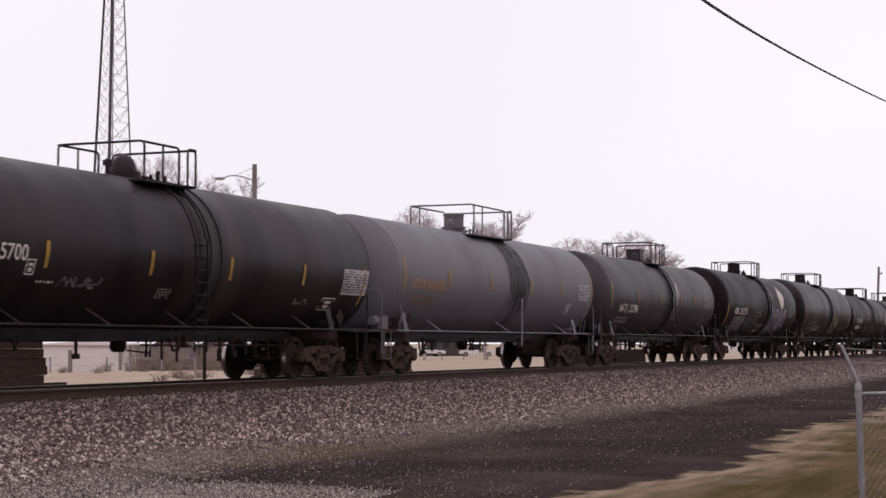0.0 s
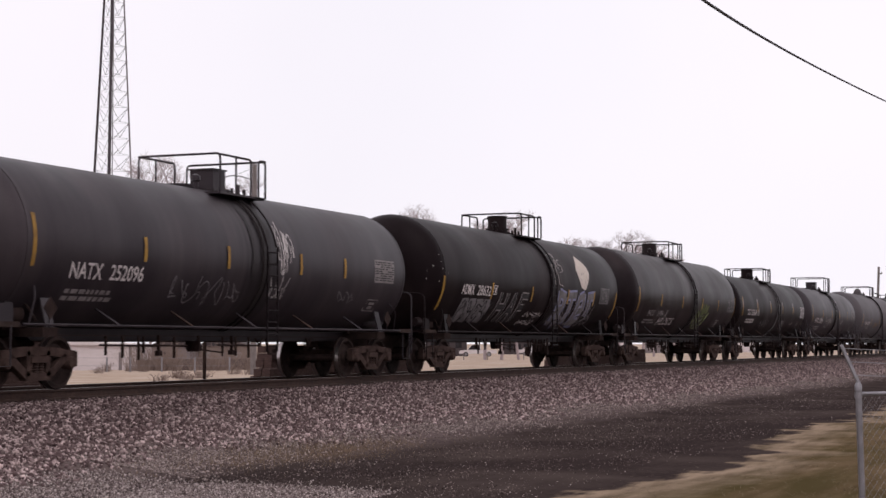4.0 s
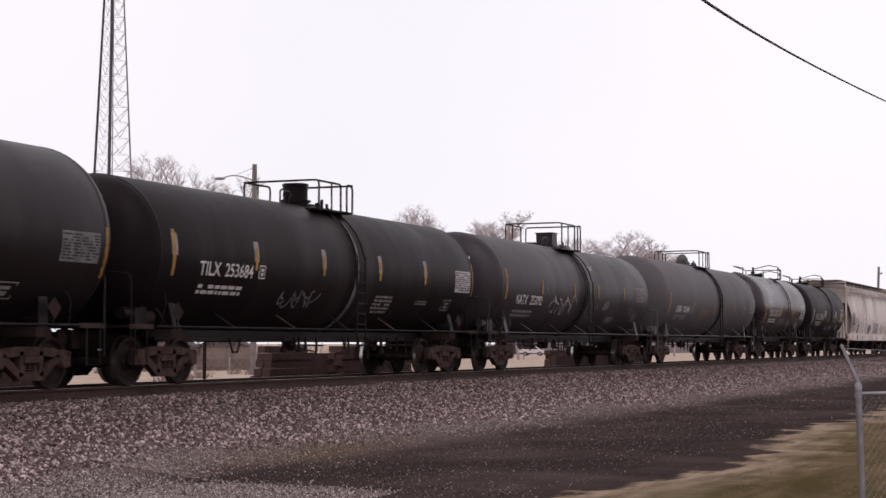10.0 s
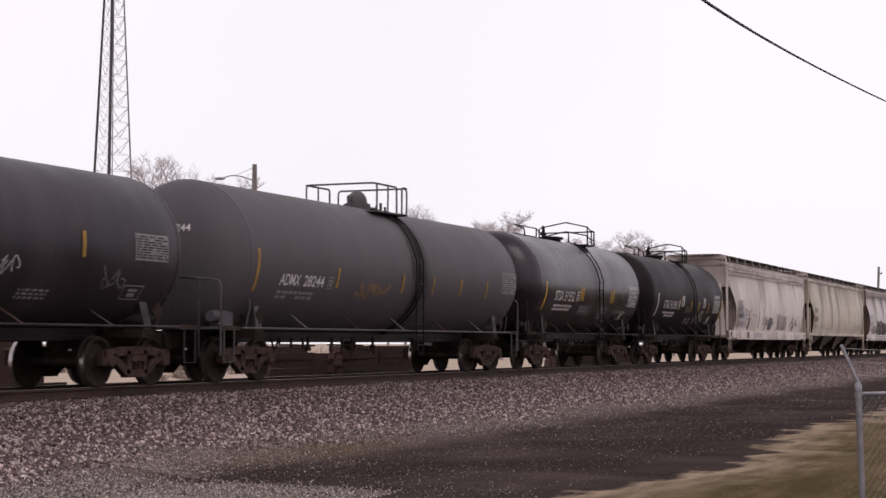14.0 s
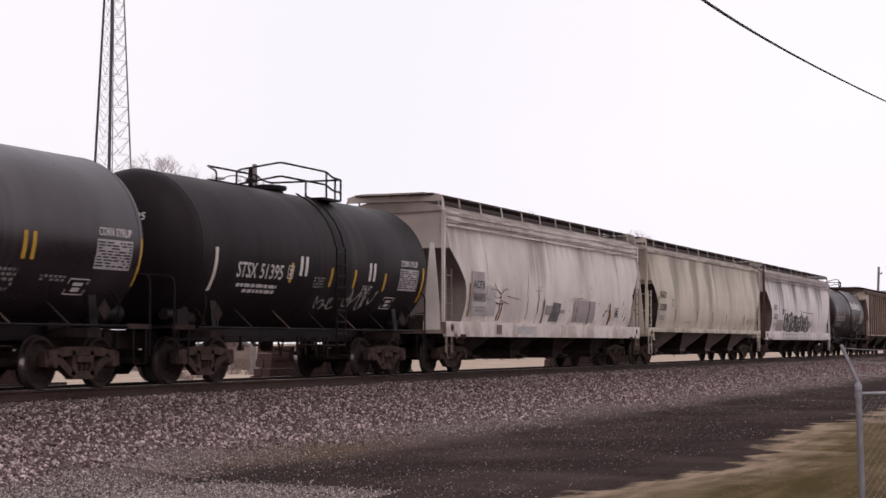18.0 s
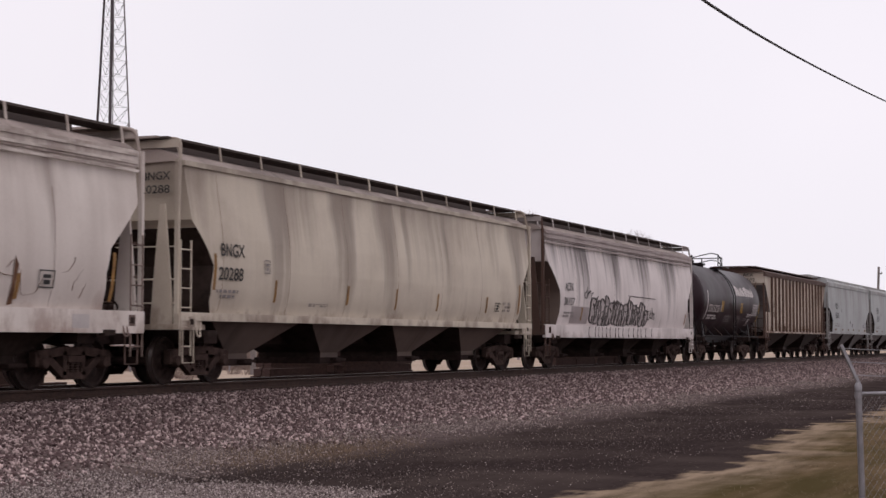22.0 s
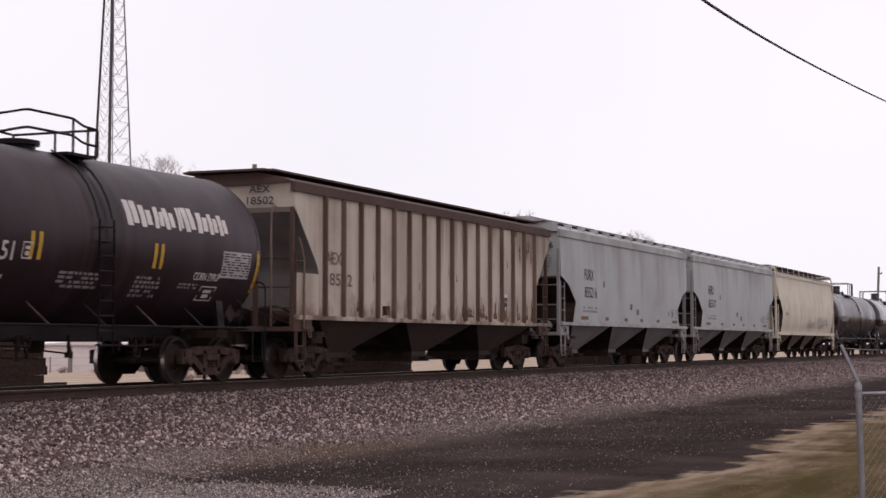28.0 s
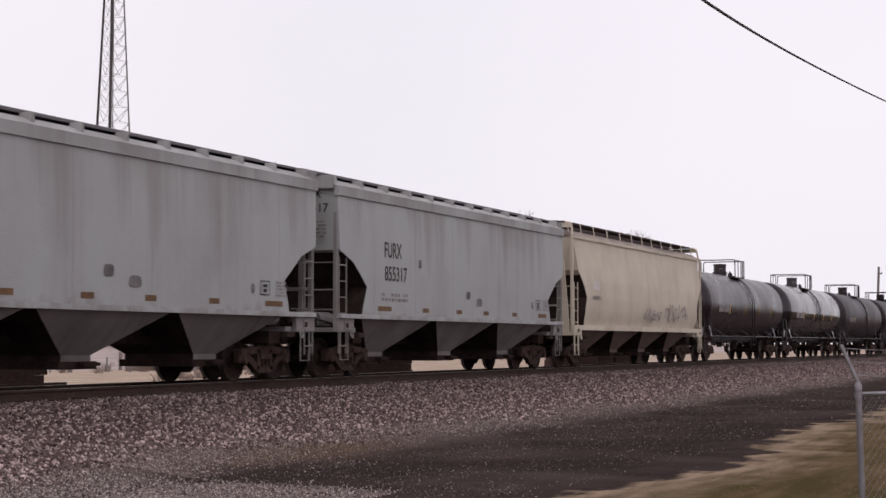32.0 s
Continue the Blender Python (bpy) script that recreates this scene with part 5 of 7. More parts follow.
    for s in (-1, 1):
        pm = (front_mat if s < 0 else None) or post_mat or body
        part("end_platform", Build().box((s * (half - 1.15), 0, 1.10), (1.15, 2.8, 0.10)), pm, car)
        for y in (-1, 1):
            part("corner_post", Build().box((s * x_post, y * 1.44, (1.05 + top) / 2), (0.12 if roof == "low" else 0.08, 0.08, top - 1.05)), body if post_mat is M["post_rust"] else pm, car)
            part("end_brace", Build().loft([[(s * (x_post + i * 0.03), y * (1.12 if roof == "walk" else 0.55) + j * w, z) for i, j in ((-1, -1), (1, -1), (1, 1), (-1, 1))] for w, z in (((0.25, 1.1), (0.19, 1.9), (0.05, top - 0.85)) if roof == "walk" else ((0.05, 1.1), (0.05, 1.9), (0.05, top - 1.2)))]), body if post_mat is M["post_rust"] else pm, car)
            ladder(car, s * (x_post - 0.22), y * 1.50, 0.55, 2.75, 0.38, "x", 6, pm, r=0.015)
            part("sill_end", Build().box((s * (half - 1.0), y * 1.46, 1.20), (0.85, 0.10, 0.30)), pm, car)
            part("corner_step", Build().tube([(s * (x_post - 0.15), y * 1.48, 1.05), (s * (x_post - 0.15), y * 1.48, 0.42), (s * (x_post - 0.55), y * 1.48, 0.42), (s * (x_post - 0.55), y * 1.48, 1.05)], 0.018, 5), pm, car)
        part("end_grab", Build().tube([(s * x_post, -1.44, 2.0), (s * x_post, 1.44, 2.0)], 0.02, 5), pm, car)
        part("bolster", Build().box((s * tc / 2, 0, 0.92), (0.5, 2.6, 0.26)), M["grime"], car)
        part("end_cylinder", Build().revolve([(-0.35, 0.02), (-0.35, 0.17), (0.35, 0.17), (0.35, 0.02)], "x", (s * (half - 1.35), -0.7, 1.35), 14), pm, car)
        # tow loop, jacking pad and placard on the sill, pipes and rigging on the end platform
        for y in (-1, 1):
            part("tow_loop", Build().tube(bent([(s * (half - 1.30), y * 1.52, 1.10), (s * (half - 1.30), y * 1.56, 0.92), (s * (half - 1.18), y * 1.56, 0.92), (s * (half - 1.18), y * 1.52, 1.10)], 0.06), 0.02, 5), pm, car)
            part("jacking_pad", Build().box((s * (half - 1.75), y * 1.50, 0.98), (0.34, 0.12, 0.10)), M["slope_dark"], car)
            holder = part("placard_holder", Build().box((s * (half - 1.02), y * 1.522, 1.20), (0.22, 0.02, 0.20)), pm, car)
            part("placard", Build().box((s * (half - 1.02), y * 1.535, 1.20), (0.12, 0.012, 0.11)), M["slope_dark"], holder)
        # brake gear on the end platform
        part("brake_gear", Build().revolve([(-0.5, 0.02), (-0.5, 0.15), (-0.4, 0.19), (0.4, 0.19), (0.5, 0.15), (0.5, 0.02)], "y", (s * (half - 1.05), 0.35, 1.36), 14), M["truck"], car, "grimy air reservoir")
        part("brake_gear", Build().box((s * (half - 0.95), -0.55, 1.30), (0.34, 0.42, 0.34)).box((s * (half - 0.95), -0.62, 1.52), (0.18, 0.2, 0.14)), M["truck"], car, "grimy control valve")
        part("brake_gear", Build().tube(bent([(s * (half - 0.95), -0.4, 1.5), (s * (half - 0.8), -0.9, 1.62), (s * (half - 1.0), -1.25, 1.45), (s * (half - 1.4), -1.3, 1.2)], 0.2), 0.022, 5).tube([(s * (half - 0.8), -1.3, 1.22), (s * (half - 0.85), 0.6, 1.75)], 0.025, 5), M["grime"], car, "bent brake pipes")
        part("train_line", Build().tube(bent([(s * (half - 0.4), 0.25, 0.72), (s * (half - 0.9), 0.3, 0.78), (s * (half - 2.6), -0.6, 0.9)], 0.2), 0.03, 5), M["grime"], car)
        part("brake_rod", Build().tube([(s * (half - 1.9), -0.35, 1.35), (s * (half - 0.85), -0.55, 1.42)], 0.02, 5), M["grime"], car)
        part("cross_grab", Build().tube([(s * x_post, -1.44, 2.62), (s * x_post, 1.44, 2.62)], 0.016, 5), pm, car)
        part("cross_grab", Build().tube([(s * x_post, -1.44, 1.55), (s * x_post, -0.45, 1.55)], 0.016, 5), pm, car)
    part("brake_wheel", Build().revolve([(-0.015, 0.20), (0.0, 0.27), (0.015, 0.20)], "x", (x_post + 0.05, -0.75, 2.3), 20), M["grime"], car)
    part("brake_wheel_shaft", Build().tube([(x_post, -0.75, 2.3), (x_post, -0.75, 1.1)], 0.018, 5), M["grime"], car)
    add_ends(car, half, tc)
    return car, face


# ---- the train, front to rear: where the couplings stand at the start
JOINT = (18.3, 36.04, 53.76, 71.2, 89.1, 106.6, 124.6, 142.35, 160.34, 173.17, 186.0, 205.48, 226.43, 245.95, 258.95, 276.75, 293.62, 310.65, 328.8, 346.5, 364.2, 381.9, 399.6, 417.3)


def car_span(i):
    return JOINT[i], JOINT[i + 1] - JOINT[i]


BIG = dict(R=1.50, zc=2.50)
WIDE = dict(R=1.60, zc=2.58)
LITTLE = dict(R=1.58, zc=2.64, short=True)
MARKS = (-4.08, -1.06, 1.90, 4.65)


def big_tank(i, body, label, top, band=None, size=BIG, marks=MARKS, mz=2.27, first=(-7.35, 2.06), last=(7.85, 2.06), mark_mat=None, deck=(-0.80, 1.10, 0.66, 0.30), tail=0.0, spill=None, drips=None):
    mark_mat = mark_mat or M["dull_yellow"]
    a, ln = car_span(i)
    skin = TANK_PAINT[body](spill=spill) if spill else M[body]
    car, f = tank_car(a, ln, tc=ln - 4.2, body=skin, label=label, top=top, band=band, deck=deck, trim=M[body], tail=tail, climb=i != 1, **size)
    if drips:
        tar_drips(car, f, size["zc"], size["R"], *drips, i)
    reflectors(car, f, marks, mz, 0.45, mark_mat)
    for x, z in (first, last):
        mark(car, f, "reflector", x - 0.05, z, 0.10, 0.88, mark_mat or M["yellow"])
    return car, f, ln


def tar_drips(car, face, zc, R, x0, x1, count, mat, seed):
    """Runs of spilled product from the manway down the near side, each with a wavering edge."""
    rng = random.Random(seed * 31 + 7)
    for k in range(count):
        x, w = x0 + (x1 - x0) * (k + rng.random()) / count, rng.uniform(0.03, 0.09)
        low = zc + R * rng.uniform(-0.62, -0.1) if rng.random() < 0.7 else zc + R * rng.uniform(-0.1, 0.6)
        v, n, drift, p = [], 26, rng.uniform(-0.06, 0.06), rng.uniform(0, 6)
        for j in range(n + 1):
            a = math.asin(0.985) + (math.asin(max(-0.98, (low - zc) / R)) - math.asin(0.985)) * j / n
            z = zc + R * math.sin(a)
            ww = w * (1 + 0.35 * math.sin(j * 0.9 + p) + 0.25 * rng.uniform(-1, 1)) * (1 if j < n - 6 else max(0.12, (n - j) / 6))
            m = x + drift * j / 8 + 0.02 * math.sin(j * 0.5 + p)
            for e in (-ww, ww):
                v.append((m + e, face(m + e, z) - 0.014 - 0.0006 * k, z))
        part("spill_run", Build().add(v, [(2 * j, 2 * j + 1, 2 * j + 3, 2 * j + 2) for j in range(n)]), mat, car, angle=0)


def block_letters(car, face, strokes, x, z, w, h, slant, layers):
    """Fat sprayed letters, stroke by stroke, in layers of (half width, material, lift, label)."""
    for wide, mat, off, label in layers:
        b = Build()
        for (u0, v0), (u1, v1) in strokes:
            d = math.hypot(u1 - u0, v1 - v0)
            nx, nz = -(v1 - v0) / d * wide, (u1 - u0) / d * wide
            v = []
            for k in range(9):
                u, q = u0 + (u1 - u0) * (k * 1.16 / 8 - 0.08), v0 + (v1 - v0) * (k * 1.16 / 8 - 0.08)
                for i in (-1, -0.33, 0.33, 1):
                    xx, zz = x + w * u + slant * q + i * nx, z + h * q + i * nz
                    v.append((xx, face(xx, zz) - off, zz))
            b.add(v, [(4 * k + i, 4 * k + i + 1, 4 * k + i + 5, 4 * k + i + 4) for k in range(8) for i in range(3)])
        tagged(part("graffiti", b, mat, car, label, angle=0), kind="stuff")


def tank_train():
    car, f, ln = big_tank(0, "black", "black tank car with white numbers and yellow reflectors", "dome", (1.0, 1.5, M["bandgrime"]), tail=0.6, spill=(1.15, 0.35, 0.9), drips=(0.6, 1.6, 9, M["bandgrime"]), deck=(-0.55, 1.3, 0.60, 0.22), marks=(-4.24, -1.05, 1.84, 4.99), mz=2.04, first=(-7.6, 1.7), last=(8.05, 1.66))
    word(car, f, "5700", -5.47, 2.13, 0.72, 0.27, M["letter_white"])
    box_mark(car, f, -4.74, 1.91, 0.24, 0.26, M["letter_white"])
    data_panel(car, f, 6.95, 1.90, 1.3, 0.58)
    box_mark(car, f, 6.2, 1.53, 0.62, 0.28, M["letter_white"])
    small_print(car, f, -0.61, 1.62, 0.48, 0.20, 4, M["letter_grey"], 3)
    small_print(car, f, -4.34, 1.78, 0.46, 0.06, 1, M["letter_white"], 4)
    small_print(car, f, 4.9, 1.62, 0.6, 0.14, 2, M["letter_grey"], 5)
    scrawl(car, f, -3.7, 1.72, 1.2, 0.22, M["spray_grey"], 5, 6, 0.03, "faint blue-grey scribble")

    car, f, ln = big_tank(1, "midgrey", "mid grey tank car with a black spill-stained band", "drum", None, tail=0.25, spill=(0.85, 0.22, 0.8), drips=(0.15, 1.5, 17, M["bandgrime"]), marks=(-4.50, -1.46, 1.86, 4.76), deck=(-1.42, 1.62, 0.70, -0.55))
    word(car, f, "UTLX", -6.88, 2.15, 0.86, 0.26, M["letter_orange"], "orange stencilled mark")
    word(car, f, "667601", -5.91, 2.15, 1.14, 0.26, M["letter_orange"])
    small_print(car, f, -6.8, 1.75, 1.5, 0.26, 2, M["letter_brown"], 6)
    head_word(car, ln, 1.5, 2.5, False, "7601", 0.55, 3.10, 0.42, 0.12, M["yellow"])
    data_panel(car, f, 6.50, 2.18, 1.1, 0.50)
    box_mark(car, f, 5.41, 1.74, 0.45, 0.29, M["letter_white"])

    car, f, ln = big_tank(2, "darkgrey", "dark grey tank car with white graffiti beside its band", "box", (0.35, 0.65, M["bandgrime"]), spill=(0.3, 0.45, 0.7), drips=(-0.1, 0.8, 6, M["bandgrime"]), deck=(-0.5, 1.4, 0.66, 0.65), marks=(-4.05, -1.04, 2.07, 4.23))
    word(car, f, "NATX", -6.24, 1.90, 0.95, 0.28, M["letter_white"], lean=-0.1)
    word(car, f, "252096", -5.05, 1.90, 1.06, 0.28, M["letter_white"], lean=-0.1)
    small_print(car, f, -6.2, 1.50, 1.5, 0.24, 2, M["letter_grey"], 7)
    scrawl(car, f, -2.97, 1.49, 2.7, 0.62, M["spray_grey"], 11, 8, 0.03)
    scrawl(car, f, 0.95, 2.1, 0.55, 1.3, M["letter_white"], 12, 5, 0.028)
    scrawl(car, f, 1.25, 2.4, 0.5, 0.9, M["letter_white"], 15, 3, 0.026)
    scrawl(car, f, 0.8, 1.6, 0.8, 0.7, M["spray_white"], 13, 4, 0.022)
    scrawl(car, f, 4.10, 1.65, 0.9, 0.36, M["spray_grey"], 14, 3, 0.03)
    head_word(car, ln, 1.5, 2.5, False, "2096", -0.2, 3.15, 0.5, 0.14, M["letter_white"])
    data_panel(car, f, 5.84, 2.23, 1.1, 0.54, M["letter_grey"])
    box_mark(car, f, 5.77, 1.55, 0.60, 0.28, M["letter_grey"])

    car, f, ln = big_tank(3, "sootbrown", "brown-black tank car with large graffiti and a white leaf patch", "drum", (0.68, 0.95, M["brownblack"]), spill=(0.9, 0.3, 0.6), size=WIDE, deck=(-0.2, 1.6, 0.55, 0.30), marks=(-4.24, -0.92, 2.45, 5.14), mz=2.02, first=(-7.75, 1.66), last=(7.62, 1.64))
    word(car, f, "ADMX", -6.46, 2.10, 0.90, 0.28, M["letter_white"])
    word(car, f, "28632", -5.32, 2.10, 1.0, 0.28, M["letter_white"])
    box_mark(car, f, -4.12, 2.15, 0.26, 0.26, M["letter_white"])
    for k in range(4):
        x = -6.2 + 0.55 * k
        patch(car, f, [(x, 1.38), (x + 0.42, 1.36), (x + 0.5, 1.8), (x + 0.36, 2.02), (x - 0.08, 2.0), (x - 0.1, 1.7)], M["spray_grey"], "grey sprayed block letter", off=0.008)
    scrawl(car, f, -6.3, 1.36, 2.4, 0.7, M["spray_black"], 20, 7, 0.05, off=0.012)
    # three tall block letters, stroke by stroke: a dark heart with a pale rim
    strokes = (((0, 0), (0, 1)), ((0.6, 0), (0.6, 1)), ((0, 0.5), (0.6, 0.5)), ((1.0, 0), (1.3, 1)), ((1.3, 1), (1.6, 0)), ((1.12, 0.38), (1.48, 0.38)),
               ((2.0, 0), (2.0, 1)), ((2.0, 1), (2.55, 1)), ((2.0, 0.52), (2.4, 0.52)))
    block_letters(car, f, strokes, -3.55, 1.47, 0.86, 0.70, 0.12, ((0.11, M["letter_grey"], 0.008, "pale rim of a sprayed block letter"), (0.075, M["spray_black"], 0.013, "black heart of a sprayed block letter")))
    scrawl(car, f, -1.0, 1.55, 1.6, 0.2, M["spray_white"], 22, 7, 0.028)
    scrawl(car, f, -1.1, 1.32, 1.4, 0.2, M["spray_white"], 23, 6, 0.028)
    # four fat letters in blue-grey overspray, ragged towards the sill
    fat = (((0, 0.05), (0.05, 1)), ((0.05, 1), (0.62, 0.9)), ((0.62, 0.9), (0.5, 0.5)), ((0.5, 0.5), (0.1, 0.45)), ((0.25, 0.45), (0.75, 0)),
           ((1.0, 0.95), (1.75, 0.98)), ((1.35, 0.95), (1.25, 0.1)), ((2.0, 0.1), (2.15, 0.9)), ((2.15, 0.9), (2.6, 1)), ((2.6, 1), (2.7, 0.5)), ((2.7, 0.5), (2.3, 0.45)), ((2.05, 0.1), (2.65, 0.08)),
           ((3.05, 0.95), (3.75, 1)), ((3.3, 0.95), (3.25, 0.35)))
    block_letters(car, f, fat, 1.75, 1.38, 0.95, 0.96, -0.15, ((0.17, M["spray_blue"], 0.007, "blue-grey rim of fat sprayed letters"), (0.10, M["spray_grey"], 0.010, "grey heart of fat sprayed letters")))
    scrawl(car, f, 1.75, 1.45, 3.6, 0.85, M["letter_grey"], 26, 13, 0.022, "thin pale sprayed lines", 0.013)
    scrawl(car, f, 1.5, 1.25, 3.9, 0.5, M["spray_grey"], 29, 8, 0.06, "grey overspray", 0.007)
    for tag in (((1.0, 3.49), (1.3, 3.56), (1.63, 3.57), (1.6, 3.3), (1.38, 3.08), (1.09, 3.1), (1.1, 3.22), (1.3, 3.2)), ((1.12, 3.1), (1.12, 2.85), (1.15, 2.58)), ((1.42, 3.06), (1.5, 2.8), (1.52, 2.62), (1.94, 2.57)),
                ((2.0, 3.4), (1.75, 3.36), (1.78, 3.24), (2.02, 3.2), (2.0, 3.04), (1.76, 3.0)), ((1.48, 3.35), (1.56, 3.2), (1.72, 3.1))):
        pts = [(p[0] + (q[0] - p[0]) * k / 4, p[1] + (q[1] - p[1]) * k / 4) for p, q in zip(tag, tag[1:]) for k in range(4)] + [tag[-1]]
        part("graffiti", Build().tube([(x, f(x, z) - 0.004, z) for x, z in pts], 0.010, 4), M["spray_white"], car, "thin white sprayed line")
    leaf = patch(car, f, [(4.01, 3.63), (4.28, 3.50), (4.52, 3.40), (4.68, 3.28), (4.74, 3.08), (4.5, 2.82), (4.2, 2.53), (3.95, 2.52), (3.70, 2.60), (3.55, 2.88), (3.42, 3.15), (3.62, 3.32), (3.85, 3.50)], M["spray_cream"], "cream-white painted leaf shape")
    for vein in (((3.72, 2.6), (3.8, 2.85), (3.95, 3.05)), ((4.0, 2.54), (4.15, 2.8), (4.12, 3.08)), ((4.22, 2.56), (4.4, 2.85), (4.3, 3.12))):
        part("leaf_vein", Build().tube([(x, f(x, z) - 0.012, z) for x, z in vein], 0.006, 4), M["spray_grey"], leaf)
    head_word(car, ln, 1.6, 2.58, False, "28632", 0.15, 3.05, 0.55, 0.15, M["letter_white"])
    dots = random.Random(28)
    for k in range(11):
        x, z, r = -8.25 + 0.75 * dots.random(), 2.35 + 0.85 * dots.random(), dots.uniform(0.005, 0.013)
        patch(car, f, [(x + r * math.cos(t) * dots.uniform(0.7, 1.3), z + r * math.sin(t) * dots.uniform(0.7, 1.5)) for t in (0, 1, 2, 3, 4, 5)], M["spray_white"], "", "paint_splash")
    data_panel(car, f, 5.80, 2.11, 1.0, 0.52, M["spray_grey"])

    car, f, ln = big_tank(4, "brownblack", "brown-black tank car with a green graffiti crown", "drum", (0.75, 1.05, M["bandgrime"]), tail=0.45, spill=(0.85, 0.35, 0.9), drips=(0.5, 1.15, 6, M["bandgrime"]), deck=(-0.7, 1.35, 0.55, -0.1), size=dict(R=1.66, zc=2.63), marks=(-4.30, -1.13, 2.05, 4.82), mz=2.18, first=(-7.31, 1.95), last=(7.95, 1.92))
    word(car, f, "SHOX", -5.74, 1.80, 0.95, 0.22, M["letter_grey"])
    word(car, f, "9894", -4.45, 1.80, 0.85, 0.22, M["letter_grey"])
    box_mark(car, f, -3.3, 1.78, 0.26, 0.26, M["letter_grey"])
    small_print(car, f, -5.85, 1.52, 1.6, 0.18, 2, M["letter_grey"], 31)
    word(car, f, "HILOSTS", -3.82, 1.50, 2.08, 0.27, M["spray_white"], "white sprayed word", 0.2)
    crown = [(1.36, 1.62), (1.62, 2.12), (1.80, 1.72), (2.05, 2.56), (2.22, 1.95), (2.42, 2.40), (2.55, 1.98), (2.78, 2.42), (2.86, 1.98), (3.18, 2.36), (3.05, 1.85), (3.42, 2.05), (2.95, 1.60)]
    crown = [(p[0] + (q[0] - p[0]) * j / 6, p[1] + (q[1] - p[1]) * j / 6) for p, q in zip(crown, crown[1:]) for j in range(6)] + crown[-1:]
    part("graffiti", Build().tube([(x, f(x, z) - 0.004, z) for x, z in crown], 0.014, 4), M["spray_green"], car, "green-yellow zigzag crown")
    for cx, cz, rx, rz in ((2.25, 1.66, 0.80, 0.26), (1.75, 1.72, 0.34, 0.24), (2.75, 1.72, 0.30, 0.22), (2.2, 1.85, 0.55, 0.16)):
        loop = [(cx + rx * math.cos(k * 0.55 + cx), cz + rz * math.sin(k * 0.55 + cx)) for k in range(13)]
        part("graffiti", Build().tube([(x, f(x, z) - 0.006, z) for x, z in loop], 0.013, 4), M["spray_green"], car, "green-yellow sprayed loop")
    data_panel(car, f, 6.64, 2.16, 1.1, 0.52, M["spray_grey"])
    box_mark(car, f, 5.2, 1.5, 0.6, 0.28, M["letter_grey"])
    head_word(car, ln, 1.66, 2.63, False, "9894", -0.03, 2.97, 0.47, 0.12, M["letter_white"])

    car, f, ln = big_tank(5, "sootbrown", "brown-black tank car with pale squares above its reflectors", "drum", (0.55, 0.62, M["spray_grey"]), spill=(0.75, 0.3, 0.7), deck=(-0.35, 1.4, 0.52, 0.35), marks=(-4.20, -1.12, 1.85, 4.57), mz=2.28)
    for x in (-7.35, -4.20, -1.12, 1.85, 4.57, 7.85):
        mark(car, f, "tape_backing", x - 0.08, 2.45, 0.2, 0.42, M["letter_grey"], off=0.004)
    word(car, f, "TILX", -6.40, 2.11, 0.80, 0.27, M["letter_white"])
    word(car, f, "253684", -5.42, 2.11, 1.12, 0.27, M["letter_white"])
    box_mark(car, f, -4.05, 2.12, 0.26, 0.27, M["letter_white"])
    small_print(car, f, -6.3, 1.73, 1.7, 0.22, 2, M["letter_white"], 41)
    small_print(car, f, 1.85, 1.50, 1.0, 0.44, 5, M["letter_grey"], 42)
    small_print(car, f, 4.3, 1.75, 0.7, 0.12, 2, M["letter_grey"], 43)
    scrawl(car, f, -2.91, 1.50, 1.8, 0.5, M["spray_grey"], 44, 5, 0.045)
    data_panel(car, f, 6.60, 2.14, 1.05, 0.57)
    box_mark(car, f, 6.07, 1.65, 0.50, 0.28, M["letter_grey"])

    car, f, ln = big_tank(6, "darkgrey", "dark grey tank car with white scribbled graffiti", "box", (-0.1, 0.2, M["bandgrime"]), tail=-0.2, spill=(0.0, 0.45, 0.85), drips=(-0.45, 0.35, 9, M["bandgrime"]), deck=(-0.85, 1.1, 0.70, 0.45), marks=(-4.27, -1.14, 1.40, 4.42))
    word(car, f, "NATX", -6.41, 1.94, 0.95, 0.28, M["letter_white"], lean=-0.1)
    word(car, f, "252092", -5.22, 1.94, 1.06, 0.28, M["letter_white"], lean=-0.1)
    small_print(car, f, -6.4, 1.55, 1.7, 0.24, 2, M["letter_grey"], 51)
    scrawl(car, f, -3.33, 1.62, 2.4, 0.78, M["spray_white"], 52, 6, 0.032)
    scrawl(car, f, 0.17, 1.50, 1.4, 0.78, M["spray_grey"], 53, 4, 0.04)
    scrawl(car, f, -4.4, 2.2, 0.8, 0.5, M["spray_grey"], 54, 3, 0.025)
    scrawl(car, f, 2.1, 1.85, 0.6, 0.4, M["spray_white"], 55, 3, 0.025)
    scrawl(car, f, 5.1, 1.7, 0.7, 0.45, M["spray_grey"], 56, 3, 0.03)
    small_print(car, f, 2.93, 1.51, 0.83, 0.19, 3, M["letter_grey"], 57)
    small_print(car, f, 0.9, 3.22, 0.4, 0.12, 2, M["letter_white"], 58)
    head_word(car, ln, 1.5, 2.5, False, "252092", -0.1, 3.12, 0.6, 0.14, M["letter_white"])
    data_panel(car, f, 6.02, 2.29, 1.1, 0.49, M["letter_grey"])
    box_mark(car, f, 5.91, 1.58, 0.62, 0.26, M["letter_grey"])

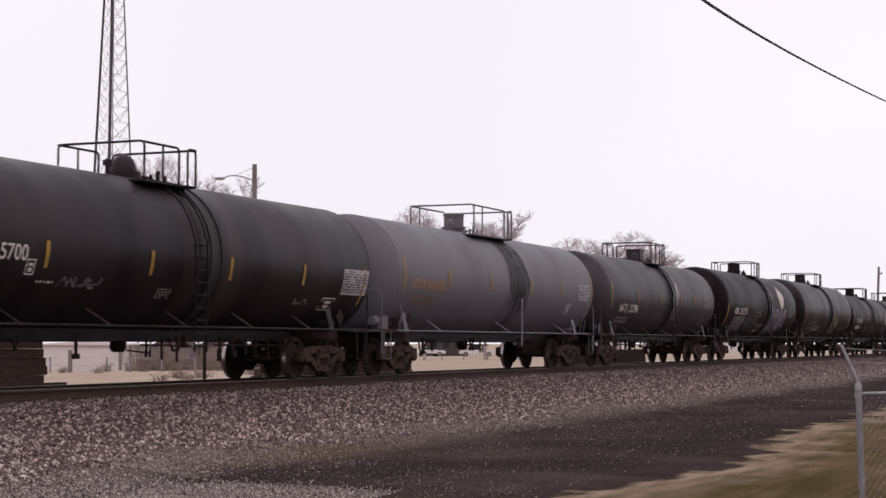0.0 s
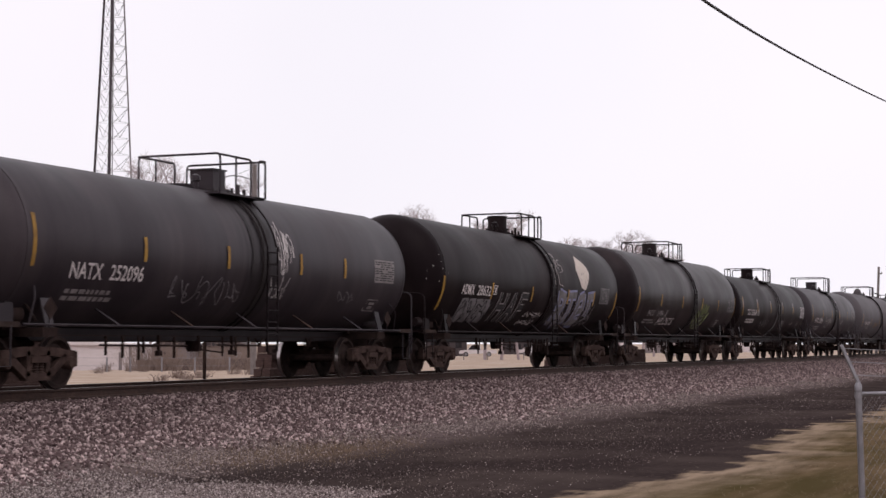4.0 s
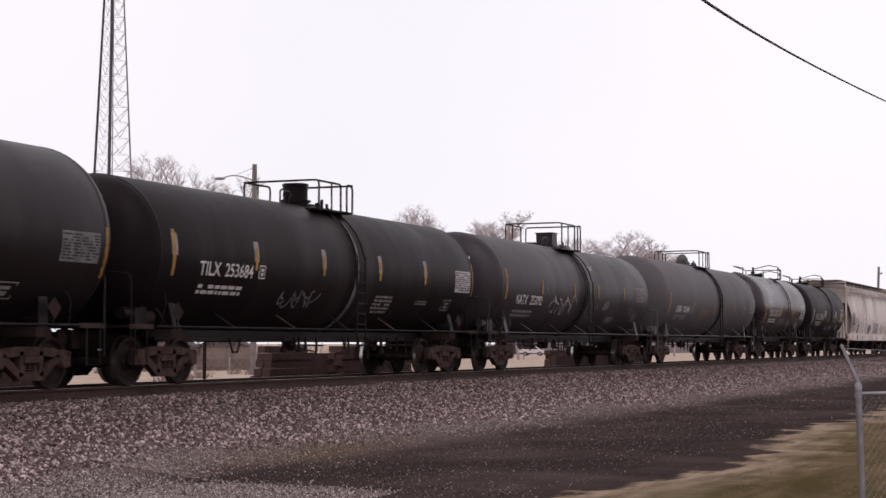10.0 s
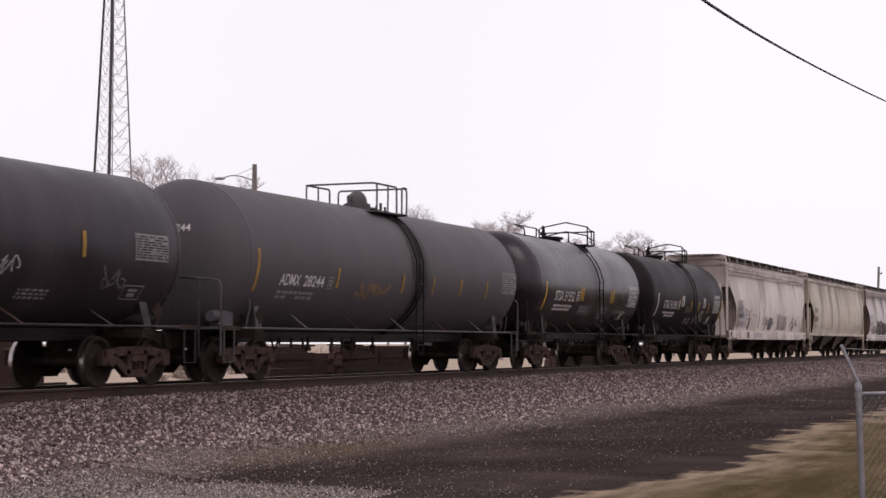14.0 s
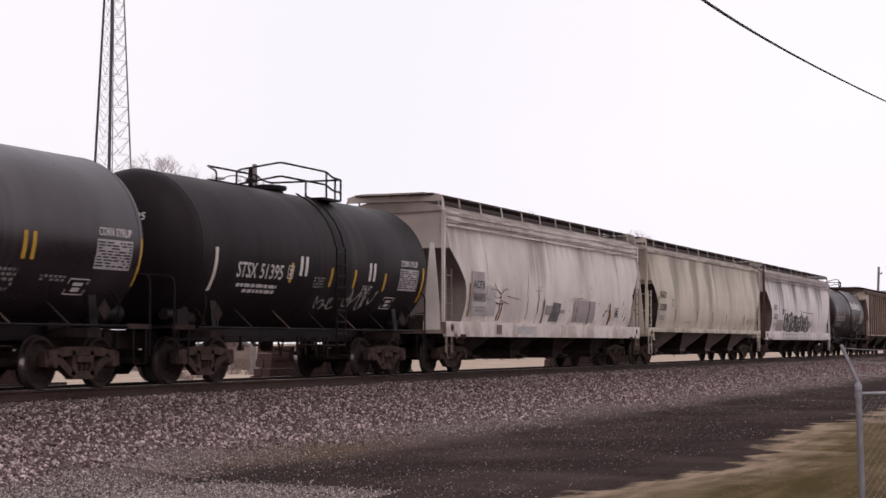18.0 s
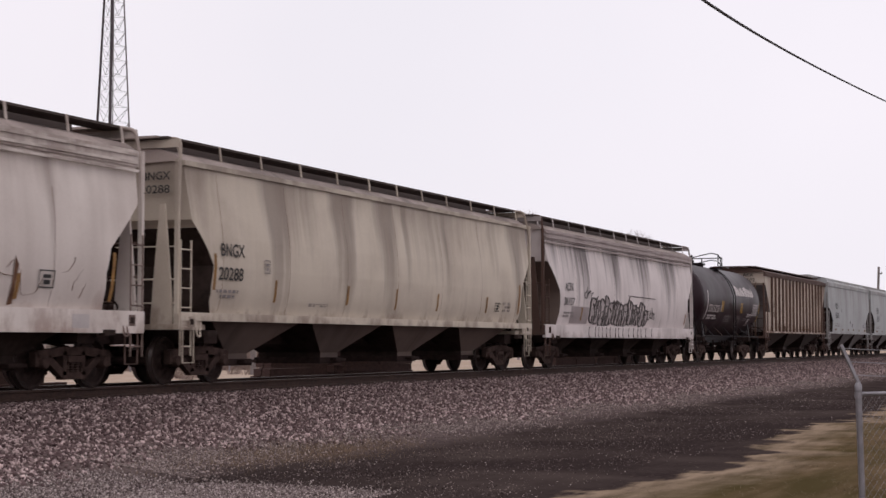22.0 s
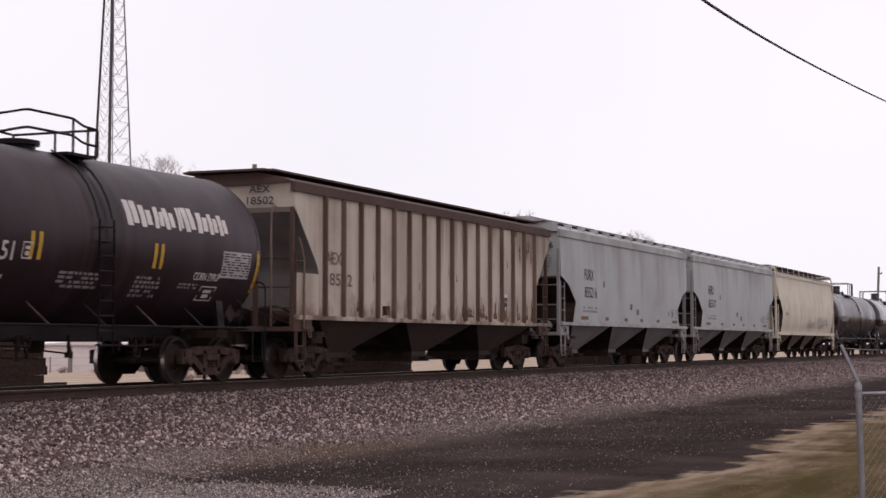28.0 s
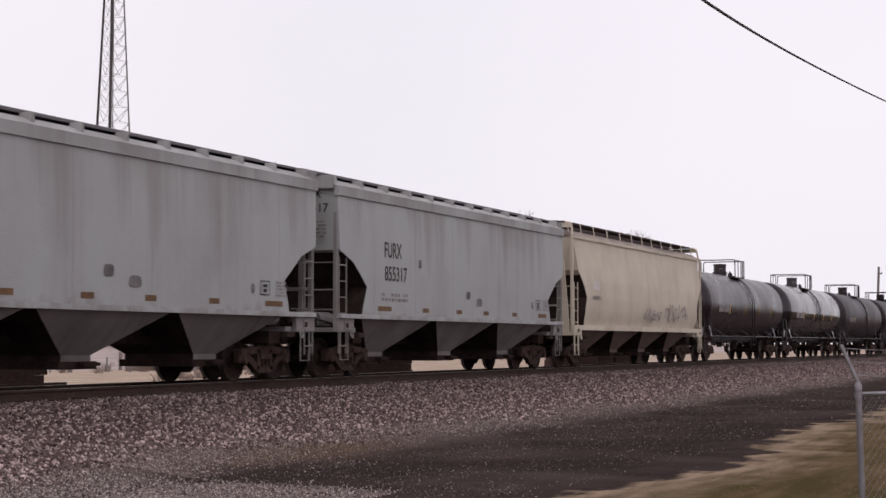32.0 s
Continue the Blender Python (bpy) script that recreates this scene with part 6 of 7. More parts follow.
    car, f, ln = big_tank(7, "slategrey", "slate grey tank car with a dark centre band", "dome", (0.8, 1.1, M["bandgrime"]), spill=(0.9, 0.25, 0.85), drips=(0.5, 1.2, 9, M["bandgrime"]), deck=(-0.4, 1.4, 0.55, 0.5), size=WIDE, marks=(-3.75, -0.16, 1.75, 3.6, 5.5), mz=2.03, first=(-7.45, 1.86), last=(7.94, 1.88))
    word(car, f, "ADMX", -6.43, 2.02, 0.90, 0.24, M["letter_white"])
    word(car, f, "28244", -5.35, 2.02, 0.95, 0.24, M["letter_white"])
    box_mark(car, f, -4.2, 2.0, 0.26, 0.26, M["letter_grey"])
    small_print(car, f, -6.4, 1.72, 1.7, 0.2, 2, M["letter_grey"], 61)
    scrawl(car, f, -2.69, 1.87, 1.8, 0.36, M["letter_brown"], 62, 5, 0.10, "faded ochre letters")
    head_word(car, ln, 1.6, 2.58, False, "28244", 0.0, 3.05, 0.55, 0.15, M["letter_white"])
    data_panel(car, f, 6.67, 2.19, 1.1, 0.59, M["letter_grey"])


def syrup_tanks():
    for i, num in ((8, "51552"), (9, "51395"), (13, "52151")):
        a, ln = car_span(i)
        label = {8: "short semi-gloss black corn syrup tank car", 9: "short dull black corn syrup tank car with small graffiti", 13: "short semi-gloss black corn syrup tank car with a white brand band"}[i]
        car, f = tank_car(a, ln, tc=ln - 4.16, body=TANK_PAINT[{8: "greygloss", 9: "deepblack", 13: "semigloss"}[i]](spill=((-0.7 if i == 13 else 0.0) + 0.75, 0.2, 0.8)), trim=M["deepblack"], label=label, shift=-0.7 if i == 13 else 0.0, tail={8: 0.0, 9: 0.2, 13: 0.0}[i], rail={8: 0.65, 9: 0.6, 13: -0.1}[i], **LITTLE)
        d = -0.6 if i == 13 else 0.0
        first = {8: M["yellow"], 9: M["spray_cream"], 13: M["letter_white"]}[i]
        mark(car, f, "reflector", -4.85, 1.82, 0.11, 0.85, first)
        mark(car, f, "reflector", 5.33, 1.82, 0.11, 0.85, M["yellow"])
        word(car, f, "STSX", d - 3.92, 2.12, 0.80, 0.31, M["letter_white"])
        word(car, f, num, d - 2.98, 2.12, 0.98, 0.31, M["letter_white"])
        box_mark(car, f, d - 1.78, 2.16, 0.25, 0.28, M["letter_white"])
        small_print(car, f, d - 3.8, 1.80, 1.7, 0.22, 2, M["letter_white"], 70 + i)
        if i != 9:
            for x in (-1.40, -1.17, 1.92, 2.16) if i == 8 else (-2.20, -1.98, 1.50, 1.72):
                mark(car, f, "reflector", x, 2.16, 0.10, 0.46, M["yellow"])
            small_print(car, f, -1.23, 1.72, 1.2, 0.30, 4, M["letter_grey"], 80 + i)
            small_print(car, f, 1.1, 1.62, 0.85, 0.40, 5, M["letter_grey"], 81 + i)
            small_print(car, f, 2.6, 1.82, 0.7, 0.12, 2, M["letter_grey"], 82 + i)
        else:
            for x, z in ((-1.67, 2.08), (0.24, 2.05), (1.45, 2.05), (3.10, 2.03)):
                mark(car, f, "reflector", x, z, 0.10, 0.42, M["yellow"])
            for x in (-1.26, -1.02, 2.22, 2.46):
                mark(car, f, "reflector", x, 2.24, 0.12, 0.42, M["letter_white"])
            scrawl(car, f, -0.04, 1.50, 0.95, 0.36, M["spray_white"], 75, 4, 0.03)
            scrawl(car, f, 1.36, 1.52, 1.5, 0.62, M["spray_white"], 76, 5, 0.035)
            small_print(car, f, -0.5, 2.0, 0.5, 0.25, 4, M["letter_grey"], 77)
            small_print(car, f, 2.0, 1.85, 0.5, 0.3, 4, M["letter_grey"], 78)
        word(car, f, "CORN SYRUP", 4.02 if i != 13 else 3.02, 2.66 if i != 13 else 2.0, 1.0, 0.15, M["letter_white"])
        data_panel(car, f, 3.98, 2.08, 1.1, 0.52)
        box_mark(car, f, 3.45, 1.62, 0.58, 0.28, M["letter_white"])
        head_word(car, ln, 1.58, 2.64, True, num, -0.15, 3.15, 0.5, 0.15, M["letter_white"])
        if i == 13:
            for x, w, h in ((0.64, 0.42, 0.46), (1.10, 0.40, 0.40), (1.54, 0.34, 0.40), (1.92, 0.36, 0.40), (2.36, 0.20, 0.44), (2.62, 0.40, 0.46), (3.06, 0.40, 0.40), (3.50, 0.34, 0.40), (3.88, 0.34, 0.40)):
                lean = 0.12 * w * math.sin(9 * x)
                b = Build()
                for u0, u1, k0, k1 in ((0.0, 0.42, 0.0, 1.0), (0.5, 0.92, 0.12, 1.0 if h > 0.41 else 0.8)):
                    q = [(x + u * w + lean * v, 2.90 + h * v) for v in (k0, (k0 + k1) / 2, k1) for u in (u0, u1)]
                    b.add([(xx, f(xx, zz) - 0.008, zz) for xx, zz in q], [(0, 1, 3, 2), (2, 3, 5, 4)])
                part("brand_shape", b, M["letter_white"], car, "plain white brand shape", angle=0)
            mark(car, f, "reflector", -4.83, 2.68, 0.11, 0.34, M["letter_white"])


ACF = [(1.44, 1.36), (1.55, 1.75), (1.60, 2.25), (1.585, 2.85), (1.51, 3.4), (1.44, 3.80), (1.42, 3.95), (1.40, 4.28)]


def plastic_hoppers():
    a, ln = car_span(10)
    ends = [(1.36, 1.85), (2.0, 1.9), (2.45, 1.8), (3.3, 0.86), (4.3, 0.76)]
    # slope sheet darker than the body, to deepen the shade under the end
    car, f = hopper_car(a, ln, ln - 4.2, M["white_hopper"], "dirty white covered hopper car with rounded sides and patches", ACF, ends, 3.3, (0.97, 1.37, 1.53), 4, lip=0.30, post_mat=M["post_rust"], slope_mat=M["roof_dirt_slope_shade"])
    mark(car, f, "paint_patch", -7.46, 1.98, 0.92, 0.76, M["patch_grey"], "grey repainted number patch", off=0.008)
    mark(car, f, "paint_patch", -7.46, 1.56, 1.85, 0.42, M["patch_pale"], "pale grey repainted patch", off=0.007)
    mark(car, f, "paint_patch", -6.35, 2.02, 0.75, 0.36, M["patch_pale"], "pale peeling patch", off=0.006)
    for x0, wide, mat in ((-4.0, 1.9, "patch_pale"), (-5.45, 0.42, "rust"), (6.9, 0.5, "patch_pale")):
        part("sill_patch", Build().box((x0 + wide / 2, -1.531, 1.17), (wide, 0.008, 0.24)), M[mat], car)
    part("card_holder", Build().box((-5.24, -1.54, 1.18), (0.34, 0.02, 0.26)), M["post_rust"], car)
    word(car, f, "ACFX", -7.39, 2.28, 0.88, 0.22, M["letter_black"], off=0.014)
    word(car, f, "36605", -7.38, 1.92, 0.93, 0.24, M["letter_black"], off=0.014)
    small_print(car, f, -7.3, 1.63, 0.9, 0.18, 2, M["letter_grey"], 90)
    for x, z, w, h in ((1.37, 1.46, 2.26, 0.70), (-1.35, 1.66, 0.75, 0.28), (0.04, 1.72, 0.45, 0.12)):
        mark(car, f, "paint_patch", x, z, w, h, M["patch_grey"], "grey paint-out patch", off=0.008)
    box_mark(car, f, 5.91, 1.70, 0.44, 0.30, M["letter_black"])
    for x, z, h in ((-7.62, 1.51, 0.9), (1.70, 1.50, 0.44), (5.37, 1.50, 0.42), (8.03, 1.52, 0.86)):
        mark(car, f, "reflector", x - 0.05, z, 0.10, h, M["ochre"], off=0.010)
    patch(car, f, [(-0.95, 1.46), (-0.05, 1.46), (0.08, 2.02), (-0.65, 2.05)], M["spray_grey"], "dark grey paint-out patch", off=0.012)
    # a branching scab of rust where the paint has split
    for pts, r in (([(-5.42, 1.44), (-5.30, 1.75), (-5.22, 2.20)], 0.030), ([(-5.22, 1.44), (-5.12, 1.80), (-5.10, 2.05)], 0.024), ([(-5.62, 1.92), (-5.3, 1.90), (-4.9, 1.95), (-4.55, 1.92)], 0.026),
                   ([(-5.25, 2.18), (-5.6, 2.30), (-6.0, 2.28), (-6.25, 2.42)], 0.016), ([(-5.2, 2.2), (-4.9, 2.34), (-4.6, 2.30)], 0.014), ([(-5.2, 2.1), (-5.55, 2.06), (-5.9, 2.14)], 0.012),
                   ([(-4.7, 2.12), (-4.2, 2.10), (-3.6, 2.06)], 0.010), ([(-5.6, 2.3), (-5.75, 2.46)], 0.010), ([(-2.1, 1.7), (-2.0, 2.1), (-2.05, 2.5)], 0.010), ([(-2.3, 2.36), (-1.9, 2.34), (-1.75, 2.5)], 0.008),
                   ([(-3.0, 1.5), (-2.96, 1.9), (-3.02, 2.3), (-2.95, 2.8)], 0.008), ([(1.5, 2.2), (2.1, 2.24), (2.7, 2.18)], 0.008), ([(4.6, 1.7), (4.9, 1.9), (5.3, 1.86)], 0.012)):
        fine = [(p[0] + (q[0] - p[0]) * j / 4 + 0.02 * math.sin(9 * p[0] + 2 * j), p[1] + (q[1] - p[1]) * j / 4 + 0.015 * math.sin(7 * p[1] + 3 * j)) for p, q in zip(pts, pts[1:]) for j in range(4)] + [pts[-1]]
        part("rust_crack", Build().tube([(u, f(u, v) - 0.003, v) for u, v in fine], r, 5, 0.004), M["rust"], car)
    cracks(car, f, 5.0, 1.5, 3.0, 1.0, 6, M["rust"], 5, 0.008)
    cracks(car, f, -1.8, 1.5, 6.5, 1.2, 7, M["rust"], 6, 0.006)
    for x in (-1.6, 2.9, 5.2):
        patch(car, f, [(x, 1.40), (x + 0.14, 1.42), (x + 0.10, 1.75), (x + 0.16, 2.05), (x + 0.05, 2.2), (x + 0.03, 1.8)], M["rust"], "brown rust scab")
    for x in (-6.3, -2.1, 2.1, 6.3):
        part("seam", strip_mesh(f, x, x + 0.012, 1.4, 3.4, 1, 12, 0, 0.005), M["rust"], car, "thin rusty weld seam", angle=0)

    a, ln = car_span(11)
    ends2 = [(1.36, 1.85), (1.6, 1.7), (1.95, 1.68), (2.3, 1.72), (2.6, 1.5), (2.9, 1.2), (3.15, 0.96), (4.3, 0.90)]
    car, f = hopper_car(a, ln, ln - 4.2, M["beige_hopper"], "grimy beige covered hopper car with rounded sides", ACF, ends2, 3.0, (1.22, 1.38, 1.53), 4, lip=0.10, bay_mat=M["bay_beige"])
    word(car, f, "BNGX", -8.48, 2.50, 0.93, 0.26, M["letter_black"])
    word(car, f, "20288", -8.57, 2.03, 0.97, 0.26, M["letter_black"])
    small_print(car, f, -8.6, 1.66, 0.86, 0.2, 2, M["letter_grey"], 91)
    box_mark(car, f, -6.73, 2.22, 0.25, 0.28, M["letter_grey"])
    box_mark(car, f, 6.69, 1.68, 0.36, 0.24, M["letter_black"])
    for x, z, h in ((-8.7, 1.83, 0.71), (-6.19, 1.64, 0.46), (-2.73, 1.66, 0.43), (-0.04, 1.60, 0.5), (2.55, 1.61, 0.45), (6.04, 1.63, 0.44), (8.6, 1.63, 0.85)):
        mark(car, f, "reflector", x - 0.05, z, 0.10, h, M["ochre"])
    small_print(car, f, 7.3, 1.66, 0.6, 0.3, 3, M["letter_grey"], 92)
    small_print(car, f, -4.6, 1.58, 0.9, 0.08, 2, M["letter_grey"], 93)
    word_end(car, "BNGX", -ln / 2 + 0.87, -0.5, 3.92, 0.62, 0.16, M["letter_black"])
    word_end(car, "20288", -ln / 2 + 0.87, -0.45, 3.66, 0.66, 0.16, M["letter_black"])
    for k in range(7):
        x = -8.4 + 2.8 * k
        part("seam", strip_mesh(f, x, x + 0.010, 1.4, 4.1, 1, 12, 0, 0.004), M["rust"], car, "thin rusty weld seam", angle=0)

    a, ln = car_span(12)
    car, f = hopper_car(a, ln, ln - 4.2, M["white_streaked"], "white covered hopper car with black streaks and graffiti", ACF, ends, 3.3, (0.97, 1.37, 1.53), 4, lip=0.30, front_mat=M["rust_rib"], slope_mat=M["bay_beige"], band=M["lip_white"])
    word(car, f, "ACFX", -7.44, 2.45, 0.84, 0.26, M["letter_black"])
    word(car, f, "36157", -7.51, 1.99, 1.0, 0.25, M["letter_black"])
    mark(car, f, "paint_patch", -6.76, 1.42, 1.85, 0.55, M["patch_grey"], "grey scrubbed patch", off=0.006)
    small_print(car, f, -7.5, 1.6, 1.0, 0.2, 2, M["letter_grey"], 95)
    rng = random.Random(61)
    low = lambda xx, zz: min(f(xx, zz), -1.535 if zz < 1.4 else 0)
    x, count = -4.75, 0
    while x < 2.0:
        w, h, z0 = rng.uniform(0.36, 0.66), rng.uniform(0.74, 0.96) - 0.03 * (x + 4.7), rng.uniform(1.39, 1.46)
        p, q, tilt = rng.uniform(0, 6), rng.uniform(0, 6), rng.uniform(-0.12, 0.14)
        ring = []
        for j in range(26):
            t = 6.2832 * j / 26
            u = 0.58 * w * abs(math.cos(t)) ** 0.7 * (1 if math.cos(t) > 0 else -1) * (1 + 0.16 * math.sin(2 * t + p) + 0.10 * math.sin(5 * t + q))
            v = 0.52 * h * abs(math.sin(t)) ** 0.75 * (1 if math.sin(t) > 0 else -1) * (1 + 0.12 * math.sin(2 * t + q))
            ring.append((x + w / 2 + u + tilt * v, z0 + h / 2 + v))
        patch(car, f, ring, M["spray_dull"], "dull grey sprayed shape", "graffiti", 0.008 + 0.002 * (count % 2))
        part("graffiti", Build().tube([(a, f(a, c) - 0.010, c) for a, c in ring + ring[:1]], 0.030, 5), M["spray_soft"], car, "black sprayed outline")
        # notches and bars that break up each shape
        mx, mz = x + w / 2, z0 + h / 2
        cuts = (([(mx, z0 - 0.03), (mx + 0.03, mz - 0.05)], [(mx - 0.05, mz + 0.18 * h), (mx + 0.1, mz + 0.2 * h)]), ([(mx + 0.55 * w, mz + 0.06), (mx - 0.02, mz + 0.02)], [(mx + 0.5 * w, mz - 0.24 * h), (mx, mz - 0.22 * h)]),
                ([(mx - 0.03, z0 + h), (mx, mz + 0.1)], [(mx - 0.55 * w, mz - 0.12), (mx - 0.1 * w, mz - 0.08)]), ([(mx - 0.06, mz + 0.25 * h), (mx + 0.06, mz + 0.12 * h), (mx - 0.05, mz + 0.05 * h)], [(mx, z0), (mx - 0.03, mz - 0.2 * h)]))[(count * 3 + int(4 * p)) % 4]
        for sub in cuts:
            part("graffiti", Build().tube([(a, f(a, c) - 0.014, c) for a, c in sub], 0.034, 5, 0.022), M["spray_soft"], car, "black sprayed notch")
        if count % 2:
            top = z0 + h * 1.03
            part("graffiti", Build().tube([(x + 0.1, f(x, top) - 0.006, top), (x + rng.uniform(0.05, 0.3), f(x, top + 0.12) - 0.006, top + rng.uniform(0.05, 0.14))], 0.03, 4, 0.012), M["spray_soft"], car, "black sprayed tick")
        x += w * 0.95
        count += 1
    x = -5.4
    while x < 2.6:
        w = rng.uniform(0.3, 0.8)
        patch(car, low, [(x, 1.02), (x + 0.2 * w, 1.30), (x + 0.75 * w, rng.uniform(1.26, 1.35)), (x + 0.95 * w, 1.18), (x + 0.7 * w, 1.0)], M["letter_white"], "white sprayed slab on the sill", "graffiti", 0.010)
        part("graffiti", Build().tube([(x + w, -1.543, 0.99), (x + w * 0.86, -1.543, 1.15), (x + w * 1.02, -1.543, 1.33)], 0.012, 4), M["spray_soft"], car, "black sprayed stroke")
        x += w * 1.05
    del low
    scrawl(car, f, -5.4, 2.2, 0.8, 0.45, M["spray_black"], 96, 3, 0.04)
    scrawl(car, f, 2.2, 1.6, 0.9, 0.5, M["spray_black"], 97, 3, 0.04)
    for x in (-5.72, -1.6, 2.0, 7.6):
        mark(car, f, "reflector", x, 1.52, 0.14, 0.42, M["ochre"], off=0.008)
    part("scratch", Build().tube([(-0.42 + 0.4 * k, f(0, 2.45) - 0.003, 2.46 - 0.004 * k) for k in range(10)], 0.012, 4), M["slope_dark"], car)
    for x in (-6.3, -2.1, 2.1, 6.3):
        part("seam", strip_mesh(f, x, x + 0.012, 1.4, 3.4, 1, 12, 0, 0.005), M["rust"], car, "thin rusty weld seam", angle=0)

    a, ln = car_span(17)
    car, f = hopper_car(a, ln, ln - 4.2, M["cream_hopper"], "cream covered hopper car with scribbles along the sill", ACF, ends2, 3.0, (1.22, 1.38, 1.53), 4, lip=0.10, bay_mat=M["bay_beige"])
    mark(car, f, "paint_patch", -6.6, 2.55, 0.7, 0.30, M["letter_white"], "white framed mark")
    small_print(car, f, -6.7, 2.18, 0.9, 0.22, 1, M["letter_grey"], 98)
    scrawl(car, f, -0.4, 1.55, 2.4, 0.55, M["patch_grey"], 99, 7, 0.06)
    scrawl(car, f, 2.6, 1.55, 3.2, 0.8, M["patch_grey"], 100, 8, 0.07)


def grain_hoppers():
    a, ln = car_span(14)
    straight = [(1.52, 1.36), (1.52, 4.25)]
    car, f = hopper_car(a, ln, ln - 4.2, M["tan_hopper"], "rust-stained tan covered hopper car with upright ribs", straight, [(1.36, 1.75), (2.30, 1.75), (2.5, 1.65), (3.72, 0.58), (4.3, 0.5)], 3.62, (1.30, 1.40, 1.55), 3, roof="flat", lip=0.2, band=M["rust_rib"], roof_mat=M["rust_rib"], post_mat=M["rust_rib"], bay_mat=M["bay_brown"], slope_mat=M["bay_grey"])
    for k in range(16):
        x = -6.95 + 0.925 * k
        for y in (-1, 1):
            part("rib", Build().box((x, y * 1.57, 2.72), (0.07, 0.10, 2.68)), M["rib_tan"], car)
    for y in (-1, 1):
        part("end_side_panel", Build().box((-ln / 2 + 1.22, y * 1.50, 1.85), (1.02, 0.03, 0.92)), M["tan_hopper"], car, "stained tan side panel below the slope sheet")
        part("end_pipe_rail", Build().tube(bent([(-ln / 2 + 0.95, y * 1.56, 1.1), (-ln / 2 + 0.95, y * 1.56, 2.6), (-ln / 2 + 0.72, y * 1.56, 3.05)], 0.15), 0.026, 6), M["rib_tan"], car)
        part("end_pipe_rail", Build().tube(bent([(-ln / 2 + 0.30, y * 1.1, 1.15), (-ln / 2 + 0.30, y * 1.1, 3.6), (-ln / 2 + 0.45, y * 1.1, 3.75)], 0.1), 0.026, 6), M["rib_tan"], car)
    word(car, f, "18502", -6.85, 2.08, 1.35, 0.28, M["bay_beige"], "ghostly worn number")
    word(car, f, "AEX", -6.85, 2.55, 0.8, 0.28, M["bay_beige"])
    mark(car, f, "rust_patch", -3.84, 1.46, 0.42, 0.22, M["slope_dark"], "dark rusted square", off=0.01)
    mark(car, f, "sign_plate", 4.26, 1.72, 0.44, 0.46, M["letter_white"])
    box_mark(car, f, 1.55, 1.50, 0.30, 0.22, M["rust_rib"])
    rng = random.Random(9)
    def flame(x, z, w, h, off):
        """A ragged tongue of rust creeping up from a seam."""
        p = rng.uniform(0, 6)
        left = [(x - w * 0.5 * (1 - t) ** 0.6 * (1 + 0.5 * math.sin(9 * t + p)), z + h * t) for t in [j / 9 for j in range(10)]]
        right = [(x + w * 0.5 * (1 - t) ** 0.7 * (1 + 0.5 * math.sin(11 * t + 2 * p)), z + h * t) for t in [j / 9 for j in range(9, -1, -1)]]
        patch(car, f, left + right, M["rust"], "", "rust_stain", off)

    for k in range(34):
        x = rng.uniform(1.2, 6.8) if k < 22 else rng.uniform(-6.5, 1)
        flame(x, 1.42 + 0.12 * rng.random(), rng.uniform(0.04, 0.24) * (1 if k < 22 else 0.5), rng.uniform(0.12, 0.75) * (1 if k < 22 else 0.5), 0.004 + 0.0004 * k)
    for k in range(16):
        x, z = rng.uniform(5.4, 7.0), rng.uniform(3.1, 3.9)
        flame(x, z, rng.uniform(0.03, 0.14), rng.uniform(0.15, 0.6), 0.004 + 0.0006 * k)
    for k in range(14):
        x, z = rng.uniform(-6.8, 5), rng.uniform(1.9, 3.2)
        flame(x, z, rng.uniform(0.02, 0.07), rng.uniform(0.1, 0.35), 0.004 + 0.0006 * k)
    for u, v in ((4.29, 1.97), (4.49, 1.97), (4.29, 1.83), (4.49, 1.83)):
        mark(car, f, "sign_square", u, v, 0.18, 0.12, M["letter_black"], off=0.012)
    word_end(car, "AEX", -ln / 2 + 0.49, -0.45, 4.04, 0.52, 0.15, M["letter_black"])
    word_end(car, "18502", -ln / 2 + 0.49, -0.40, 3.78, 0.66, 0.17, M["letter_black"])
    part("sign_plate", Build().box((-ln / 2 + 0.55, 0.35, 3.92), (0.02, 0.3, 0.3)), M["tan_hopper"], car)

    flat = [(1.54, 1.42), (1.555, 2.4), (1.54, 3.4), (1.50, 4.36)]
    fend = [(1.42, 1.8), (1.6, 1.85), (2.1, 2.05), (2.65, 1.3), (2.9, 0.6), (4.4, 0.53)]
    for i, num in ((15, "855216"), (16, "855317")):
        a, ln = car_span(i)
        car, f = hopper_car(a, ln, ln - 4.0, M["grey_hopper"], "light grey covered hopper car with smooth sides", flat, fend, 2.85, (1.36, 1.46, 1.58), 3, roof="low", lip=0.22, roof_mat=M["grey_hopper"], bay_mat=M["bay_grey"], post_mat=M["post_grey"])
        word(car, f, "FURX", -5.50, 2.84, 1.00, 0.37, M["letter_black"])
        word(car, f, num, -5.51, 2.28, 1.32, 0.36, M["letter_black"])
        small_print(car, f, -5.67, 1.77, 1.55, 0.24, 2, M["letter_grey"], 101)
        for x, w in ((-5.86, 0.91), (-3.18, 0.46), (-0.94, 0.46), (1.05, 0.45), (3.31, 0.46), (5.55, 0.90)):
            mark(car, f, "reflector", x, 1.56, w * 0.85, 0.11, M["rust_tape"])
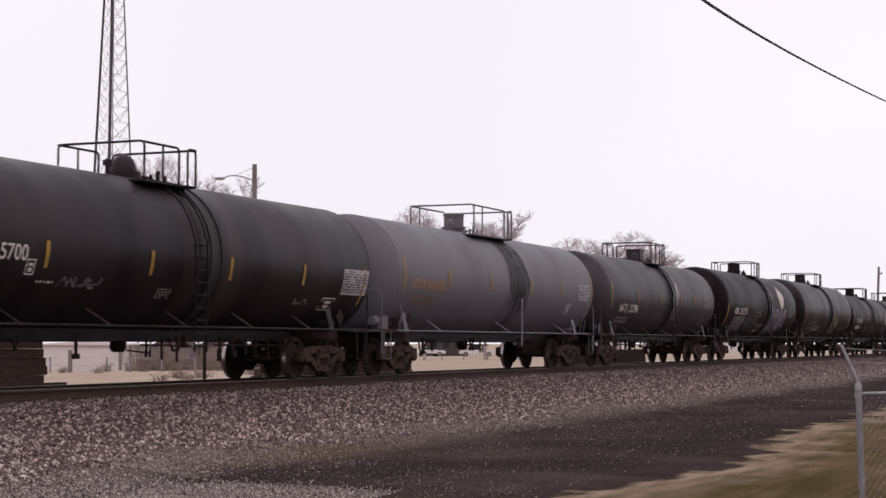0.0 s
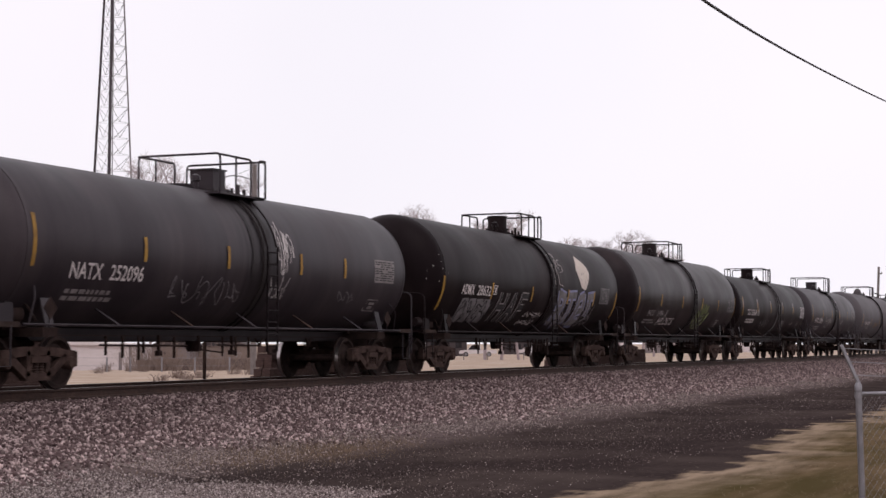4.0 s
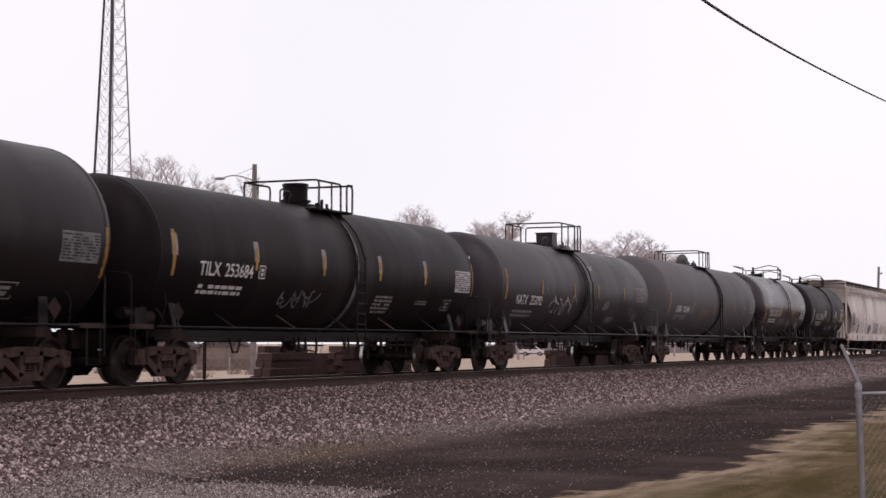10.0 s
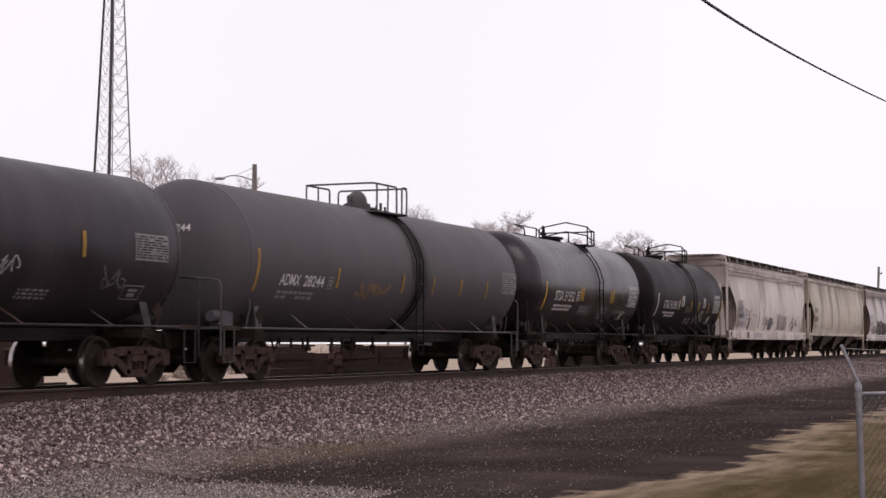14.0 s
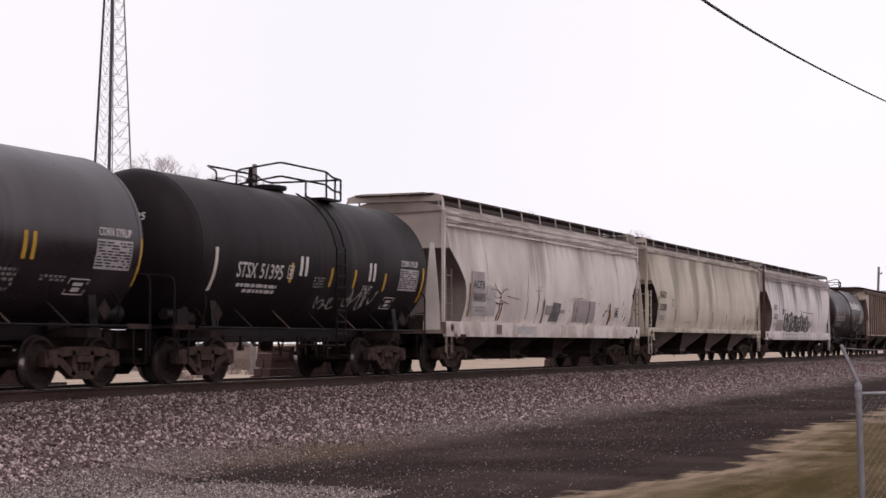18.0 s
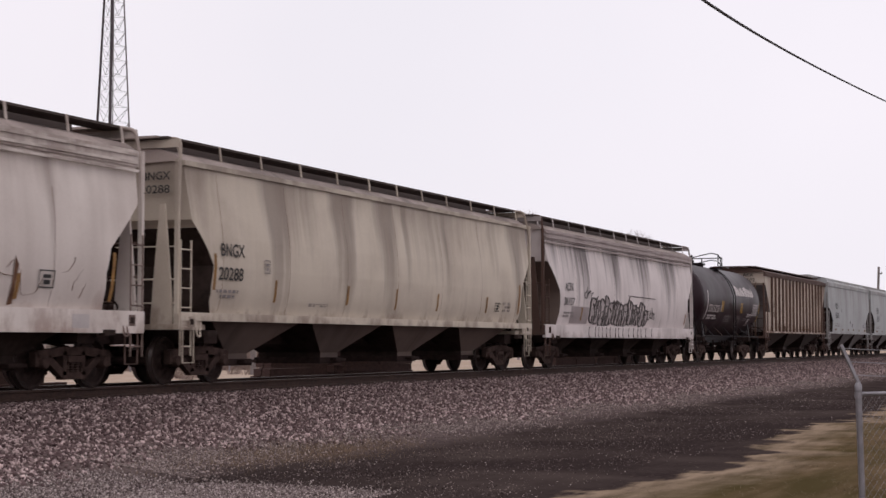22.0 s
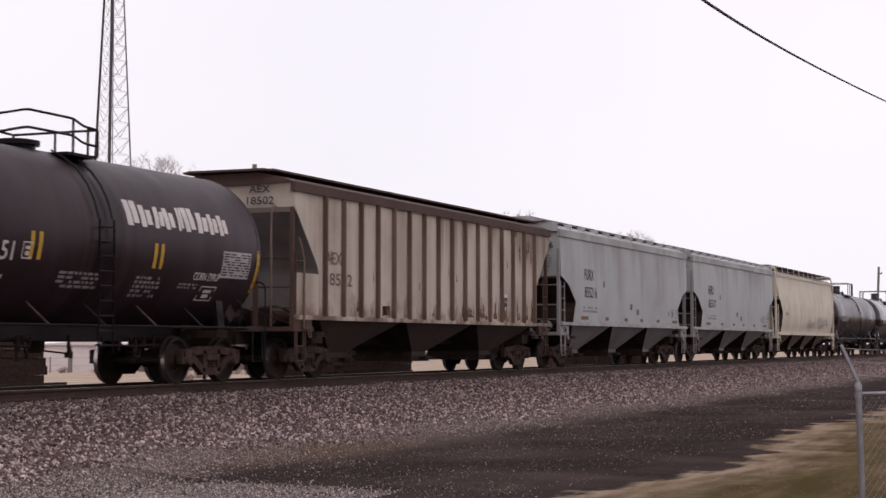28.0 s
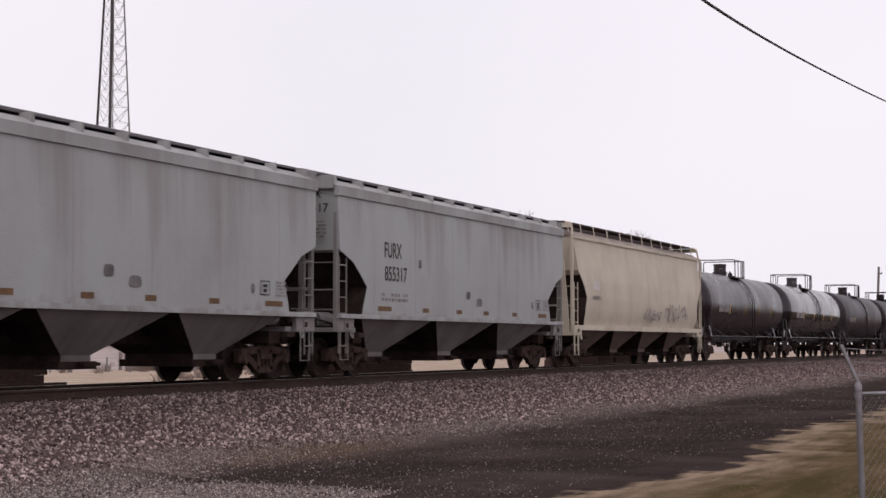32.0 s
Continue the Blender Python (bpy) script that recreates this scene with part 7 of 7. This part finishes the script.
        for x, z, w, h in ((-0.29, 1.95, 0.34, 0.24), (0.50, 1.78, 0.44, 0.24), (-3.47, 2.65, 0.20, 0.24), (4.95, 1.8, 0.16, 0.22)):
            ring = [(x + w / 2 + w / 2 * math.cos(t) * (1.1 - 0.2 * math.cos(2 * t)), z + h / 2 + h / 2 * math.sin(t) * (1.1 + 0.2 * math.cos(2 * t))) for t in [6.283 * j / 10 for j in range(10)]]
            patch(car, f, ring, M["spray_grey"], "dark grey paint-out spot")
        box_mark(car, f, 5.34, 1.78, 0.40, 0.30, M["letter_black"])
        small_print(car, f, 6.0, 1.75, 0.5, 0.34, 5, M["letter_grey"], 103)
        word_end(car, "FURX", -ln / 2 + 0.51, -0.5, 4.08, 0.62, 0.20, M["letter_black"])
        print_end(car, -ln / 2 + 0.50, -0.5, 3.15, 0.75, 0.42, 5, M["letter_grey"])
        word_end(car, num, -ln / 2 + 0.51, -0.45, 3.76, 0.85, 0.20, M["letter_black"])
        for k in range(6):
            x = -6.1 + 2.45 * k
            part("seam", strip_mesh(f, x, x + 0.02, 1.5, 4.1, 1, 6, 0, 0.004), M["patch_grey"], car, angle=0)


def rear_tanks():
    for i, body, label in ((18, "greygloss", "worn black tank car with faded white marks"), (19, "gloss", "glossy black tank car mirroring the sky"), (20, "darkgrey", "dull dark grey tank car"), (21, "black", "dull black tank car"), (22, "black", "dull black tank car")):
        a, ln = car_span(i)
        car, f = tank_car(a, ln, tc=ln - 4.2, body=M[body], label=label, top="drum", **BIG)
        reflectors(car, f, MARKS, 2.1, 0.45)
        mark(car, f, "number_bar", -6.2, 2.15, 0.85, 0.27, M["letter_grey"])
        mark(car, f, "number_bar", -5.1, 2.15, 1.0, 0.27, M["letter_grey"])


tank_train()
syrup_tanks()
plastic_hoppers()
grain_hoppers()
rear_tanks()


# ---- beyond and beside the track
SIDE = (math.sin(HEAD), -math.cos(HEAD))
AHEAD = (math.cos(HEAD), math.sin(HEAD))


def spot(across, ahead):
    """A place on plan: metres to the side of the line of sight and metres ahead of the eye."""
    return across * SIDE[0] + ahead * AHEAD[0], across * SIDE[1] + ahead * AHEAD[1]


FACING = math.degrees(HEAD) - 90.0


def lattice_tower():
    x, y = spot(-30.95, 155.0)
    z0, top = -0.3, 50.0
    t = thing("lattice_tower", None, None, "tall three-legged steel lattice radio tower", "tower", pose(x, y, z0))
    ang = [radians(154.7 + 120 * k) for k in range(3)]

    def corner(k, z):
        r = 2.95 * (1 - z / 53.5)
        u, w = r * math.cos(ang[k % 3]), r * math.sin(ang[k % 3])
        return (u * SIDE[0] + w * AHEAD[0], u * SIDE[1] + w * AHEAD[1], z)

    for k in range(3):
        part("leg", Build().tube([corner(k, 0), corner(k, top)], (0.14, 0.17, 0.09)[k], 8, (0.09, 0.12, 0.06)[k]), (M["towerdark"], M["towerdark"], M["tower"])[k], t)
        part("footing", Build().box((corner(k, 0)[0], corner(k, 0)[1], 0.1), (0.9, 0.9, 0.5)), M["greywall"], t)
        zs = [0.0]
        while zs[-1] < top - 1.2:
            zs.append(zs[-1] + 1.75 - 0.012 * zs[-1])
        b = Build()
        for a, c in zip(zs, zs[1:]):
            m = [(p + q) / 2 for p, q in zip(corner(k, a), corner(k + 1, a))]
            b.beam(corner(k, a), corner(k + 1, a), 0.022)
            b.beam(m, corner(k, c), 0.03)
            b.beam(m, corner(k + 1, c), 0.03)
        part("bracing", b, M["tower"], t, angle=0)
    part("feed_line", Build().tube([(0.3, 0.1, 0), (0.08, 0.05, top)], 0.05, 5), M["tower"], t)


TREES = {}


def tree_meshes(variant):
    """Trunk and twig meshes of a leafless tree one unit tall."""
    if variant in TREES:
        return TREES[variant]
    rng = random.Random(variant * 17 + 3)
    limbs, twigs = Build(), Build()
    # level: branches, length, reach along the parent, how far they spread, radius
    levels = ((8, 0.20, 0.50, 0.75, 0.0060), (4, 0.125, 0.45, 0.8, 0.0032), (4, 0.070, 0.4, 0.9, 0.0018), (5, 0.042, 0.3, 1.0, 0.0009), (6, 0.025, 0.2, 1.0, 0.0005))

    def grow(p, d, length, r, depth):
        pts = [p]
        for k in range(3):
            d = (d + Vector((rng.uniform(-1, 1), rng.uniform(-1, 1), rng.uniform(-0.4, 0.6))) * 0.2).normalized()
            pts.append(pts[-1] + d * length / 3)
        (limbs if depth < 2 else twigs).tube(pts, r, 6 if depth < 2 else 3, r * 0.62)
        if depth == len(levels):
            return
        count, ln, start, wide, rad = levels[depth]
        turn = rng.uniform(0, 6.283)
        for k in range(count):
            t = start + (1 - start) * (k + rng.random() * 0.8) / count
            i = min(2, int(t * 3))
            base = pts[i].lerp(pts[i + 1], min(1.0, t * 3 - i))
            turn += 2.4 + rng.uniform(-0.4, 0.4)
            side = Vector((math.cos(turn), math.sin(turn), rng.uniform(-0.1, 0.35)))
            grow(base, (d * rng.uniform(0.45, 0.8) + side * wide * rng.uniform(0.6, 1.1)).normalized(), ln * rng.uniform(0.65, 1.2) * (1.1 - 0.25 * k / count), rad, depth + 1)

    grow(Vector((0, 0, 0)), Vector((0, 0, 1)), 0.66, 0.012, 0)
    top = max(v[2] for v in twigs.v)
    made = []
    for name, b in (("trunk", limbs), ("crown", twigs)):
        b.v = [(x / top, y / top, z / top) for x, y, z in b.v]
        me = b.mesh(name)
        me.materials.append(M["bark"])
        made.append(me)
    TREES[variant] = made
    return made


def bare_tree(across, ahead, height, seed, wide=0.8):
    x, y = spot(across, ahead)
    at = pose(x, y, ground_z(y) - 0.1, 0, 0, (seed * 67) % 360) @ Matrix.Diagonal((height * wide, height * wide, height, 1))
    t = thing("bare_tree", None, None, "leafless grey-brown winter tree", "tree", at, "bare trees behind the track")
    for me in tree_meshes(seed % 5):
        part(me.name.split(".")[0], me, None, t)


def street_lamp():
    x, y = spot(-9.65, 85.0)
    z = ground_z(y) - 0.1
    t = thing("street_lamp", None, None, "wooden pole with a curved street lamp arm", "street lamp", pose(x, y, z, 0, 0, FACING))
    part("pole", Build().tube([(0, 0, 0), (0, 0, 10.85)], 0.16, 10, 0.12), M["pole"], t)
    part("arm", Build().tube(bent([(0, 0, 10.0), (-0.7, 0, 10.25), (-1.25, 0, 10.28), (-1.6, 0, 10.15)], 0.4), 0.03, 6), M["galv"], t)
    part("brace_wire", Build().tube([(0, 0, 10.7), (-1.0, 0, 10.28)], 0.012, 4), M["cable"], t)
    part("lamp_head", Build().loft([[(-1.5 - 0.55 * s, w * 0.11 * math.cos(a) * 1.2, 10.12 + w * 0.08 * math.sin(a)) for a in [6.283 * k / 8 for k in range(8)]] for s, w in ((0, 0.5), (0.3, 1.0), (0.7, 1.0), (1.0, 0.3))]), M["galv"], t)


def leaning_pole():
    x, y = spot(38.9, 150.0)
    t = thing("utility_pole", Build().tube([(0, 0, 0), (0, 0, 8.2)], 0.15, 8, 0.10), M["pole"], "leaning weathered wooden utility pole", "pole", pose(x, y, ground_z(y) - 0.1, 2, 3, 0))
    part("insulator_bracket", Build().box((0.28, -0.12, 7.6), (0.5, 0.08, 0.08)).box((0.5, -0.2, 7.68), (0.08, 0.08, 0.2)), M["pole"], t)


def tie_stack(x0, y, rows, seed, at_z, ends):
    """Old ties piled two deep, lying along the track."""
    rng = random.Random(seed)
    t = thing("tie_stack", None, None, "stack of old rust-brown wooden railroad ties", "tie stack", pose(x0, y, at_z), "piles of old ties by the track")
    tie = shared("old_tie", lambda: Build().box((0, 0, 0), (2.5, 0.235, 0.186)), M["oldtie"], 0)
    for r in range(rows):
        for c in range(ends):
            for d in (0, 1):
                if r == rows - 1 and rng.random() < 0.3:
                    continue
                part("old_tie", tie, None, t, at=pose(1.26 + 2.56 * c + rng.uniform(-0.10, 0.10), 0.12 + 0.25 * d + rng.uniform(-0.02, 0.02), 0.19 + 0.19 * r, 0, rng.uniform(-0.3, 0.3), rng.uniform(-0.6, 0.6)))
    for c in range(ends * 2):
        part("bearer", Build().box((0.6 + 1.28 * c, 0.24, 0.02), (0.16, 0.62, 0.17)), M["oldtie"], t)


def white_shed():
    x, y = spot(-21.0, 112.0)
    s = thing("white_shed", None, None, "low white metal-sided shed with a pale roof", "shed", pose(x, y, -0.32, 0, 0, FACING))
    w = 6.0
    part("wall", Build().box((-w / 2 + 0.03, 4, 0.95), (w, 8, 1.9)), M["whitewall"], s)
    part("roof", Build().prism([(-w - 0.2, 1.90), (0.25, 1.90), (0.25, 1.97), (-w * 0.55, 2.15), (-w - 0.2, 1.97)], -0.25, 8.2), M["whitewall"], s)
    for k in range(11):
        part("siding_board", Build().box((-w / 2 + 0.03, -0.012 - 0.004 * (k % 2), 0.09 + 0.165 * k), (w, 0.03, 0.15)), M["whitewall"], s)
    part("corner_trim", Build().box((0.02, -0.02, 0.95), (0.14, 0.14, 1.9)), M["greywall"], s)
    part("door_frame", Build().box((-0.62, -0.03, 0.72), (0.22, 0.05, 1.4)), M["greywall"], s)


def grey_shed():
    x, y = spot(-19.9, 114.0)
    s = thing("grey_shed", None, None, "weathered grey outbuilding with dark openings", "shed", pose(x, y, -0.32, 0, 0, FACING))
    part("wall", Build().box((1.3, 2, 0.9), (2.6, 4, 1.8)), M["greywall"], s)
    part("roof", Build().prism([(-0.2, 1.8), (2.8, 1.8), (1.3, 2.6)], -0.2, 4.2), M["darkwall"], s)
    part("window", Build().box((1.0, -0.02, 1.2), (0.6, 0.06, 0.45)), M["carglass"], s)
    x, y = spot(-15.6, 118.0)
    s = thing("brown_shed", None, None, "dark brown low outbuilding behind scrub", "shed", pose(x, y, -0.32, 0, 0, FACING))
    part("wall", Build().box((0, 2, 0.9), (3.6, 4, 1.8)), M["scrub"], s)
    part("roof", Build().prism([(-2.0, 1.8), (2.0, 1.8), (0, 2.6)], -0.2, 4.2), M["darkwall"], s)
    for k in range(3):
        part("window", Build().box((-1.1 + 1.1 * k, -0.02, 1.2), (0.5, 0.06, 0.4)), M["letter_grey"], s)


def yard_fence():
    x, y = spot(-24.2, 101.0)
    f = thing("yard_fence", None, None, "low wire fence with grey posts before the shed", "fence", pose(x, y, -0.30, 0, 0, FACING))
    for xx in (0.45, 1.66, 3.88, 5.3, 7.2, 9.2, 11.3):
        part("post", Build().tube([(xx, 0, -0.1), (xx, 0, 1.18 if xx != 1.66 else 1.6)], 0.05 if xx != 1.66 else 0.14, 8), M["galv"] if xx != 1.66 else M["pole"], f)
    for z in (0.15, 0.65, 1.12):
        part("wire", Build().tube([(-2, 0, z), (11.5, 0, z)], 0.012, 4), M["galv"], f)


def board_fence():
    """A low weathered board fence beside the shed, each board a piece of its own."""
    x, y = spot(-19.75, 108.0)
    f = thing("board_fence", None, None, "low weathered grey-brown board fence beside the shed", "fence", pose(x, y, -0.30, 0, 0, FACING))
    rng = random.Random(31)
    plank = [Build().box((0, 0, h / 2), (0.235, 0.03, h)).mesh("board", 0) for h in (0.94, 0.99, 1.03)]
    for me in plank:
        me.materials.append(M["boards"])
    for k in range(48):
        part("board", plank[rng.randrange(3)], None, f, at=pose(0.125 + 0.245 * k, rng.uniform(-0.01, 0.01), 0, 0, rng.uniform(-1, 1), 0))
    for z in (0.25, 0.8):
        part("fence_rail", Build().box((5.88, 0.045, z), (11.76, 0.05, 0.09)), M["boards"], f)


def scrub():
    rng = random.Random(5)
    for k in range(8, 66):
        across, ahead = (rng.uniform(-23, -12.0), rng.uniform(96, 116)) if k < 18 else (rng.uniform(-19.6, -8.0), rng.uniform(104, 117)) if k > 25 else (rng.uniform(-14, -9), rng.uniform(60, 90))
        x, y = spot(across, ahead)
        b = Build()
        h = rng.uniform(0.35, 0.8) if k < 18 else rng.uniform(0.9, 1.9) if k > 25 else rng.uniform(0.25, 0.6)
        for j in range(46):
            a, e = rng.uniform(0, 6.283), rng.uniform(0.1, 0.9)
            d = Vector((math.cos(a) * e, math.sin(a) * e, rng.uniform(0.6, 1.2)))
            p = Vector((rng.uniform(-0.3, 0.3), rng.uniform(-0.3, 0.3), -0.05))
            b.tube([p, p + d * h * 0.5, p + d * h * 0.8 + Vector((rng.uniform(-0.2, 0.2), rng.uniform(-0.2, 0.2), h * 0.2))], 0.014, 3, 0.006)
        thing("dry_shrub", b, M["scrub"], "leafless brown scrub growing by the fence", "shrub", pose(x, y, ground_z(y)), "scrub behind the track")


def vehicle(across, ahead, z, kind, turn=0):
    x, y = spot(across, ahead)
    c = thing("pickup_truck" if kind == "pickup" else "parked_car", None, None, "white parked pickup truck" if kind == "pickup" else "pale parked car on the far lot",
              "pickup" if kind == "pickup" else "car", pose(x, y, z, 0, 0, FACING + turn))
    ln = 5.7 if kind == "pickup" else 4.5
    h = ln / 2
    body = [(-h, 0.5), (-h, 1.0), (h - 1.6, 1.02), (h - 0.3, 0.95), (h, 0.8), (h, 0.45)]
    part("body", Build().prism(body, -0.95, 0.95), M["carwhite"], c)
    cab = [(-0.5, 1.0), (-0.35, 1.78), (0.95, 1.78), (1.6, 1.02)] if kind == "pickup" else [(-1.7, 1.0), (-1.0, 1.45), (0.5, 1.45), (1.2, 1.0)]
    part("cab", Build().prism(cab, -0.85, 0.85), M["carwhite"], c)
    part("side_window", Build().prism([(p[0] * 0.86 + 0.08, p[1] * 0.92 + 0.11 if p[1] > 1.1 else 1.06) for p in cab], -0.868, 0.868), M["carglass"], c)
    for sx in (-h + 1.15, h - 1.05):
        for s in (-1, 1):
            w = part("wheel", Build().revolve([(-0.12, 0.05), (-0.12, 0.36), (0.12, 0.36), (0.12, 0.05)], "y", (sx, s * 0.85, 0.36), 18), M["rubber"], c)
            part("rim", Build().revolve([(-0.13, 0.02), (-0.13, 0.22), (0.13, 0.22), (0.13, 0.02)], "y", (sx, s * 0.86, 0.36), 14), M["galv"], w)


def far_buildings():
    for across, ahead, w, h, mat, label in ((0.5, 262, 6.5, 3.4, "darkwall", "dark far shed beside the pickup"), (13.5, 300, 5.0, 2.6, "darkwall", "dark low far house"), (20.5, 310, 8.0, 3.2, "greywall", "grey far house with a dark roof"),
                                            (31.0, 330, 10.0, 3.6, "whitewall", "white far house with a dark roof"), (48.0, 340, 12.0, 4.0, "greywall", "grey far house with a dark roof"), (62.0, 360, 12.0, 4.0, "whitewall", "white far house with a dark roof")):
        x, y = spot(across, ahead)
        b = thing("far_house", None, None, label, "house", pose(x, y, -0.35, 0, 0, FACING), "houses beyond the field")
        part("wall", Build().box((0, 4, h / 2), (w, 8, h)), M[mat], b)
        part("roof", Build().prism([(-w / 2 - 0.4, h), (w / 2 + 0.4, h), (0, h + 2.0)], -0.4, 8.4), M["darkwall"], b)
        for k in (-1, 0, 1):
            part("window", Build().box((k * w * 0.3, -0.02, h * 0.55), (1.0, 0.08, 1.1)), M["carglass"], b)
    for k, px_a in enumerate((0.0, 2.4, 5.0, 9.0, 13.0)):
        x, y = spot(px_a - 0.1, 184)
        thing("field_stake", Build().tube([(0, 0, -0.1), (0, 0, 0.8)], 0.05, 6), M["pole"], "short grey wooden stake in the field", "post", pose(x, y, ground_z(y)), "stakes along the field")


def trackside_post():
    thing("trackside_post", Build().beam((0, 0, -0.1), (0, 0, 1.55), 0.07, 0.05), M["truck"], "thin rusty steel post beside the track", "post", pose(35.33, 21.0, ground_z(21.0)))


def chain_fence():
    x, y = 12.262, 1.866
    f = thing("chain_link_fence", None, None, "galvanised chain-link fence with barbed wire arms", "fence", pose(x, y, 0, 0, 0, FACING))
    part("post", Build().tube([(0.03, 0, -0.05), (0, 0, 1.37)], 0.0225, 12), M["galv"], f)
    part("post_cap", Build().revolve([(1.36, 0.027), (1.40, 0.027), (1.42, 0.015), (1.425, 0.004)], "z", (0, 0, 0), 12), M["galv"], f)
    part("barb_arm", Build().beam((0.01, 0, 1.40), (-0.115, 0.02, 1.69), 0.03, 0.022), M["galv"], f)
    part("post", Build().tube([(2.45, 1.6, -0.05), (2.45, 1.6, 1.37)], 0.0225, 12), M["galv"], f)
    part("top_rail", Build().tube([(0, 0, 1.335), (2.45, 1.6, 1.335)], 0.016, 8), M["galv"], f)
    part("rail_clamp", Build().revolve([(1.31, 0.029), (1.35, 0.029)], "z", (0, 0, 0), 12), M["galv"], f)
    for k in range(3):
        s = 0.25 + 0.33 * k
        part("barbed_wire", Build().tube([(-0.115 * s, 0.02, 1.40 + 0.29 * s), (0.6, 0.4, 1.37 + 0.29 * s), (2.45 - 0.115 * s, 1.62, 1.40 + 0.29 * s)], 0.004, 4), M["galv"], f)
    b = Build()
    n = 44
    for k in range(-24, n):
        for s in (1, -1):
            pts = []
            for z in (0.02, 1.32):
                d = k * 0.072 + s * (z - 0.66)
                pts.append((d, z))
            (d0, z0), (d1, z1) = pts
            lo, hi = (0.03, 2.85)
            c = [(min(max(d, lo), hi)) for d in (d0, d1)]
            if c[0] == c[1]:
                continue
            zz = [z0 + (q - d0) * (z1 - z0) / (d1 - d0) for q in c]
            e = [(q * 0.8373, q * 0.5468, z) for q, z in zip(c, zz)]
            b.beam(e[0], e[1], 0.0017)
    part("wire_mesh", b, M["galv"], f, "diamond wire mesh", angle=0)


def overhead_cable():
    """A sagging line fitted through three places that it passes."""
    p0, p1, p2 = Vector((15.23, 3.70, 4.92)), Vector((24.2, 4.58, 5.92)), Vector((39.26, 5.25, 7.28))
    t1 = 0.42

    def at(t):
        return p0 * ((t - t1) * (t - 1) / t1) + p1 * (t * (t - 1) / (t1 * (t1 - 1))) + p2 * (t * (t - t1) / (1 - t1))

    pts = [Vector((-9, -1.6, 4.6)), Vector((-4, -0.3, 4.25)), Vector((1, 0.9, 4.05))] + [at(-0.3 + 1.7 * k / 26) for k in range(27)]
    thing("overhead_cable", Build().tube(pts, 0.016, 6), M["cable"], "black overhead utility cable slung between poles", "cable")
    for p in (pts[0], pts[-1]):
        thing("utility_pole", Build().tube([(0, 0, -0.2), (0, 0, p.z + 0.3)], 0.14, 10, 0.11), M["pole"], "weathered wooden utility pole carrying a cable", "pole", pose(p.x, p.y + 0.12, 0))


def surroundings():
    lattice_tower()
    for across, ahead, top in ((-20.3, 125, 14.6), (-22.4, 128, 13.6), (-18.0, 124, 13.3), (-16.6, 130, 13.4)):
        bare_tree(across, ahead, top + 1.9, int(ahead * 7 - across * 3), 0.55)
    for across, ahead, top in ((-4.2, 180, 14.2), (-2.0, 182, 14.3), (-6.0, 186, 12.6), (4.6, 184, 13.0), (6.3, 180, 13.3), (8.3, 183, 12.6)):
        bare_tree(across, ahead, top + 3.0, int(ahead * 5 + across * 11))
    for across, ahead, top in ((20.0, 220, 13.4), (23.3, 222, 14.0), (26.0, 218, 13.4), (28.3, 224, 13.0), (30.6, 221, 12.2), (60.6, 220, 9.0)):
        bare_tree(across, ahead, top + 3.0, int(ahead * 3 + across * 7))
    street_lamp()
    leaning_pole()
    tie_stack(39.85, 21.55, 5, 1, 0.58, 1)
    tie_stack(38.95, 21.2, 2, 9, 0.55, 1)
    tie_stack(42.3, 21.9, 4, 12, 0.56, 1)
    tie_stack(43.9, 21.45, 5, 2, 0.58, 2)
    tie_stack(25.2, 22.0, 6, 3, 0.54, 2)
    tie_stack(28.3, 21.55, 1, 14, 0.56, 1)
    tie_stack(63.4, 21.5, 4, 4, 0.57, 2)
    tie_stack(69.0, 21.5, 4, 6, 0.57, 3)
    white_shed()
    grey_shed()
    yard_fence()
    board_fence()
    scrub()
    vehicle(5.3, 255, -0.32, "pickup", 180)
    vehicle(-2.0, 256, -0.32, "car", 20)
    vehicle(14.5, 270, -0.32, "car", -10)
    vehicle(24.5, 275, -0.32, "car", 0)
    far_buildings()
    trackside_post()
    chain_fence()
    overhead_cable()


surroundings()
track()
ballast()
straw()
dead_weeds()


# ---- what moves: the whole train rolls past at one speed, its wheels turning
def motions():
    for car, x in CARS:
        walk(car, [(t, pose(x - SPEED * t, TRACK_Y, TOR)) for t in range(0, 33, 4)])
    for s, sets in WHEELSETS.items():
        first = sets[0]
        walk(first, [(k / 15, pose(s * 0.889, 0, 0.457, 0, -math.degrees(SPEED / 0.457 * k / 15), 0)) for k in range(481)])
        for ob in sets[1:]:
            ob.rotation_mode = "QUATERNION"
            data = ob.animation_data_create()
            data.action = first.animation_data.action
            data.action_slot = first.animation_data.action_slot


motions()
